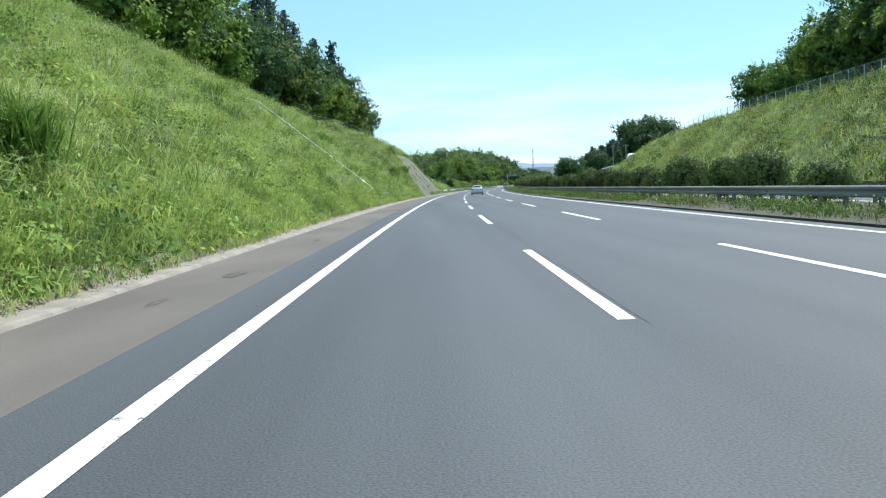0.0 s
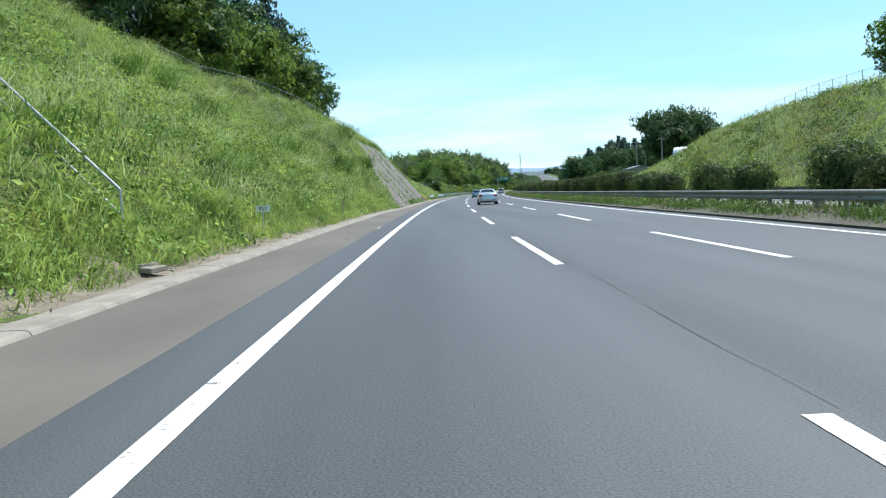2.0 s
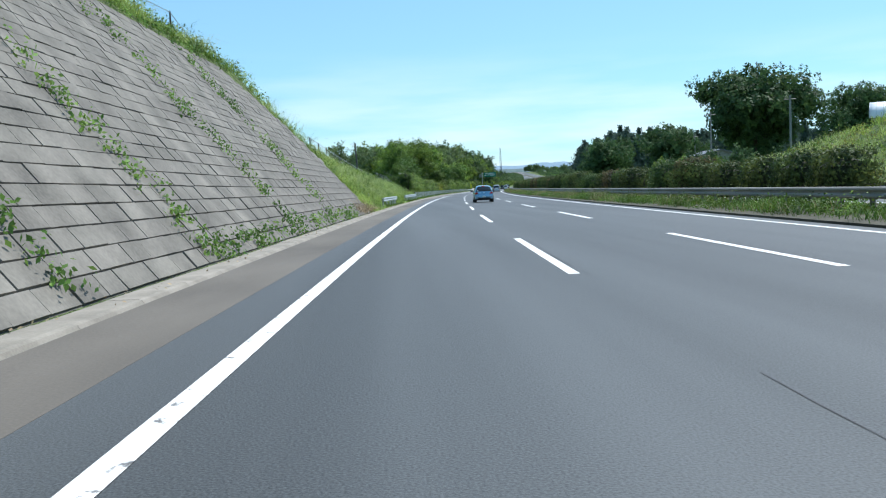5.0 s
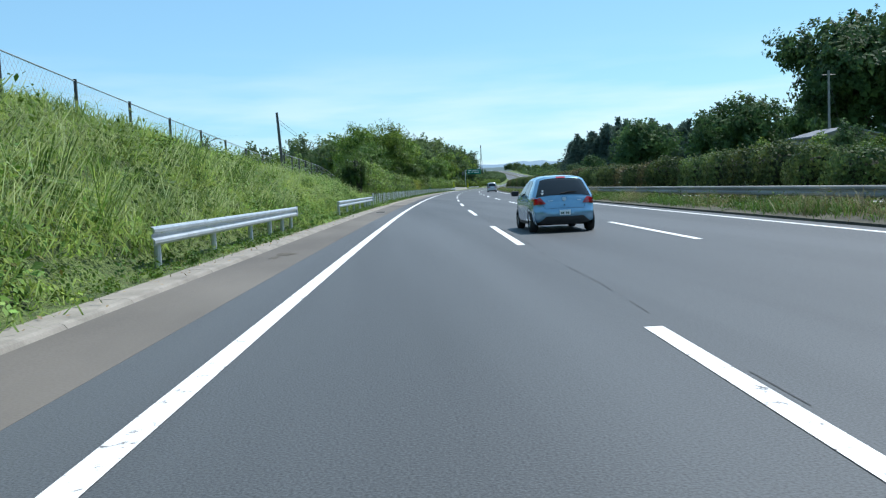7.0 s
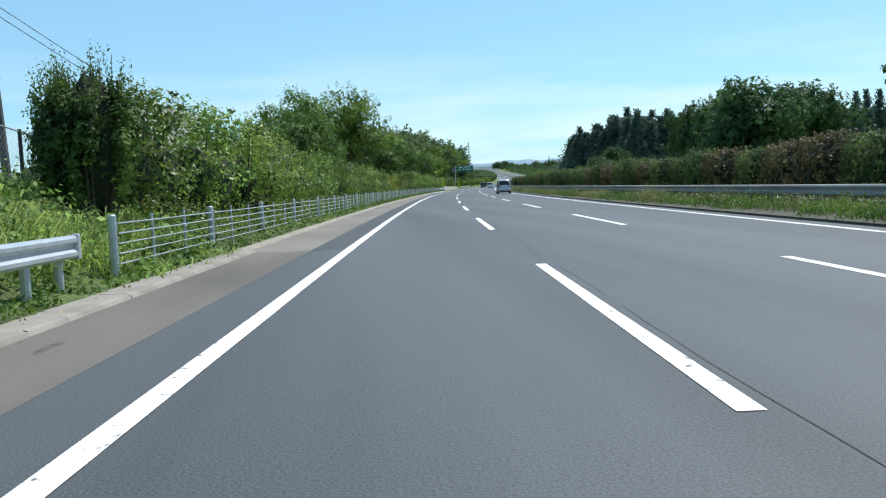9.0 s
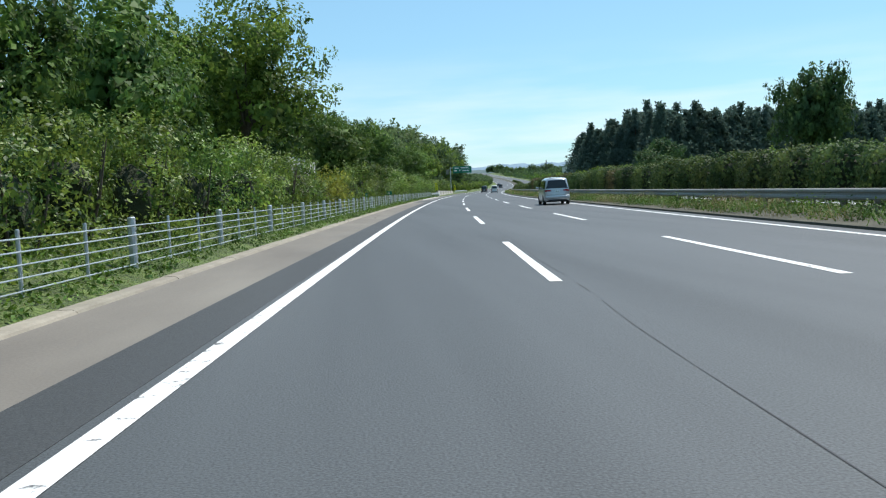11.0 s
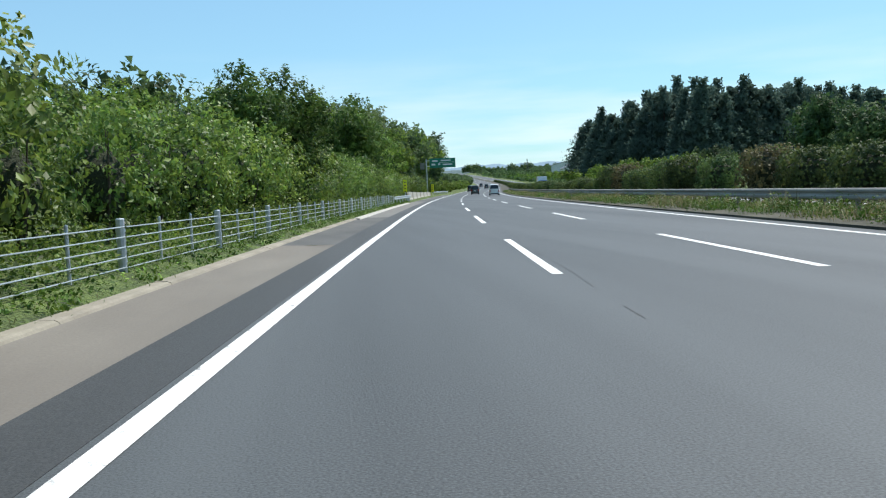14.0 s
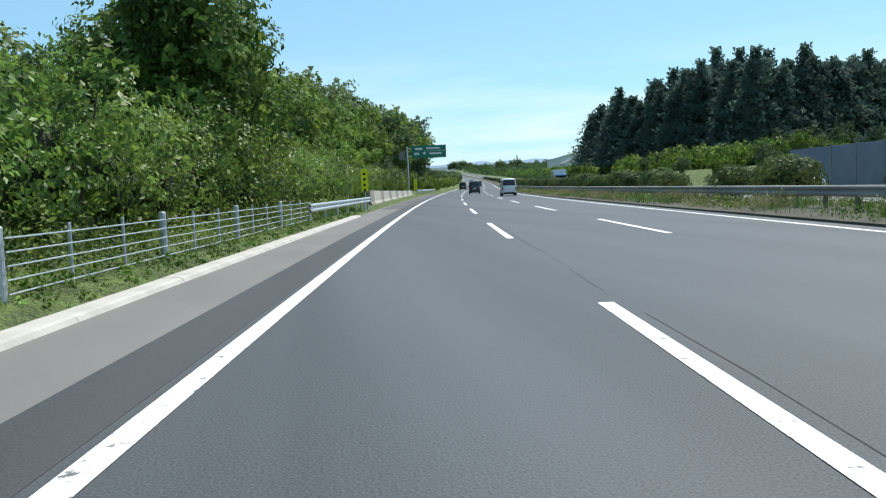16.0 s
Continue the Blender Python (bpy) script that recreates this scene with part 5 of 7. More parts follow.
# the wood above the left bank
wood = [broad_tree("dense dark green broadleaf tree above the bank", 12.5, 4.6, 0.8, 36, 7.0, 0.36, LEAF_DARK, rnd, plain=True, core=1.3, heart=1.6),
        broad_tree("bright green broadleaf tree at the edge of the wood", 10.0, 4.2, 0.3, 32, 8.0, 0.34, LEAF_TREE, rnd, plain=True, core=1.3, heart=1.6)]
cedar = [conifer("tall dark green cedar in a dense stand", 17.0, 4.8, rnd, 1.0), conifer("slender dark cedar in a dense stand", 19.0, 4.3, rnd, 1.0)]
far_cedar = [conifer("tall dark cedar in a distant plantation", 17.0, 5.4, rnd, 1.5, 0.78, 1.5, 0.04), conifer("slender dark cedar in a distant plantation", 19.0, 4.6, rnd, 1.5, 0.74, 1.5, 0.04),
             conifer("broad-topped dark cedar in a distant plantation", 17.5, 6.0, rnd, 1.4, 0.82, 1.3, 0.1), conifer("thin ragged cedar in a distant plantation", 18.5, 3.9, rnd, 0.9, 0.72, 1.4, 0.2)]
far_tree = [broad_tree("rounded dark green tree in a distant wood", 12.0, 4.8, 0.6, 30, 4.6, 0.46, LEAF_FAR, rnd, plain=True, core=1.2, heart=1.6), broad_tree("rounded green tree in a distant wood", 10.5, 4.6, 0.3, 30, 4.6, 0.45, LEAF_TREE, rnd, plain=True, core=1.2, heart=1.6)]
bury(far_cedar[0], 640, 66, 1.3)
bury(far_cedar[1], 650, 60, 1.3)
bury(far_cedar[2], 660, 70, 1.3)
bury(far_cedar[3], 652, 82, 1.3)
bury(far_tree[0], 600, -20, 1.3)
bury(far_tree[1], 606, -17, 1.3)
bury(wood[0], 118, -23.5, 1.0)
bury(wood[1], 131, -21.5, 1.0)
bury(cedar[0], 150, -28, 0.8)
bury(cedar[1], 168, -27, 0.75)
for s, u, k, q in ((52, -26, 0, 1.0), (60, -25, 0, 1.05), (68, -24, 1, 1.2), (76, -27, 0, 1.15), (84, -24.5, 1, 1.25), (92, -26.5, 0, 1.2), (100, -24, 1, 1.2), (108, -26, 0, 1.15), (124, -25.5, 0, 1.25), (134, -22, 0, 1.1), (138, -20.5, 1, 1.0), (143, -23, 0, 1.15), (152, -19.5, 1, 1.1), (158, -22, 0, 1.15), (166, -18, 1, 1.1), (172, -20, 0, 1.15), (180, -18.5, 0, 0.95), (186, -20, 0, 0.85)):
    plant(wood[k], s, u, q)
for s, u, k, q in ((70, -33, 0, 0.85), (86, -33, 1, 0.85), (98, -32, 0, 0.9), (110, -31, 1, 0.9), (120, -30, 0, 1.2), (128, -30, 1, 1.2), (136, -28, 0, 1.3), (144, -28, 1, 1.35), (152, -27, 0, 1.3), (160, -27, 1, 1.15), (168, -25, 0, 1.2), (173, -22.5, 1, 1.1), (179, -22, 0, 1.05), (184, -22.5, 1, 0.95), (188, -21.5, 0, 0.8), (192, -22, 1, 0.65)):
    plant(cedar[k], s, u, q)
# the wood above the far bank, right
for s, u, k, q in ((46, 54, 0, 1.4), (56, 52, 1, 1.5), (62, 56, 0, 1.5), (72, 53, 1, 1.6), (80, 54, 0, 1.5), (88, 51.5, 1, 1.4), (90, 58, 0, 1.6), (99, 53, 1, 1.5), (107, 55, 0, 1.4), (114, 52, 1, 1.35), (116, 57, 0, 1.5), (124, 55, 0, 1.35), (128, 52, 1, 1.3), (136, 53.5, 1, 1.25), (140, 57, 0, 1.2), (146, 53, 1, 1.0), (150, 56, 0, 0.95), (153, 52.5, 1, 0.9), (158, 50.5, 1, 0.95), (161, 53, 0, 0.8)):
    plant(wood[k], s, u + 4.5, q)
# big round tree, and the trees behind the right carriageway
oak = bury(broad_tree("huge spreading dark green tree with a domed crown", 20.0, 12.5, 3.0, 70, 3.6, 0.54, LEAF_DARK, rnd, group="large trees", plain=True, core=1.4, heart=1.8), 315, 61.5, 1.0)
ash = bury(broad_tree("round leafy green tree beside the opposite carriageway", 11.4, 7.0, 1.0, 42, 7.5, 0.38, LEAF_DARK, rnd, group="large trees", plain=True, core=1.3, heart=1.6), 336, 34.2, 0.9)
plant(ash, 390, 62, 1.15)
plant(ash, 372, 78, 1.2)
plant(ash, 351, 34, 0.36)
plant(ash, 404, 46, 0.72, tall=1.5)
plant(ash, 466, 41, 0.62)
plant(ash, 309, 43, 0.86)
plant(oak, 352, 100, 0.85)
plant(ash, 440, 34.5, 0.5)
plant(ash, 262, 70, 0.8)
# cedar stand on the right: a dense wall of trees whose edge bends away at the far corner
for i in range(240):
    u = 44 + 150 * rnd.uniform(0, 1) ** 1.25
    s = float(ease(u, [(44, 694), (52, 668), (69, 628), (80, 634), (136, 668), (200, 700)])) + rnd.uniform(0, 1) ** 2.0 * 45
    high = float(ease(u, [(44, 1.08), (52, 1.3), (69, 1.42), (90, 1.3), (136, 1.22), (200, 1.3)]))
    plant(far_cedar[i % 3 if u < 100 else i % 4], s, u, rnd.uniform(1.45, 1.95), tall=high / 1.72 * rnd.uniform(0.9, 1.03))
for i in range(34):
    u = 45 + 80 * i / 34
    s = float(ease(u, [(44, 690), (52, 664), (69, 624), (80, 630), (136, 664)])) + rnd.uniform(0, 8)
    plant(far_cedar[i % 3], s, u, rnd.uniform(1.25, 1.6), tall=rnd.uniform(0.6, 0.84))
for i in range(14):
    plant(far_tree[i % 2], 520 + 9 * i, 40 + rnd.uniform(0, 24), rnd.uniform(0.28, 0.42))
for i in range(16):
    plant(far_cedar[i % 2], 430 + 120 * i / 16, 115 + rnd.uniform(0, 30), rnd.uniform(1.0, 1.2))
for i in range(26):
    plant(far_tree[i % 2], 540 + 170 * i / 26, float(ease(540 + 170 * i / 26, [(540, 52), (620, 50), (700, 38)])) + rnd.uniform(0, 12), rnd.uniform(0.3, 0.5))
# hedge and trees beside the cable fence
hedge = [shrub("leafy green roadside shrub in a dense hedge", 2.8, 3.4, 3.2, 34, 0.12, LEAF_HEDGE, rnd, blobs=12),
         shrub("bright green roadside shrub in a dense hedge", 2.6, 3.0, 2.9, 34, 0.115, LEAF_HEDGE, rnd, blobs=11)]
vine = shrub("broad-leaved vine thicket covering the roadside hedge", 3.4, 4.2, 3.9, 23, 0.16, LEAF_BIG, rnd, blobs=13, group="vine thickets")
bury(hedge[0], 271.0, -7.2, 0.9)
bury(hedge[1], 274.0, -7.0, 0.9)
bury(vine, 385.0, -5.9)
s = 262.5
i = 0
while s < 378:
    plant(hedge[i % 2], s, -4.6 - random.uniform(0, 0.5), random.uniform(0.85, 1.15) * float(ease(s, [(262, 0.95), (270, 1.08), (276, 0.9), (286, 0.86), (300, 0.84), (320, 0.82), (334, 0.92), (339, 1.02), (341, 0.6), (351, 0.58), (354, 0.8), (360, 0.92), (378, 0.95)])))
    s += 2.5
    i += 1
while s < 486:
    plant(vine, s, -4.9 - random.uniform(0, 0.4), random.uniform(0.88, 1.12) * float(ease(s, [(378, 0.86), (395, 0.82), (440, 0.86), (486, 0.72)])))
    s += 3.1
    i += 1
for i in range(28):
    plant(vine if i % 3 else hedge[i % 2], 487 + 3.6 * i, -7.4 - random.uniform(0, 1.4), random.uniform(0.8, 1.15))
gold = shrub("golden-green shrub in front of a panel fence", 2.3, 2.6, 2.5, 40, 0.11, LEAF_GOLD, rnd, blobs=11)
bury(gold, 346.2, -4.3, 0.85)
plant(gold, 343.6, -4.5, 0.9)
plant(gold, 349.5, -4.6, 0.75)
weeds("hedge_foot", "leafy shoots at the foot of the roadside hedge", 3000, (262, 486), lambda s, r: -3.35 - r * 2.8, 22, 0.1, LEAF_HEDGE, None, high=0.95, radius=0.5)
for i in range(24):
    plant(far_tree[i % 2], 300 + 8 * i, -8.6 - random.uniform(0, 1.5), random.uniform(0.28, 0.36))
# tall shrubs by the utility pole, then the row of trees behind the hedge
def tall_shrub(label, w, h, leaf, rnd):
    """A dense upright shrub of many plumes that end in ragged leafy shoots."""
    t = thing("tall_shrub", label, "shrub", "tall shrubs")
    bm = bmesh.new()
    parts = []
    for i in range(34):
        a, q = rnd.uniform(0, 6.3), 0.5 * w * math.sqrt(rnd.uniform(0, 1))
        x, y = q * math.cos(a), q * math.sin(a)
        top = h * (1 - 0.22 * (2 * q / w) ** 2) * rnd.uniform(0.84, 1.0)
        foot = h * rnd.uniform(0.02, 0.3)
        tube(bm, [(x * 0.4, y * 0.4, -0.3), (x * 0.85, y * 0.85, top * 0.5), (x, y, top * 0.97)], [0.045, 0.028, 0.008], 5)
        r = w * rnd.uniform(0.1, 0.15)
        parts.append(crown_leaves([(x * 0.95, y * 0.95, (top * 0.9 + foot) / 2, r, r, (top * 0.9 - foot) / 2)], 120, 0.14, rnd, fill=0.4, slim=0.5, droop=-0.2, core=1.5))
        for k in range(4):
            n = 26
            f = np.linspace(0, 1, n)
            reach = rnd.normal(0, 0.16, 2)
            pos = np.stack([x + reach[0] * (0.4 + f), y + reach[1] * (0.4 + f), top * (0.72 + 0.32 * f * rnd.uniform(0.75, 1.0))], 1) + rnd.normal(0, 0.04, (n, 3))
            parts.append(leaves(pos, unit(rnd.normal(0, 1, (n, 3)) + [0, 0, 0.3]), 0.15 * (1.1 - 0.5 * f), rnd, slim=0.45, droop=-0.9))
    part("woody_base", bm, BARK, t)
    V, F = join(parts)
    piece("foliage", big_mesh("foliage", V, F, leaf), t)
    # the same added dark core, painting shade between the plumes
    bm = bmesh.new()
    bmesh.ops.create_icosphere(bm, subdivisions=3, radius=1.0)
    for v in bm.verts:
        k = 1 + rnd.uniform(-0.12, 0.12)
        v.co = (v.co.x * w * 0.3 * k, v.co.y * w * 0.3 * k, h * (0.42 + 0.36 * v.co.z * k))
    part("shade_core", bm, CORE_SHADE, t)
    return t


tall = bury(tall_shrub("tall upright dark green shrub with narrow shoots", 3.0, 5.6, LEAF_SHADE, rnd), 260.1, -4.8, 0.66)
plant(tall, 262.6, -5.5, 0.5)
plant(tall, 265.6, -6.2, 0.46)
plant(tall, 270.5, -7.4, 0.6)
plant(tall, 282.5, -8.4, 0.72)
street = [broad_tree("leafy dark green tree overhanging the cable fence", 9.5, 3.6, 0.7, 50, 25, 0.2, LEAF_SHADE, rnd, group="roadside trees", core=1.5, heart=1.15),
          broad_tree("dense green tree with ragged limbs behind the roadside hedge", 8.6, 3.3, 0.6, 58, 22, 0.26, LEAF_SHADE, rnd, group="roadside trees", core=1.5, heart=1.8)]
further = [broad_tree("leafy green tree of the wood beside the road", 9.5, 3.6, 0.6, 32, 14, 0.27, LEAF_TREE, rnd, group="wood trees", plain=True, core=1.2, heart=1.6),
           broad_tree("dense dark green tree of the wood beside the road", 8.6, 3.3, 0.4, 30, 14, 0.26, LEAF_TREE, rnd, group="wood trees", plain=True, core=1.2, heart=1.6)]
lofty = bury(broad_tree("tall spreading dark green tree behind a panel fence", 12.6, 4.7, 3.0, 52, 15, 0.22, LEAF_TREE, rnd, group="roadside trees", core=1.4, heart=1.6), 347.5, -9.3)
for s, u, q in ((343, -14.0, 0.95), (356, -14, 0.98)):
    plant(lofty, s, u, q)
bury(further[0], 474, -10.8, 1.1)
bury(further[1], 482, -10.0, 1.0)
bury(street[0], 300, -9.3, 0.66)
bury(street[1], 306, -7.8, 0.75)
for s, u, k, q in ((313, -9.2, 1, 0.78), (319, -9.6, 0, 0.8), (327, -9.8, 1, 0.92), (337, -11.8, 1, 0.95), (363, -6.0, 1, 0.78), (366, -10.8, 0, 1.0), (372, -10.5, 1, 1.0), (355, -11.5, 1, 1.1), (370, -8.4, 1, 0.88), (376, -8.5, 1, 0.9), (381.5, -5.5, 0, 0.86), (383, -9.0, 0, 0.95), (417, -5.3, 0, 0.75), (413.5, -6.4, 0, 0.72), (420, -7.6, 1, 0.68), (456, -6.4, 0, 1.06), (459, -9.4, 0, 0.92), (490, -11, 0, 1.05), (498, -10.5, 1, 1.15), (507, -12, 0, 1.25), (517, -12.5, 1, 1.4), (528, -14, 0, 1.3), (540, -13, 1, 1.3), (553, -14.5, 0, 1.4), (567, -15, 1, 1.5), (582, -16, 0, 1.7)):
    plant(street[k] if s < 472 else further[k], s, u, q)
for i in range(44):
    s = 590 + 2.7 * i
    plant(far_tree[i % 2], s, -10 - rnd.uniform(0, 22), float(ease(s, [(590, 1.55), (670, 1.6), (709, 1.15)])) * rnd.uniform(0.75, 1.1))
for k in (0, 1):
    grove(("dark_wood_behind", "light_wood_behind")[k], "dense green wood behind the trees beside the road", [(far_tree[k], 545 + 4.8 * i + 2.4 * k, -24 - rnd.uniform(0, 50), rnd.uniform(1.35, 1.8)) for i in range(33)])
    grove(("dark_wood_edge", "light_wood_edge")[k], "green wood rising behind the roadside hedge", [(far_tree[k], 430 + 7.5 * i + 3.7 * k, -30 - rnd.uniform(0, 45), rnd.uniform(0.95, 1.3)) for i in range(15)])
    grove(("dark_copse", "light_copse")[k], "low hazy copse beside the distant road", [(far_tree[k], rnd.uniform(1560, 1740), (34 if i % 3 else -60) + rnd.uniform(0, 44), rnd.uniform(0.4, 0.8)) for i in range(16)])
    if k == 0:
        grove("wooded_hump", "dark wooded hump on the skyline beyond the road", [(far_tree[0], rnd.uniform(1690, 1725), 34 + rnd.uniform(0, 30), rnd.uniform(0.85, 1.15)) for i in range(9)] + [(far_tree[0], 1500 + 6 * i, (72, 76, 90, 95, 101)[i], rnd.uniform(0.9, 1.15)) for i in range(5)])
for i in range(20):
    plant(far_tree[i % 2], 560 + 8 * i, -7.5 - rnd.uniform(0, 2), rnd.uniform(0.3, 0.5))
for i in range(14):
    plant(further[i % 2], 420 + 10 * i, -20 - rnd.uniform(0, 12), rnd.uniform(0.8, 1.1))
for i in range(9):
    plant(far_tree[i % 2], 320 + 11 * i, -42 - rnd.uniform(0, 16), rnd.uniform(0.3, 0.42))
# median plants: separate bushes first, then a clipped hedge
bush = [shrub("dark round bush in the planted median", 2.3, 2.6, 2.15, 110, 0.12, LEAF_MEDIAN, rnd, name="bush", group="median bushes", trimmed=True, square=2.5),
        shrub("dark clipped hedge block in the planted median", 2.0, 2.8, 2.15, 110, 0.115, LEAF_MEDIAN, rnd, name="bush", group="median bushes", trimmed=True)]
bury(bush[0], 12.0, 15.6)
bush.append(shrub("russet clipped hedge block in the planted median", 2.1, 2.6, 2.2, 110, 0.115, LEAF_RUSSET, rnd, name="bush", group="median bushes", trimmed=True))
bury(bush[1], 121.2, 15.6)
bury(bush[2], 183.0, 15.6)
for s in (1, 6.5, 17, 22.5, 29, 35.5, 41, 47, 53.5, 58, 66, 73, 79.5, 84, 92, 99, 107, 113.5, 125.7, 134.1, 147.4):
    plant(bush[0], s + random.uniform(-0.7, 0.7), 15.6 + random.uniform(-0.2, 0.3), random.uniform(0.8, 1.05), tall=random.uniform(0.85, 1.1))
for s in (154.0, 157.3, 165.2, 168.4, 172.2):
    plant(bush[1], s, 15.6, random.uniform(0.92, 1.05), turn=random.uniform(-3, 3), tall=random.uniform(0.88, 1.0))
s = 176.8
while s < 1080:
    if random.random() > 0.06 or 420 < s < 450:
        rounded = random.random() < (0.3 if s < 420 else 0.7)
        high = float(ease(s, [(190, 1.0), (240, 1.1), (400, 1.12), (424, 1.12), (428, 1.05), (445, 1.12), (449, 0.8), (600, 0.9)])) * random.uniform(0.94, 1.08)
        plant(bush[0 if rounded else 2 if random.random() < 0.22 else 1], s, 15.6 + random.uniform(-0.15, 0.15), random.uniform(0.92, 1.08), turn=None if rounded else random.uniform(-3, 3), tall=0.9 * high)
    s += 5.6 if s < 196 else 3.0 if 420 < s < 448 else 3.5 if s < 400 else random.choice((3.6, 4.8, 5.8)) if s < 600 else 8.0
# trees and scrub beside the road in the distance
for i in range(18):
    s = 640 + 14 * i
    if i < 6:
        plant(far_tree[i % 2], s, 36 + rnd.uniform(0, 20), rnd.uniform(0.3, 0.6))
    plant(far_tree[i % 2], s + 70, -8.5 - rnd.uniform(0, 6), rnd.uniform(0.16, 0.3))
# scattered scrub on the far side of the opposite carriageway
s = 236.0
i = 0
while s < 560:
    plant(far_tree[i % 2], s, 34.5 + random.uniform(0, 3), random.uniform(0.22, 0.36))
    s += 7.0 if s < 290 else 19.0
    i += 1
# ---- vehicles ----
def paint(name, a, b, metal=0.45, rough=0.28):
    return material(name, a, b, scale=1.5, fine=200, rough=rough, metal=metal, bump=0, coat=0.8)


SILVER = paint("silver_paint", (0.58, 0.6, 0.62), (0.66, 0.68, 0.7))
PEARL = paint("pearl_paint", (0.48, 0.49, 0.51), (0.54, 0.55, 0.57), 0.4)
ICE_BLUE = paint("ice_blue_paint", (0.2, 0.37, 0.52), (0.24, 0.42, 0.57), 0.55, 0.24)
WHITE_CAR = paint("white_paint", (0.72, 0.72, 0.71), (0.78, 0.78, 0.77), 0.0)
BLACK_CAR = paint("black_paint", (0.02, 0.02, 0.024), (0.035, 0.035, 0.04), 0.3)
BLUE_CAR = paint("blue_paint", (0.03, 0.12, 0.32), (0.05, 0.16, 0.4), 0.1)
CAR_GLASS = material("tinted_glass", (0.012, 0.016, 0.02), (0.02, 0.026, 0.032), scale=1, rough=0.03, bump=0)
TRIM = material("black_trim", (0.02, 0.02, 0.021), (0.04, 0.04, 0.042), scale=6, rough=0.6, bump=0.1)
TYRE = material("tyre_rubber", (0.018, 0.018, 0.018), (0.035, 0.035, 0.034), scale=8, rough=0.85, bump=0.3)
ALLOY = material("alloy_rim", (0.45, 0.46, 0.47), (0.6, 0.61, 0.62), scale=6, rough=0.3, metal=0.7, bump=0)
RED_LENS = material("red_lens", (0.28, 0.006, 0.01), (0.46, 0.014, 0.016), scale=5, fine=60, rough=0.12, bump=0, coat=1.0)
CLEAR_LENS = material("clear_lens", (0.6, 0.62, 0.64), (0.75, 0.77, 0.78), scale=5, rough=0.1, bump=0, coat=1.0)
PLATE = material("plate_white", (0.72, 0.73, 0.72), (0.8, 0.8, 0.79), scale=4, rough=0.5, bump=0)
PLATE_BAR = material("plate_green", (0.01, 0.09, 0.05), (0.02, 0.12, 0.07), scale=4, rough=0.5, bump=0)
SEAM_LINE = material("panel_gap", (0.01, 0.01, 0.01), (0.02, 0.02, 0.02), rough=0.9, bump=0)


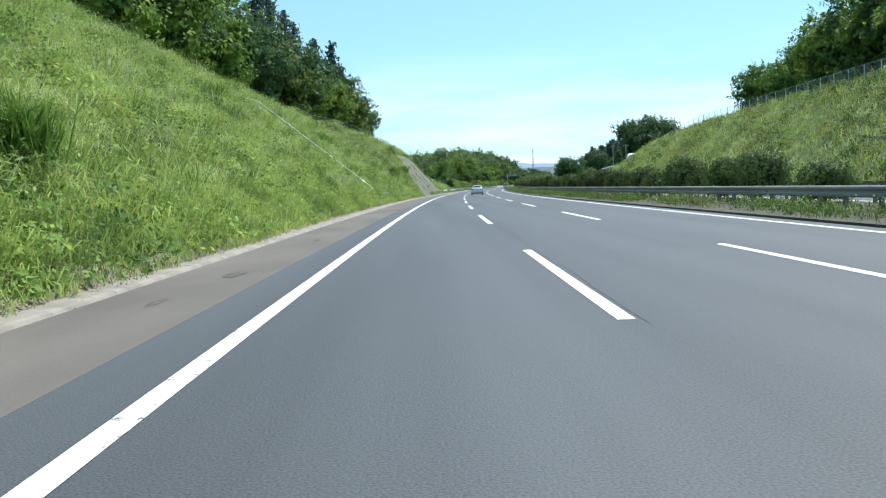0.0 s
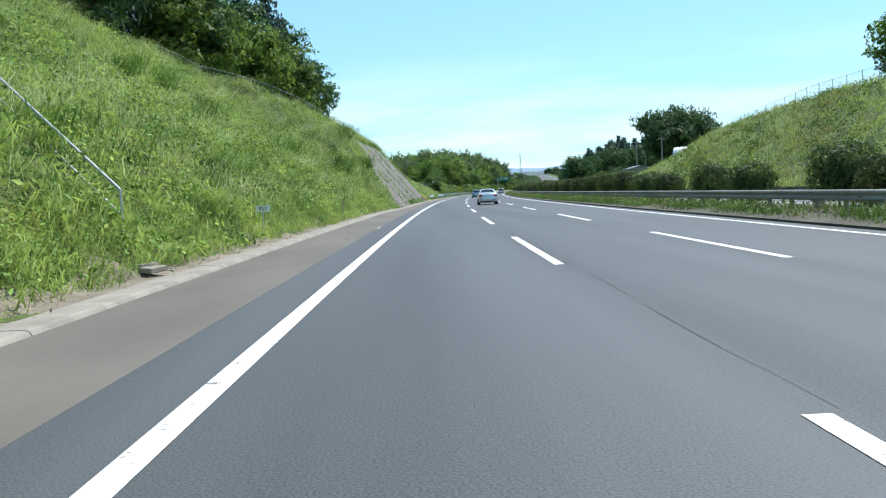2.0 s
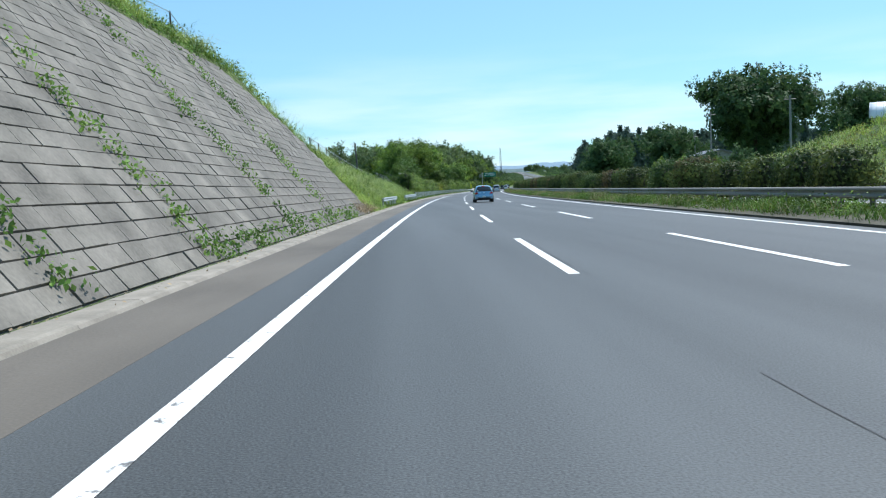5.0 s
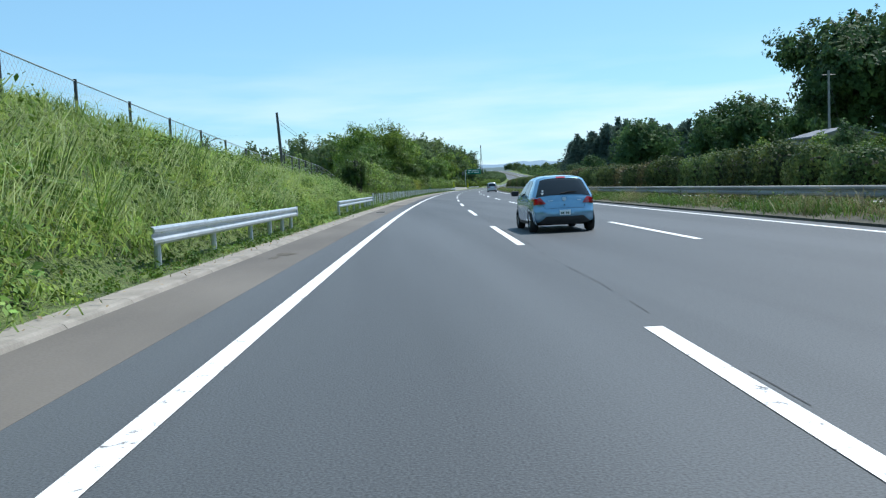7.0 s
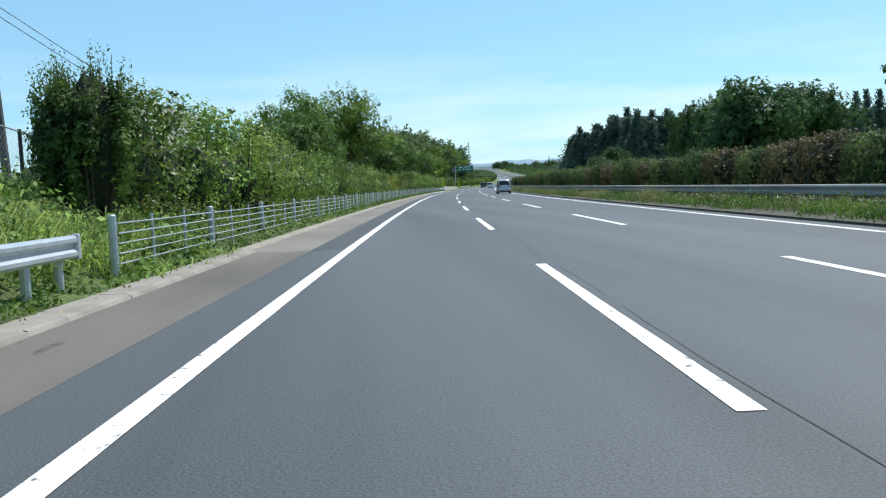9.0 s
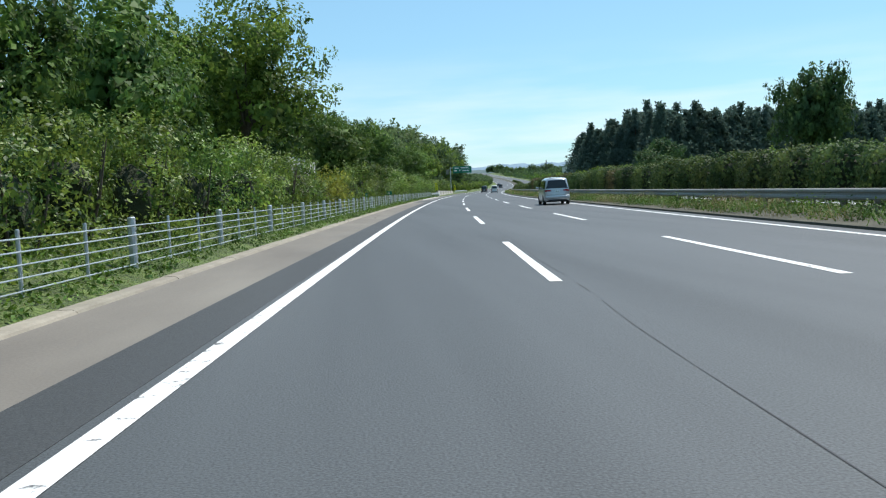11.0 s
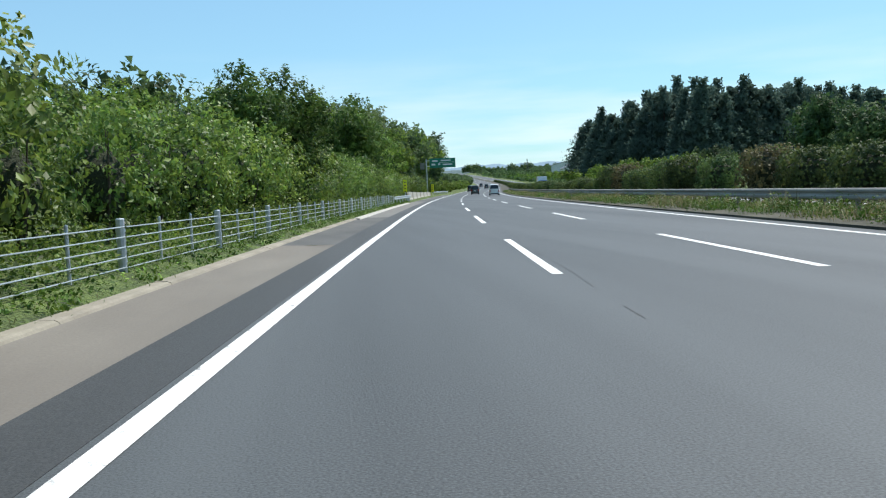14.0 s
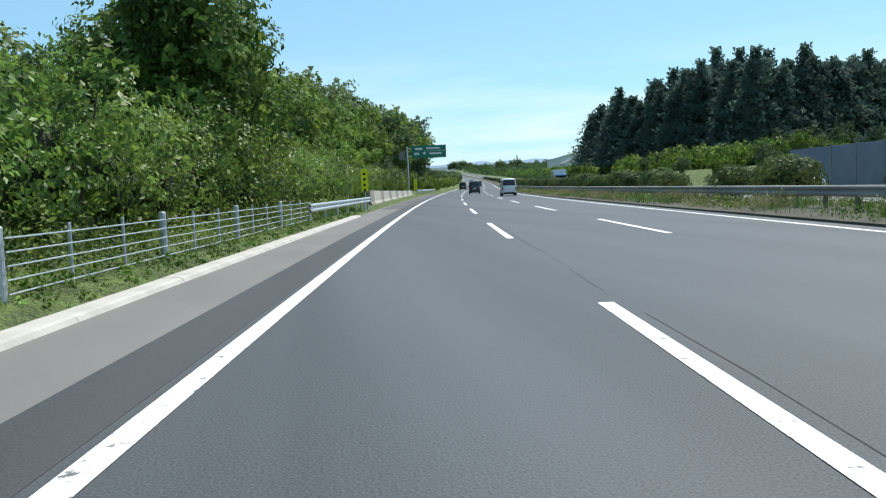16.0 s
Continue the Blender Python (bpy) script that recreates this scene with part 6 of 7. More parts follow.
class Shell:
    """A car's outer skin: a side outline swept across, with a half width that depends on height and length."""

    def __init__(self, length, width, outline, belt, roof_in, tail_in=0.10, nose_in=0.2, sill=0.2):
        pts = np.array(outline, float)
        d = np.concatenate([[0], np.cumsum(np.linalg.norm(np.diff(pts, axis=0), axis=1))])
        q = np.linspace(0, d[-1], 120)
        y, z = np.interp(q, d, pts[:, 0]), np.interp(q, d, pts[:, 1])
        for _ in range(2):
            y[1:-1], z[1:-1] = (y[:-2] + 2 * y[1:-1] + y[2:]) / 4, (z[:-2] + 2 * z[1:-1] + z[2:]) / 4
        self.y, self.z, self.length, self.width, self.belt, self.roof_in, self.sill = y, z, length, width, belt, roof_in, sill
        self.tail_in, self.nose_in, self.high = tail_in, nose_in, z.max()

    def half(self, y, z):
        h = self.width / 2
        w = np.interp(z, [self.sill, 0.34, 0.62, self.belt - 0.05, self.belt, self.high], [h * 0.93, h * 0.985, h, h * 0.985, h * 0.965, h - self.roof_in])
        e = self.length / 2
        t = np.clip((-y - e * 0.55) / (e * 0.45), 0, 1) ** 2.2 * self.tail_in + np.clip((y - e * 0.5) / (e * 0.5), 0, 1) ** 2.2 * self.nose_in
        return w * (1 - t)

    def normals(self):
        ty, tz = np.gradient(self.y), np.gradient(self.z)
        l = np.hypot(ty, tz) + 1e-9
        return -tz / l, ty / l

    def skin(self, i, t, lift=0.0):
        """A point on the swept face: i along the outline, t from -1 to 1 across."""
        k = np.arange(len(self.y))
        ny, nz = self.normals()
        y, z, ny, nz = (np.interp(i, k, a) for a in (self.y, self.z, ny, nz))
        drop = (0.018 + 0.05 * abs(ny)) * abs(t) ** 2 + (0.06 + 0.07 * abs(ny)) * abs(t) ** 8
        py, pz = y - ny * drop, z - nz * drop
        x = t * (self.half(py, pz) - 0.0) * 1.0
        return Vector((x, py + ny * lift, pz + nz * lift))

    def body(self):
        vs, fs = [], []
        ts = np.sin(np.linspace(-1, 1, 19) * math.pi / 2)
        n, m = len(self.y), len(ts)
        for i in range(n):
            vs += [self.skin(i, t) for t in ts]
        fs += [(i * m + j, i * m + j + 1, (i + 1) * m + j + 1, (i + 1) * m + j) for i in range(n - 1) for j in range(m - 1)]
        rows = 12
        for sgn, edge in ((-1, 0), (1, m - 1)):
            k = len(vs)
            for i in range(n):
                e = vs[i * m + edge]
                for r in range(1, rows + 1):
                    z = e.z + (self.sill - e.z) * r / rows
                    vs.append(Vector((sgn * self.half(e.y, z), e.y, z)))
            for i in range(n - 1):
                for r in range(rows):
                    a = i * m + edge if r == 0 else k + i * rows + r - 1
                    b = (i + 1) * m + edge if r == 0 else k + (i + 1) * rows + r - 1
                    c, d = k + (i + 1) * rows + r, k + i * rows + r
                    fs.append((a, b, c, d) if sgn > 0 else (a, d, c, b))
            if sgn < 0:
                low = k
        for i in range(n - 1):
            k2 = low + n * rows
            fs.append((low + i * rows + rows - 1, k2 + i * rows + rows - 1, k2 + (i + 1) * rows + rows - 1, low + (i + 1) * rows + rows - 1))
        bm = bmesh.new()
        bv = [bm.verts.new(v) for v in vs]
        for f in fs:
            bm.faces.new([bv[q] for q in f])
        return bm

    def side_panel(self, quad, sgn, lift=0.006, n=8, m=5):
        """A patch on a flank with the corners quad, pairs of y and z."""
        bm = bmesh.new()
        (a, b, c, d) = [np.array(p, float) for p in quad]
        g = []
        for i in range(n + 1):
            row = []
            for j in range(m + 1):
                p = (a * (1 - i / n) + b * i / n) * (1 - j / m) + (d * (1 - i / n) + c * i / n) * j / m
                row.append(bm.verts.new((sgn * (float(self.half(p[0], p[1])) + lift), p[0], p[1])))
            g.append(row)
        for i in range(n):
            for j in range(m):
                bm.faces.new((g[i][j], g[i + 1][j], g[i + 1][j + 1], g[i][j + 1]))
        return bm

    def at(self, z, rear=True):
        """The place along the outline where the tail, or the nose, has the height z."""
        top = int(np.argmax(self.z))
        k = np.arange(len(self.y))
        return float(np.interp(z, self.z[:top + 1], k[:top + 1])) if rear else float(np.interp(-z, -self.z[top:], k[top:]))

    def cross_panel(self, i0, i1, lo, hi, lift=0.006, n=10, m=8):
        """A patch on the swept face from i0 to i1, between the pairs lo and hi across."""
        bm = bmesh.new()
        g = []
        for i in range(n + 1):
            f = i / n
            l, r = lo[0] * (1 - f) + hi[0] * f, lo[1] * (1 - f) + hi[1] * f
            g.append([bm.verts.new(self.skin(i0 + (i1 - i0) * f, l + (r - l) * j / m, lift)) for j in range(m + 1)])
        for i in range(n):
            for j in range(m):
                bm.faces.new((g[i][j], g[i][j + 1], g[i + 1][j + 1], g[i + 1][j]))
        return bm


def wheel(parent, x, y, r, w, spokes=7):
    sgn = 1 if x > 0 else -1
    bm = bmesh.new()
    prof = [(r * 0.66, -w / 2), (r * 0.93, -w / 2), (r, -w / 2 + 0.03), (r, w / 2 - 0.03), (r * 0.93, w / 2), (r * 0.66, w / 2)]
    rings = [[bm.verts.new((x + sgn * a, y + q * math.cos(t), r + q * math.sin(t))) for q, a in prof] for t in (2 * math.pi * k / 28 for k in range(28))]
    for k in range(28):
        for j in range(len(prof) - 1):
            bm.faces.new((rings[k][j], rings[k][j + 1], rings[(k + 1) % 28][j + 1], rings[(k + 1) % 28][j]))
    tyre = part("wheel", bm, TYRE, parent, smooth=True)
    bm = bmesh.new()
    face = x + sgn * (w / 2 - 0.025)
    tube(bm, [(face - sgn * 0.07, y, r), (face - sgn * 0.06, y, r)], r * 0.67, 28)
    part("brake_disc", bm, TRIM, tyre)
    bm = bmesh.new()
    for k in range(spokes):
        a = 2 * math.pi * k / spokes
        m = Matrix.Translation((face - sgn * 0.02, y, r)) @ Matrix.Rotation(a, 4, "X") @ Matrix.Translation((0, 0, r * 0.33))
        made = bmesh.ops.create_cube(bm, size=1, matrix=m @ Matrix.Diagonal((0.03, r * 0.17, r * 0.62, 1)))
    for k in range(28):
        a, b = 2 * math.pi * k / 28, 2 * math.pi * (k + 1) / 28
        q = [bm.verts.new((face + dx, y + rr * math.cos(t), r + rr * math.sin(t))) for t in (a, b) for rr, dx in ((r * 0.6, -sgn * 0.02), (r * 0.68, 0.0))]
        bm.faces.new((q[0], q[1], q[3], q[2]))
    tube(bm, [(face - sgn * 0.03, y, r), (face, y, r)], r * 0.14, 12)
    part("rim", bm, ALLOY, tyre)


def car(name, label, shell, body_mat, side_windows, rear_glass, front_glass, lights, wheels, m, lower=None, plate=(0.62, 0.78), group="", extras=()):
    """A car from its shell and the places of its windows, lights and wheels."""
    c = thing(name, label, "car", group, m)
    body = part("body", shell.body(), body_mat, c, smooth=True)
    for sgn in (-1, 1):
        for q in side_windows:
            part("side_window", shell.side_panel(q, sgn), CAR_GLASS, c, "dark tinted side window", True)
        for y0 in {round(q[0][0] - 0.04, 2) for q in side_windows} | {round(max(q[1][0] for q in side_windows) + 0.06, 2)}:
            top = shell.belt
            part("door_gap", shell.side_panel([(y0, 0.34), (y0 + 0.012, 0.34), (y0 + 0.012, top), (y0, top)], sgn, 0.003, 2, 8), SEAM_LINE, body)
        part("sill_trim", shell.side_panel([(-shell.length * 0.3, 0.2), (shell.length * 0.3, 0.2), (shell.length * 0.3, 0.27), (-shell.length * 0.3, 0.27)], sgn, 0.008), TRIM, c)
        for q in side_windows[:2]:
            hy = q[0][0] + 0.12
            bm = bmesh.new()
            box(bm, sgn * (float(shell.half(hy, shell.belt - 0.1)) + 0.02), hy, shell.belt - 0.1, 0.03, 0.17, 0.035, bevel=0.01)
            part("door_handle", bm, body_mat, c)
        my = max(q[1][0] for q in side_windows) - 0.1
        bm = bmesh.new()
        box(bm, sgn * (shell.width / 2 + 0.1), my, shell.belt + 0.09, 0.22, 0.1, 0.15, bevel=0.04)
        part("mirror", bm, TRIM if body_mat is ICE_BLUE else body_mat, c)
        for wy, wr in wheels:
            # flat black disc on the flank, painted as the shade of the wheel well
            bm = bmesh.new()
            x = float(shell.half(wy, wr)) + 0.004
            ring = [bm.verts.new((sgn * (float(shell.half(wy + (wr + 0.06) * math.cos(a), min(max(0.2, wr + (wr + 0.06) * math.sin(a)), 1))) + 0.004), wy + (wr + 0.06) * math.cos(a), max(0.19, wr + (wr + 0.06) * math.sin(a)))) for a in (2 * math.pi * k / 32 for k in range(32))]
            bm.faces.new(ring)
            part("arch_shade", bm, SEAM_LINE, c)
            wheel(c, sgn * (x - 0.075), wy, wr, 0.2)
    i0, i1, lo, hi = rear_glass
    part("rear_window", shell.cross_panel(shell.at(i0), shell.at(i1), lo, hi, 0.01, 14, 36), CAR_GLASS, c, "dark tinted rear window", True)
    i0, i1, lo, hi = front_glass
    part("windscreen", shell.cross_panel(shell.at(i1, False), shell.at(i0, False), hi, lo, 0.01, 14, 36), CAR_GLASS, c, smooth=True)
    z0, z1, t0, t1, back = lights
    for sgn in (-1, 1):
        lo, hi = (tuple(sorted((sgn * q, sgn * t1))) for q in t0)
        lamp_part = part("tail_light", shell.cross_panel(shell.at(z0), shell.at(z1), lo, hi, 0.02), RED_LENS, c, "red tail light", True)
        y0 = float(np.interp(shell.at((z0 + z1) / 2), np.arange(120), shell.y))
        part("light_corner", shell.side_panel([(y0 + 0.02, z0 + 0.02), (y0 + back, (z0 + z1) / 2 + 0.04), (y0 + back * 0.9, z1 - 0.005), (y0 + 0.04, z1)], sgn, 0.014), RED_LENS, lamp_part)
        part("headlight", shell.cross_panel(shell.at(z1 - 0.04, False), shell.at(z0 - 0.06, False), tuple(sorted((sgn * 0.6, sgn * 0.97))), tuple(sorted((sgn * 0.55, sgn * 0.95))), 0.01), CLEAR_LENS, c, smooth=True)
    z0, z1 = plate
    pl = part("number_plate", shell.cross_panel(shell.at(z0), shell.at(z1), (-0.2, 0.2), (-0.2, 0.2), 0.012, 4, 4), PLATE, c)
    for t in (-0.13, -0.07, 0.05, 0.11):
        part("plate_bar", shell.cross_panel(shell.at(z0 + 0.03), shell.at(z1 - 0.05), (t - 0.02, t + 0.02), (t - 0.02, t + 0.02), 0.018, 2, 2), PLATE_BAR, pl)
    if lower:
        part("rear_bumper_trim", shell.cross_panel(0, shell.at(lower), (-0.92, 0.92), (-0.68, 0.68), 0.008, 10, 16), TRIM, c)
    for fn in extras:
        fn(c, shell, body)
    bm = bmesh.new()
    box(bm, 0, 0, 0.24, shell.width * 0.8, shell.length * 0.86, 0.1)
    part("underbody", bm, SEAM_LINE, c)
    return c


def wiper(c, sh, body):
    i = sh.at(sh.belt + 0.06)
    a, b = sh.skin(i, -0.1, 0.03), sh.skin(i + 1.2, 0.5, 0.03)
    part("wiper", tube(bmesh.new(), [a, a.lerp(b, 0.5) + Vector((0, 0, 0.02)), b], [0.02, 0.014, 0.008], 6), SEAM_LINE, c)


def hatch_line(c, sh, body):
    """The gap round the tailgate, an emblem, a badge and stickers on the glass."""
    lo = sh.at(0.63)
    part("tailgate_gap", sh.cross_panel(lo, lo + 0.16, (-0.66, 0.66), (-0.66, 0.66), 0.004, 1, 16), SEAM_LINE, body)
    for sgn in (-1, 1):
        a, b = sorted((sgn * 0.66, sgn * 0.672))
        a2, b2 = sorted((sgn * 0.74, sgn * 0.752))
        part("tailgate_gap", sh.cross_panel(lo, sh.at(0.76), (a, b), (a2, b2), 0.004, 6, 1), SEAM_LINE, body)
    e = sh.skin(sh.at(sh.belt - 0.07), 0, 0.006)
    part("emblem", tube(bmesh.new(), [e, e + Vector((0, -0.012, 0.004))], [0.055, 0.05], 18), ALLOY, c)
    i = sh.at(0.82)
    part("badge", sh.cross_panel(i, i + 0.5, (0.46, 0.6), (0.46, 0.6), 0.006, 1, 4), ALLOY, c)
    part("badge", sh.cross_panel(i, i + 0.4, (-0.56, -0.4), (-0.56, -0.4), 0.006, 1, 4), ALLOY, c)
    part("keyhole", bar(0, e.y - 0.05, 0.71, 0, e.y + 0.02, 0.71, 0.015, 8), SEAM_LINE, body)
    for z, r in ((1.03, 0.035), (1.1, 0.03)):
        q = sh.skin(sh.at(z), -0.74, 0.012)
        part("sticker", tube(bmesh.new(), [q, q + Vector((0, -0.004, 0.002))], r, 12), PLATE, c, "round white window sticker")


def spoiler(c, sh, body):
    """A lip over the rear window."""
    z = sh.high - 0.055
    bm = bmesh.new()
    p = sh.skin(sh.at(z), 0)
    w = float(sh.half(p.y, p.z)) * 1.45
    box(bm, 0, p.y + 0.04, p.z - 0.03, w, 0.2, 0.045, bevel=0.02)
    part("spoiler", bm, body.data.materials[0], c, smooth=True)


def boot_lip(c, sh, body):
    i = sh.at(1.035)
    part("boot_lip", sh.cross_panel(i - 1.2, i + 0.6, (-0.84, 0.84), (-0.8, 0.8), 0.025, 4, 16), body.data.materials[0], c, smooth=True)
    for z, t1 in ((0.74, 0.58),):
        k = sh.at(z)
        part("boot_gap", sh.cross_panel(k, k + 0.16, (-t1, t1), (-t1, t1), 0.004, 1, 16), SEAM_LINE, body)
    k = sh.at(0.46)
    part("bumper_line", sh.cross_panel(k, k + 0.14, (-0.95, 0.95), (-0.95, 0.95), 0.004, 1, 16), SEAM_LINE, body)
    e = sh.skin(sh.at(0.93), 0, 0.004)
    part("emblem", tube(bmesh.new(), [e, e + Vector((0, -0.012, 0.004))], [0.05, 0.045], 18), ALLOY, c)
    part("garnish", sh.cross_panel(sh.at(0.8), sh.at(0.83), (-0.3, 0.3), (-0.3, 0.3), 0.014, 2, 8), ALLOY, c)


def van_lines(c, sh, body):
    k = sh.at(0.64)
    part("tailgate_gap", sh.cross_panel(k, k + 0.16, (-0.86, 0.86), (-0.86, 0.86), 0.004, 1, 16), SEAM_LINE, body)
    part("garnish", sh.cross_panel(sh.at(1.0), sh.at(1.04), (-0.48, 0.48), (-0.48, 0.48), 0.016, 2, 10), ALLOY, c)
    bm = bmesh.new()
    box(bm, 0, -sh.length / 2 - 0.02, 0.52, sh.width * 0.93, 0.14, 0.2, bevel=0.05)
    part("rear_bumper", bm, body.data.materials[0], c, smooth=True)


def high_stop(c, sh, body):
    part("high_stop_light", sh.cross_panel(sh.at(sh.high - 0.1), sh.at(sh.high - 0.06), (-0.2, 0.2), (-0.2, 0.2), 0.02, 2, 6), RED_LENS, c)


def fin(c, sh, body):
    i = sh.at(sh.high - 0.005)
    p = sh.skin(i, 0)
    part("aerial", tube(bmesh.new(), [p, p + Vector((0, -0.06, 0.07))], [0.025, 0.008], 6), TRIM, c)


def exhaust(c, sh, body):
    for x in (-0.45, 0.45):
        part("exhaust_pipe", bar(x, -sh.length / 2 + 0.02, 0.24, x, -sh.length / 2 + 0.3, 0.24, 0.04, 10), ALLOY, c)


def rear_patch(c, sh, body):
    for t in (-0.8, 0.8):
        part("reflector", sh.cross_panel(sh.at(0.4), sh.at(0.45), tuple(sorted((t, t * 0.86))), tuple(sorted((t, t * 0.86))), 0.012, 2, 3), RED_LENS, c)


hatch_shell = Shell(3.9, 1.70, [(-1.88, 0.22), (-1.94, 0.34), (-1.97, 0.5), (-1.94, 0.6), (-1.88, 0.66), (-1.86, 0.82), (-1.80, 0.95), (-1.66, 1.14), (-1.46, 1.37), (-1.3, 1.455), (-0.5, 1.49), (0.1, 1.46), (0.45, 1.36), (1.15, 0.98), (1.35, 0.92), (1.75, 0.8), (1.9, 0.62), (1.94, 0.4), (1.95, 0.24)], 0.93, 0.29, 0.16)
car("hatchback", "pale ice-blue five-door hatchback with dark rear window", hatch_shell, ICE_BLUE,
    [[(-0.98, 0.98), (-0.22, 0.97), (-0.26, 1.36), (-0.78, 1.35)], [(-0.16, 0.97), (0.82, 0.96), (0.36, 1.28), (-0.19, 1.36)]],
    (0.97, 1.40, (-0.93, 0.93), (-0.88, 0.88)), (0.99, 1.38, (-0.86, 0.86), (-0.72, 0.72)), (0.75, 0.93, (0.64, 0.80), 0.99, 0.36), ((-1.27, 0.295), (1.22, 0.295)),
    road_pose(213.5, 5.1, 0.0, 1.6), lower=0.42, plate=(0.45, 0.58), extras=(wiper, hatch_line, high_stop))

sedan_shell = Shell(4.75, 1.77, [(-2.32, 0.22), (-2.38, 0.34), (-2.4, 0.5), (-2.37, 0.62), (-2.31, 0.68), (-2.29, 0.85), (-2.22, 0.99), (-2.08, 1.04), (-1.72, 1.08), (-1.55, 1.11), (-1.1, 1.34), (-0.75, 1.42), (-0.25, 1.45), (0.2, 1.41), (0.5, 1.33), (1.2, 0.99), (1.5, 0.93), (2.1, 0.8), (2.3, 0.65), (2.36, 0.42), (2.37, 0.24)], 0.96, 0.34, 0.15)
car("sedan", "silver four-door saloon with dark windows and red tail lights", sedan_shell, SILVER,
    [[(-1.12, 1.02), (-0.28, 1.0), (-0.34, 1.33), (-0.86, 1.31)], [(-0.22, 1.0), (0.82, 0.98), (0.42, 1.24), (-0.26, 1.33)]],
    (1.13, 1.38, (-0.9, 0.9), (-0.78, 0.78)), (1.0, 1.33, (-0.86, 0.86), (-0.74, 0.74)), (0.78, 0.95, (0.60, 0.76), 0.99, 0.4), ((-1.42, 0.32), (1.42, 0.32)),
    road_pose(134.6, 5.42, 0.0), lower=0.33, plate=(0.52, 0.66), extras=(fin, exhaust, boot_lip, rear_patch))

van_shell = Shell(4.77, 1.76, [(-2.37, 0.26), (-2.38, 0.5), (-2.36, 0.8), (-2.33, 1.05), (-2.27, 1.4), (-2.16, 1.72), (-1.98, 1.8), (-0.5, 1.84), (0.4, 1.78), (0.75, 1.66), (1.55, 1.1), (1.75, 1.03), (2.15, 0.88), (2.3, 0.65), (2.37, 0.42), (2.38, 0.26)], 1.06, 0.2, 0.09)
car("minivan", "silver-white people carrier with dark glass and roof spoiler", van_shell, PEARL,
    [[(-2.16, 1.1), (-1.1, 1.09), (-1.12, 1.62), (-2.02, 1.6)], [(-1.02, 1.09), (-0.1, 1.08), (-0.12, 1.63), (-1.02, 1.61)], [(-0.02, 1.08), (1.18, 1.06), (0.62, 1.54), (-0.03, 1.63)]],
    (1.1, 1.64, (-0.93, 0.93), (-0.82, 0.82)), (1.1, 1.64, (-0.88, 0.88), (-0.78, 0.78)), (0.9, 1.02, (0.5, 0.5), 0.99, 0.16), ((-1.45, 0.32), (1.42, 0.32)),
    road_pose(356.6, 9.6, 0.0), lower=0.36, plate=(0.84, 0.98), extras=(wiper, van_lines, spoiler, rear_patch))

box_shell = Shell(4.7, 1.70, [(-2.34, 0.28), (-2.35, 0.5), (-2.34, 0.8), (-2.32, 1.1), (-2.27, 1.5), (-2.2, 1.85), (-2.05, 1.93), (-0.5, 1.96), (0.6, 1.93), (0.95, 1.8), (1.7, 1.16), (1.85, 1.06), (2.2, 0.88), (2.3, 0.65), (2.34, 0.45), (2.35, 0.28)], 1.1, 0.14, 0.07)
dark = car("minivan", "black people carrier far ahead on the motorway", box_shell, BLACK_CAR,
    [[(-2.0, 1.16), (-0.9, 1.15), (-0.92, 1.74), (-1.92, 1.72)], [(-0.8, 1.15), (1.3, 1.12), (0.85, 1.68), (-0.8, 1.75)]],
    (1.14, 1.78, (-0.94, 0.94), (-0.88, 0.88)), (1.14, 1.76, (-0.9, 0.9), (-0.8, 0.8)), (0.75, 1.05, (0.8, 0.8), 0.99, 0.1), ((-1.4, 0.33), (1.4, 0.33)), road_pose(560.0, 5.4, 0.0), lower=0.4, plate=(0.72, 0.86))
car("van", "small white van with dark rear window far ahead", box_shell, WHITE_CAR,
    [[(-2.0, 1.16), (-0.9, 1.15), (-0.92, 1.74), (-1.92, 1.72)], [(-0.8, 1.15), (1.3, 1.12), (0.85, 1.68), (-0.8, 1.75)]],
    (1.14, 1.78, (-0.94, 0.94), (-0.88, 0.88)), (1.14, 1.76, (-0.9, 0.9), (-0.8, 0.8)), (0.62, 0.98, (0.84, 0.84), 0.99, 0.1), ((-1.4, 0.33), (1.4, 0.33)), road_pose(527.0, 8.9, 0.0), lower=0.4, plate=(0.72, 0.86))
car("hatchback", "white hatchback on the opposite carriageway beyond the median", hatch_shell, WHITE_CAR,
    [[(-0.98, 0.98), (-0.22, 0.97), (-0.26, 1.36), (-0.78, 1.35)], [(-0.16, 0.97), (0.82, 0.96), (0.36, 1.28), (-0.19, 1.36)]],
    (0.97, 1.40, (-0.93, 0.93), (-0.88, 0.88)), (0.99, 1.38, (-0.86, 0.86), (-0.72, 0.72)), (0.75, 0.93, (0.64, 0.80), 0.99, 0.36), ((-1.27, 0.295), (1.22, 0.295)), road_pose(474.0, 21.2, 0.0, 180), lower=0.42, plate=(0.50, 0.63))
for s, u in ((648.0, 1.9), (742.0, 5.5), (838.0, 1.8)):
    copy_thing(dark, road_pose(s, u, 0.0))
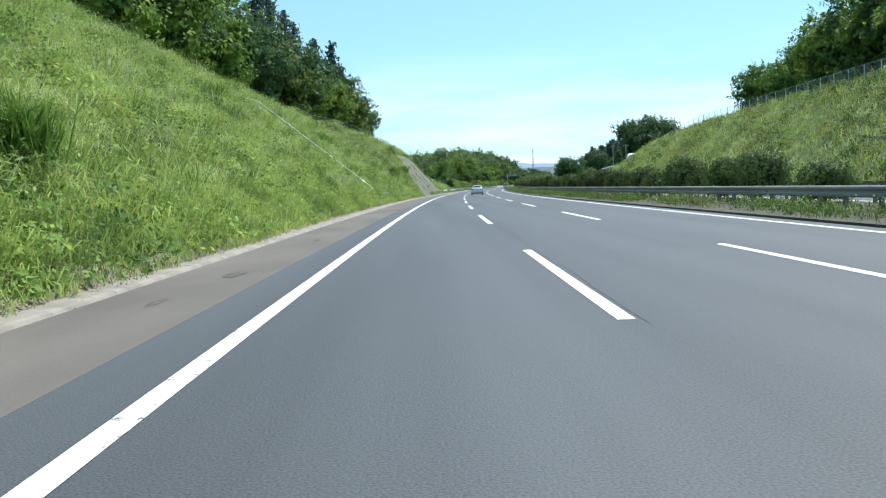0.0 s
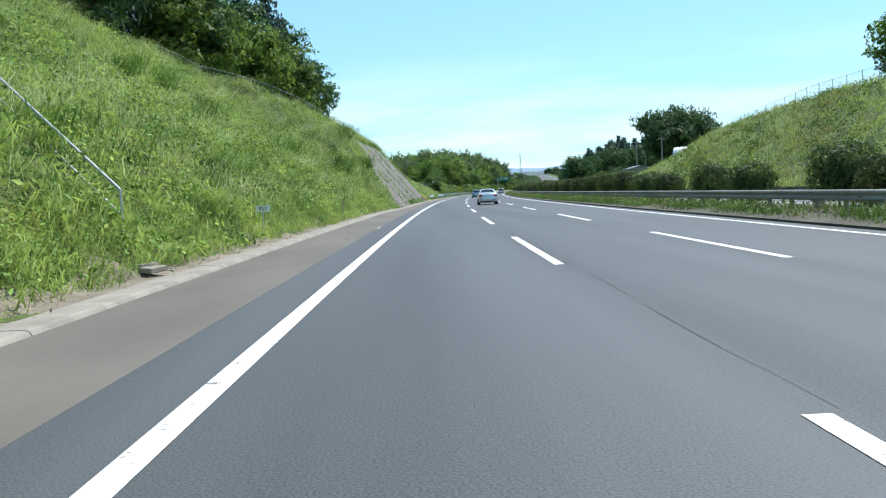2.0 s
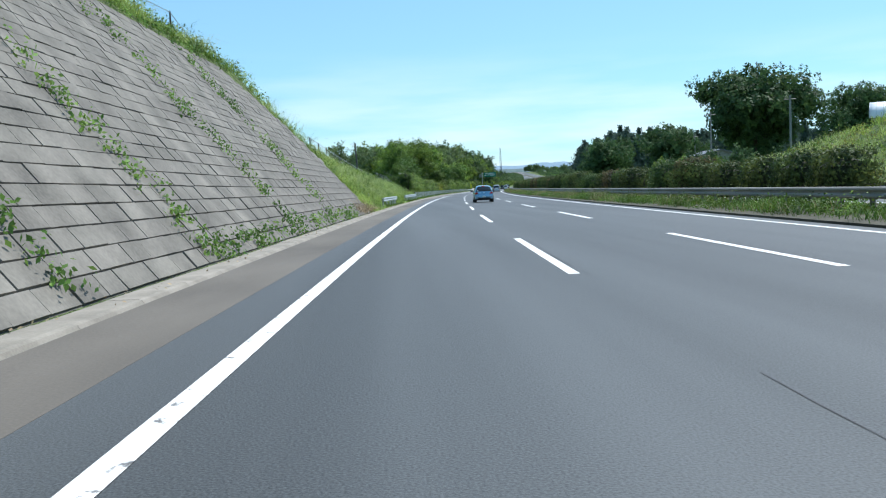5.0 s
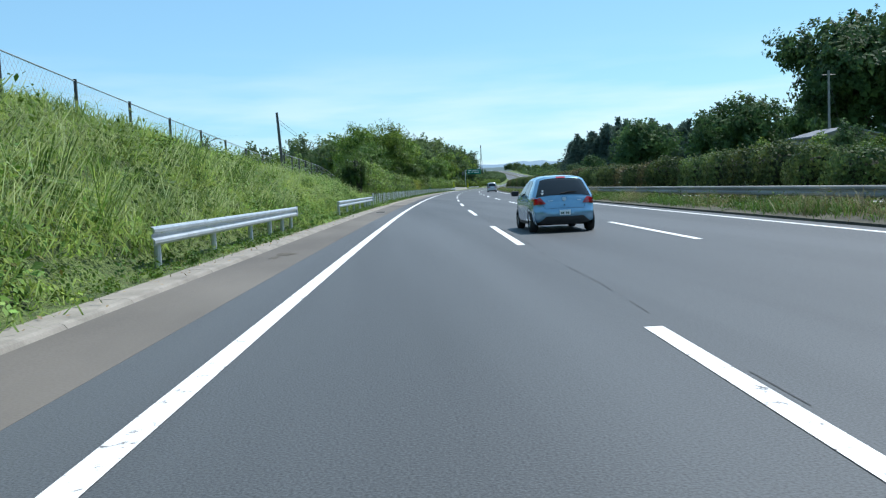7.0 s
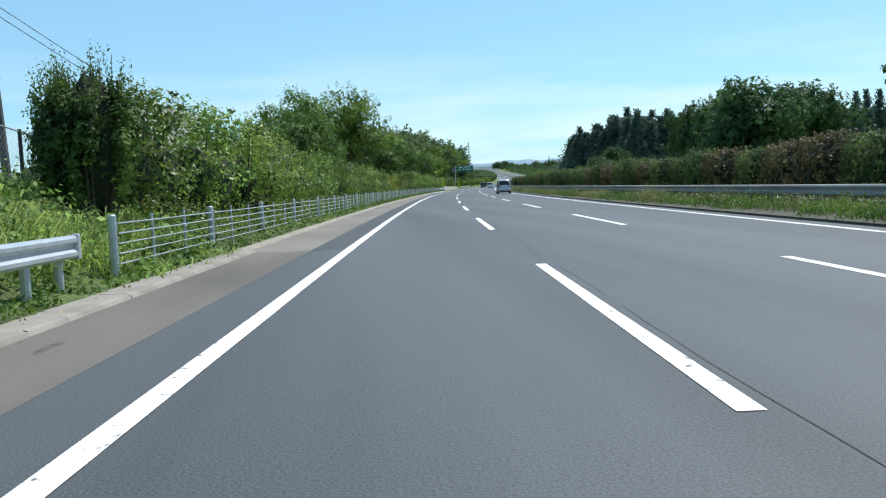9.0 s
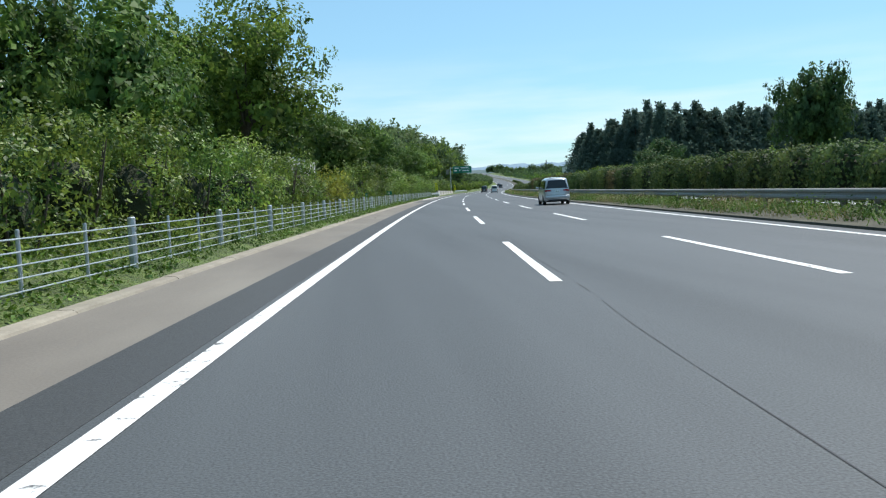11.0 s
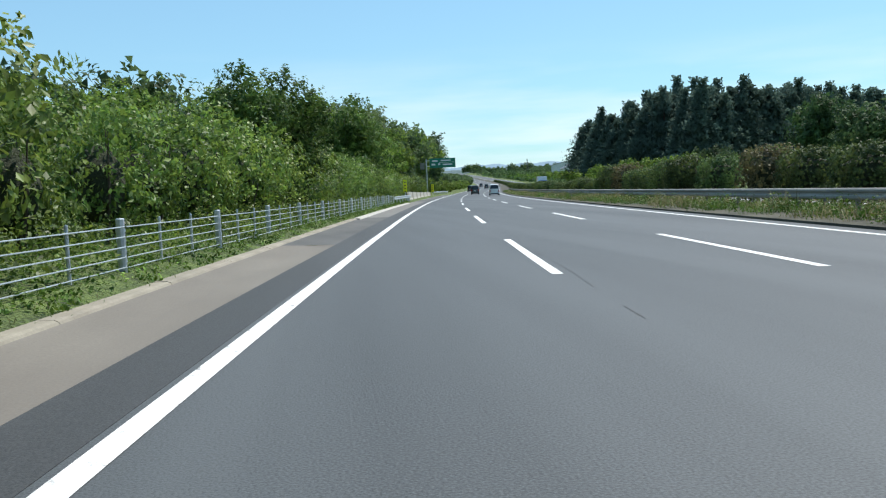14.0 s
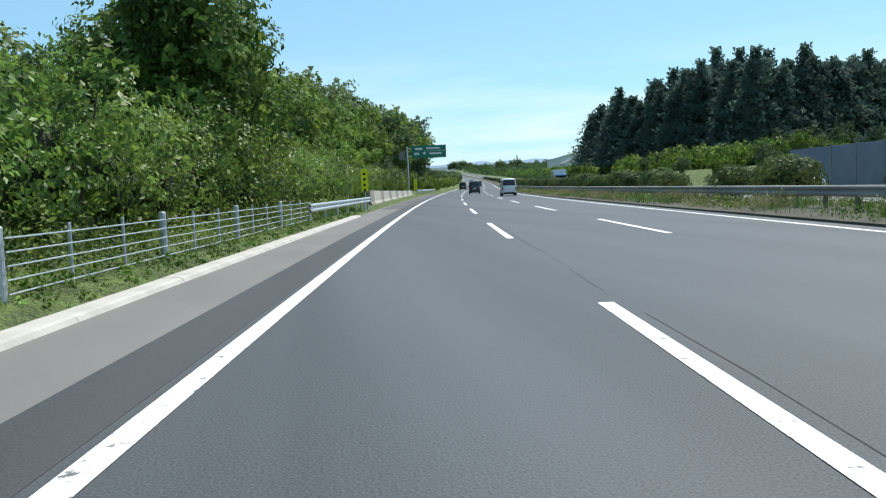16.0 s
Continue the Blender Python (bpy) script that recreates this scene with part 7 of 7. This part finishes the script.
# a box truck far off on the opposite carriageway
truck = thing("truck", "blue-cabbed box truck with a white body", "truck", m=road_pose(594.0, 21.5, 0.0, 180))
bm = bmesh.new()
box(bm, 0, -1.0, 2.1, 2.3, 5.8, 2.6, bevel=0.06)
part("cargo_box", bm, WHITE_CAR, truck)
bm = bmesh.new()
box(bm, 0, 2.9, 1.5, 2.1, 1.7, 1.9, bevel=0.15)
cab = part("cab", bm, BLUE_CAR, truck)
bm = bmesh.new()
box(bm, 0, 3.76, 1.95, 1.8, 0.04, 0.7, bevel=0.01)
part("windscreen", bm, CAR_GLASS, cab)
bm = bmesh.new()
box(bm, 0, 0, 0.65, 0.9, 7.2, 0.3)
part("chassis", bm, TRIM, truck)
for y in (2.7, -2.2):
    for x in (-0.95, 0.95):
        wheel(truck, x, y, 0.45, 0.28, 6)

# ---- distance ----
# the haze of distance is put into the hills' blue-grey colours
HILL = material("hazed_wooded_hills", (0.075, 0.115, 0.12), (0.13, 0.175, 0.165), scale=0.02, fine=0.25, rough=1.0, bump=1.0, depth=6.0)
HILL_FAR = material("hazed_blue_hills", (0.16, 0.24, 0.31), (0.2, 0.28, 0.35), scale=0.004, fine=0.05, rough=1.0, bump=0)


def ridge(name, label, dist, spread, base, tops, mat, seed, jag, centre=0.2):
    """A long wooded ridge across the view, dist metres off."""
    r = np.random.default_rng(seed)
    n = 420
    a = np.linspace(-spread, spread, n) + centre
    h = np.interp(a, *zip(*tops))
    for f, k in ((9, 0.035), (31, 0.03), (90, 0.02)):
        h = h * (1 + k * np.sin(a * f * 3 + r.uniform(0, 6)) + 0.5 * k * np.sin(a * f * 7.3 + r.uniform(0, 6)))
    h = h + r.uniform(0, jag, n)
    x, y = np.sin(a) * dist, np.cos(a) * dist
    rows = [np.stack([x, y, np.full(n, base)], 1), np.stack([x * 1.03, y * 1.03, base + (h - base) * 0.7 + r.uniform(-jag, jag, n) * 0.5], 1), np.stack([x * 1.06, y * 1.06, h], 1), np.stack([x * 1.3, y * 1.3, np.full(n, base)], 1)]
    V = np.concatenate(rows)
    k = np.arange(n - 1)
    F = np.concatenate([np.stack([k + i * n, k + 1 + i * n, k + 1 + (i + 1) * n, k + (i + 1) * n], 1) for i in range(3)])
    ob = tagged(new(name, big_mesh(name, V, F, mat, True)), label, "hills", kind="structure")
    return ob


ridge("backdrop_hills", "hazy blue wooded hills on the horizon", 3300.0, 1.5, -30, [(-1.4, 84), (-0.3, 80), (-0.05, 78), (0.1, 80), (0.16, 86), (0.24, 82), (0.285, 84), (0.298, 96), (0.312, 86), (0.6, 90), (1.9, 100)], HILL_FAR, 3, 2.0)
ridge("backdrop_wooded_ridge", "green wooded ridge beyond the distant town", 2100.0, 1.5, -30, [(-1.4, 46), (-0.2, 40), (0.0, 36), (0.12, 40), (0.2, 36), (0.28, 40), (0.34, 44), (0.6, 50), (1.9, 60)], HILL, 5, 4.0)

# woods too far off to tell trees apart
def far_wood(name, label, n, s_range, u_range, height, mat):
    s, u = rng.uniform(*s_range, n), rng.uniform(*u_range, n)
    c = road_points(s, u, terrain(s, u))
    per = 170
    d = unit(rng.normal(0, 1, (n * per, 3)))
    h = np.repeat(height * rng.uniform(0.6, 1.25, n), per)[:, None]
    pos = np.repeat(c, per, 0) + d * np.concatenate([h * 0.42, h * 0.42, h * 0.5], 1) * rng.uniform(0.7, 1.05, (n * per, 1)) + np.concatenate([h * 0, h * 0, h * 0.5], 1)
    size = np.repeat(height * 0.17, n * per)
    V, F = leaves(pos, d, size, rng, 0.2, 0.7, plain=True)
    return tagged(new(name, big_mesh(name, V, F, mat)), label, "woods", kind="stuff")


far_wood("far_wood_right", "distant woods and gardens beyond the opposite carriageway", 420, (760, 1500), (60, 260), 6.0, LEAF_FAR)
far_wood("far_wood_hills", "distant woods at the foot of the hills", 300, (1100, 1720), (120, 700), 9.0, LEAF_FAR)
far_wood("far_scrub_right", "scrub and small trees along the opposite carriageway", 150, (560, 1050), (34, 60), 4.0, LEAF_TREE)
far_wood("far_scrub_left", "low scrub on the slope beside the distant road", 620, (690, 1500), (-70, -6), 3.0, LEAF_TREE)
far_wood("far_trees_left", "small distant trees left of the climbing road", 160, (800, 1700), (-300, -16), 6.5, LEAF_FAR)
far_wood("far_thicket_near", "low thicket beside the edge of the distant road", 300, (606, 900), (-15, -4.6), 2.6, LEAF_TREE)
far_wood("far_thicket_left", "dense thicket beside the edge of the climbing road", 420, (860, 1450), (-18, -5.2), 5.0, LEAF_FAR)
far_wood("far_thicket_right", "low thicket along the edge of the opposite carriageway", 260, (700, 1500), (33.2, 38), 2.2, LEAF_FAR)
far_wood("far_copse_right", "low distant woods where the road climbs out of sight", 420, (1180, 1746), (34, 150), 5.0, LEAF_FAR)
far_wood("far_copse_left", "low distant woods along the climbing road", 420, (1180, 1746), (-170, -7), 4.2, LEAF_FAR)
far_wood("far_woods_mid", "distant woods between the houses", 260, (900, 1250), (38, 200), 4.6, LEAF_FAR)
far_wood("far_scrub_beyond", "distant scrub and low trees beyond the opposite carriageway", 300, (730, 1500), (34, 60), 3.4, LEAF_TREE)

# houses and sheds of the distant town
ROOF = material("roof_sheet", (0.1, 0.11, 0.13), (0.2, 0.21, 0.23), scale=0.6, rough=0.6, bump=0.1)
ROOF_BLUE = material("blue_roof_sheet", (0.06, 0.14, 0.3), (0.1, 0.2, 0.36), scale=0.6, rough=0.5, bump=0.1)
PLASTER = material("pale_plaster", (0.6, 0.59, 0.56), (0.76, 0.75, 0.72), scale=0.8, rough=0.9, bump=0.1)
PANE = material("window_pane", (0.03, 0.04, 0.05), (0.05, 0.06, 0.07), scale=1, rough=0.05, bump=0, coat=1.0)


def house(s, u, w, l, h, roof, turn=0.0, z=None, shed=False, walls=None, label="small pale house with a grey pitched roof"):
    m = road_pose(s, u, float(terrain(s, u)) if z is None else z, turn)
    t = thing("house", label, "building", "distant houses", m)
    bm = bmesh.new()
    box(bm, 0, 0, h / 2 - 0.5, w, l, h + 1.0)
    part("wall", bm, walls or PLASTER, t)
    bm = bmesh.new()
    r = (0.12 if shed else 0.28) * w
    for sgn in (-1, 1):
        q = [bm.verts.new(p) for p in ((0, -l / 2 - 0.4, h + r), (0, l / 2 + 0.4, h + r), (sgn * (w / 2 + 0.4), l / 2 + 0.4, h - 0.1), (sgn * (w / 2 + 0.4), -l / 2 - 0.4, h - 0.1))]
        q2 = [bm.verts.new(v.co + Vector((0, 0, 0.18))) for v in q]
        bm.faces.new(q)
        bm.faces.new(q2)
        for i in range(4):
            bm.faces.new((q[i], q[(i + 1) % 4], q2[(i + 1) % 4], q2[i]))
    part("roof", bm, roof, t)
    bm = bmesh.new()
    for y in (-l / 2, l / 2):
        bm.faces.new([bm.verts.new(p) for p in ((-w / 2, y, h), (w / 2, y, h), (0, y, h + r))])
    part("gable", bm, walls or PLASTER, t)
    for i in range(3 if not shed else 2):
        for z0 in ((1.3, 3.9) if h > 5 else (1.3,)):
            bm = bmesh.new()
            box(bm, -w / 2 + w * (i + 0.7) / 3.4, -l / 2 - 0.03, z0, 1.2, 0.06, 1.1, bevel=0.01)
            part("window", bm, PANE, t)
    return t


for i, (s, u, w, l, h) in enumerate(((760, 48, 8, 9, 5.5), (800, 62, 14, 20, 6), (850, 50, 9, 8, 5.5), (880, 80, 22, 26, 7.5), (905, 58, 8, 9, 5.8), (940, 110, 9, 10, 6), (960, 66, 30, 20, 8), (1000, 90, 9, 9, 5.5), (1040, 130, 26, 20, 8), (1060, 74, 9, 10, 6), (1100, 160, 10, 10, 6), (1120, 95, 9, 9, 6), (1180, 140, 34, 20, 9), (1230, 110, 10, 9, 6), (1260, 190, 10, 9, 6))):
    house(s, u, w, l, h, (ROOF, ROOF_BLUE, ROOF)[i % 3], 17 * i % 50 - 20, shed=w > 13, label="large pale works shed with a low roof" if w > 13 else "small pale house with a grey pitched roof")
house(291, 47, 7, 6, 2.8, ROOF, 8, shed=True, walls=STEEL_OLD, label="low grey shed behind the opposite carriageway")

# tunnel greenhouse on the end of the far bank
FILM = material("greenhouse_film", (0.7, 0.72, 0.73), (0.85, 0.86, 0.86), scale=1.5, rough=0.35, bump=0.1)
gh = thing("greenhouse", "white plastic tunnel greenhouse on the far bank", "greenhouse", m=road_pose(219.0, 45.4, float(terrain(219.0, 45.4)) - 0.15, 62) @ Matrix.Diagonal((0.75, 0.75, 0.75, 1)))
bm = bmesh.new()
rings = [[bm.verts.new((2.6 * math.cos(math.pi * j / 14), -4 + 8 * i / 10, 2.1 * math.sin(math.pi * j / 14))) for j in range(15)] for i in range(11)]
for i in range(10):
    for j in range(14):
        bm.faces.new((rings[i][j], rings[i][j + 1], rings[i + 1][j + 1], rings[i + 1][j]))
bm.faces.new(rings[0])
bm.faces.new(rings[-1])
part("film_cover", bm, FILM, gh, smooth=True)
for i in range(11):
    part("hoop", tube(bmesh.new(), [(2.63 * math.cos(math.pi * j / 14), -4 + 8 * i / 10, 2.13 * math.sin(math.pi * j / 14)) for j in range(15)], 0.03, 5), STEEL, gh)

# noise wall and utility poles on the right
noise_wall = thing("noise_wall", "long blue-grey noise wall of flat panels", "wall", m=road_pose(481.0, 31.35, -0.1, 0))
PANEL_BLUE = material("noise_panel", (0.14, 0.17, 0.22), (0.2, 0.235, 0.28), scale=0.8, rough=0.6, bump=0.1)
for i in range(5):
    bm = bmesh.new()
    box(bm, 0, 2 + 4 * i, 1.6, 0.12, 3.94, 3.2, bevel=0.02)
    part("panel", bm, PANEL_BLUE, noise_wall)
    bm = bmesh.new()
    box(bm, 0, 4 * i, 1.6, 0.2, 0.18, 3.4)
    part("post", bm, STEEL_OLD, noise_wall)
for s, u, h in ((292, 47, 10.5), (352, 58, 9), (250, 46, 9)):
    t = thing("utility_pole", "grey concrete utility pole with a cross arm", "pole", "right utility poles", road_pose(s, u, float(terrain(s, u))))
    part("shaft", tube(bmesh.new(), [(0, 0, -0.5), (0, 0, h)], [0.18, 0.12], 10), STEEL_OLD, t)
    part("cross_arm", bar(-0.8, 0, h - 0.5, 0.8, 0, h - 0.5, 0.05, 6), STEEL_OLD, t)
    part("stay_wire", bar(0, 0, h - 1, 2.6, 1.0, 0, 0.02, 5), DARK_METAL, t)

# lattice masts above the distant wood
for x, y, h in ((142.0, 1239.0, 50.0), (262.0, 1360.0, 33.0)):
    t = thing("lattice_mast", "thin grey lattice mast rising behind the distant trees", "mast", "masts", pose(x, y, 0))
    for a, b in ((-1, -1), (1, -1), (1, 1), (-1, 1)):
        part("leg", bar(a * 1.5, b * 1.5, 0, a * 0.35, b * 0.35, h, 0.16, 4), DARK_METAL, t)
    for i in range(12):
        z = h * i / 12
        w = 1.5 - 1.15 * i / 12
        part("brace", bar(-w, -w, z, w, -w, z + h / 12, 0.09, 4), DARK_METAL, t)

# drain and stones on the left bank, rubbish along the kerb
drain = thing("bank_steps", "worn concrete steps below the handrail on the bank", "steps")
for i in range(2):
    s, u = 67.95 + 0.22 * i, -3.25 - 0.22 * i
    bm = bmesh.new()
    for x, y, z, sx, sy, sz in ((0, 0, 0.05, 0.26, 0.44, 0.09),):
        box(bm, x, y, z, sx, sy, sz, bevel=0.015)
    ob = part("step_stone", bm, KERB, drain)
    p = road_point(s, u, float(terrain(s, u)) + 0.08)
    ob.matrix_basis = pose(p.x, p.y, p.z, random.uniform(-4, 4), random.uniform(-4, 4), heading(s) - 20)
for s, u, q in ((131.5, -2.75, 0.3), (132.2, -2.8, 0.22), (60.0, -2.3, 0.14), (190.2, -2.7, 0.16), (95.0, -2.35, 0.1)):
    bm = bmesh.new()
    bmesh.ops.create_icosphere(bm, subdivisions=2, radius=q)
    for v in bm.verts:
        v.co *= 0.75 + 0.5 * noise.noise(v.co * 4 + Vector((s, u, 0)))
        v.co.z *= 0.6
    st = thing("stone", "pale broken concrete lump beside the kerb", "stone", "stones", road_pose(s, u, float(terrain(s, u)) + 0.05))
    part("lump", bm, KERB, st)
for s, u, w, l in ((12.5, -1.55, 0.18, 0.55), (9.0, -1.7, 0.1, 0.5), (22.0, -1.5, 0.08, 0.5), (209.5, -1.95, 0.12, 0.3), (208.0, -1.5, 0.25, 0.5), (207.0, -1.55, 0.12, 0.45), (79.5, -1.2, 0.05, 0.4), (250.5, -1.6, 0.06, 0.4), (341.5, -1.5, 0.06, 0.4), (345.0, -1.6, 0.08, 0.4)):
    bm = bmesh.new()
    r = [bm.verts.new((w * math.cos(a) * random.uniform(0.6, 1.2), l * math.sin(a) * random.uniform(0.7, 1.1), 0)) for a in (2 * math.pi * k / 14 for k in range(14))]
    c = bm.verts.new((0, 0, 0.02))
    for k in range(14):
        bm.faces.new((r[k], r[(k + 1) % 14], c))
    st = thing("dirt_patch", "thin patch of dark dried mud on the gutter", "dirt", "mud patches", road_pose(s, u, 0.01))
    part("mud", bm, MUD, st)


# flakes of old white paint at the edge of the gutter
for s, u, l in ((87.5, -0.84, 0.5), (88.5, -0.83, 0.3)):
    bm = bmesh.new()
    r = [bm.verts.new((0.04 * math.cos(a) * random.uniform(0.2, 1.3), l * math.sin(a) * random.uniform(0.6, 1.1), 0)) for a in (2 * math.pi * k / 16 for k in range(16))]
    bm.faces.new(r)
    st = thing("paint_mark", "flaked patch of old white road paint", "road marking", "paint marks", road_pose(s, u, 0.007, 6))
    part("flake", bm, PAINT, st)
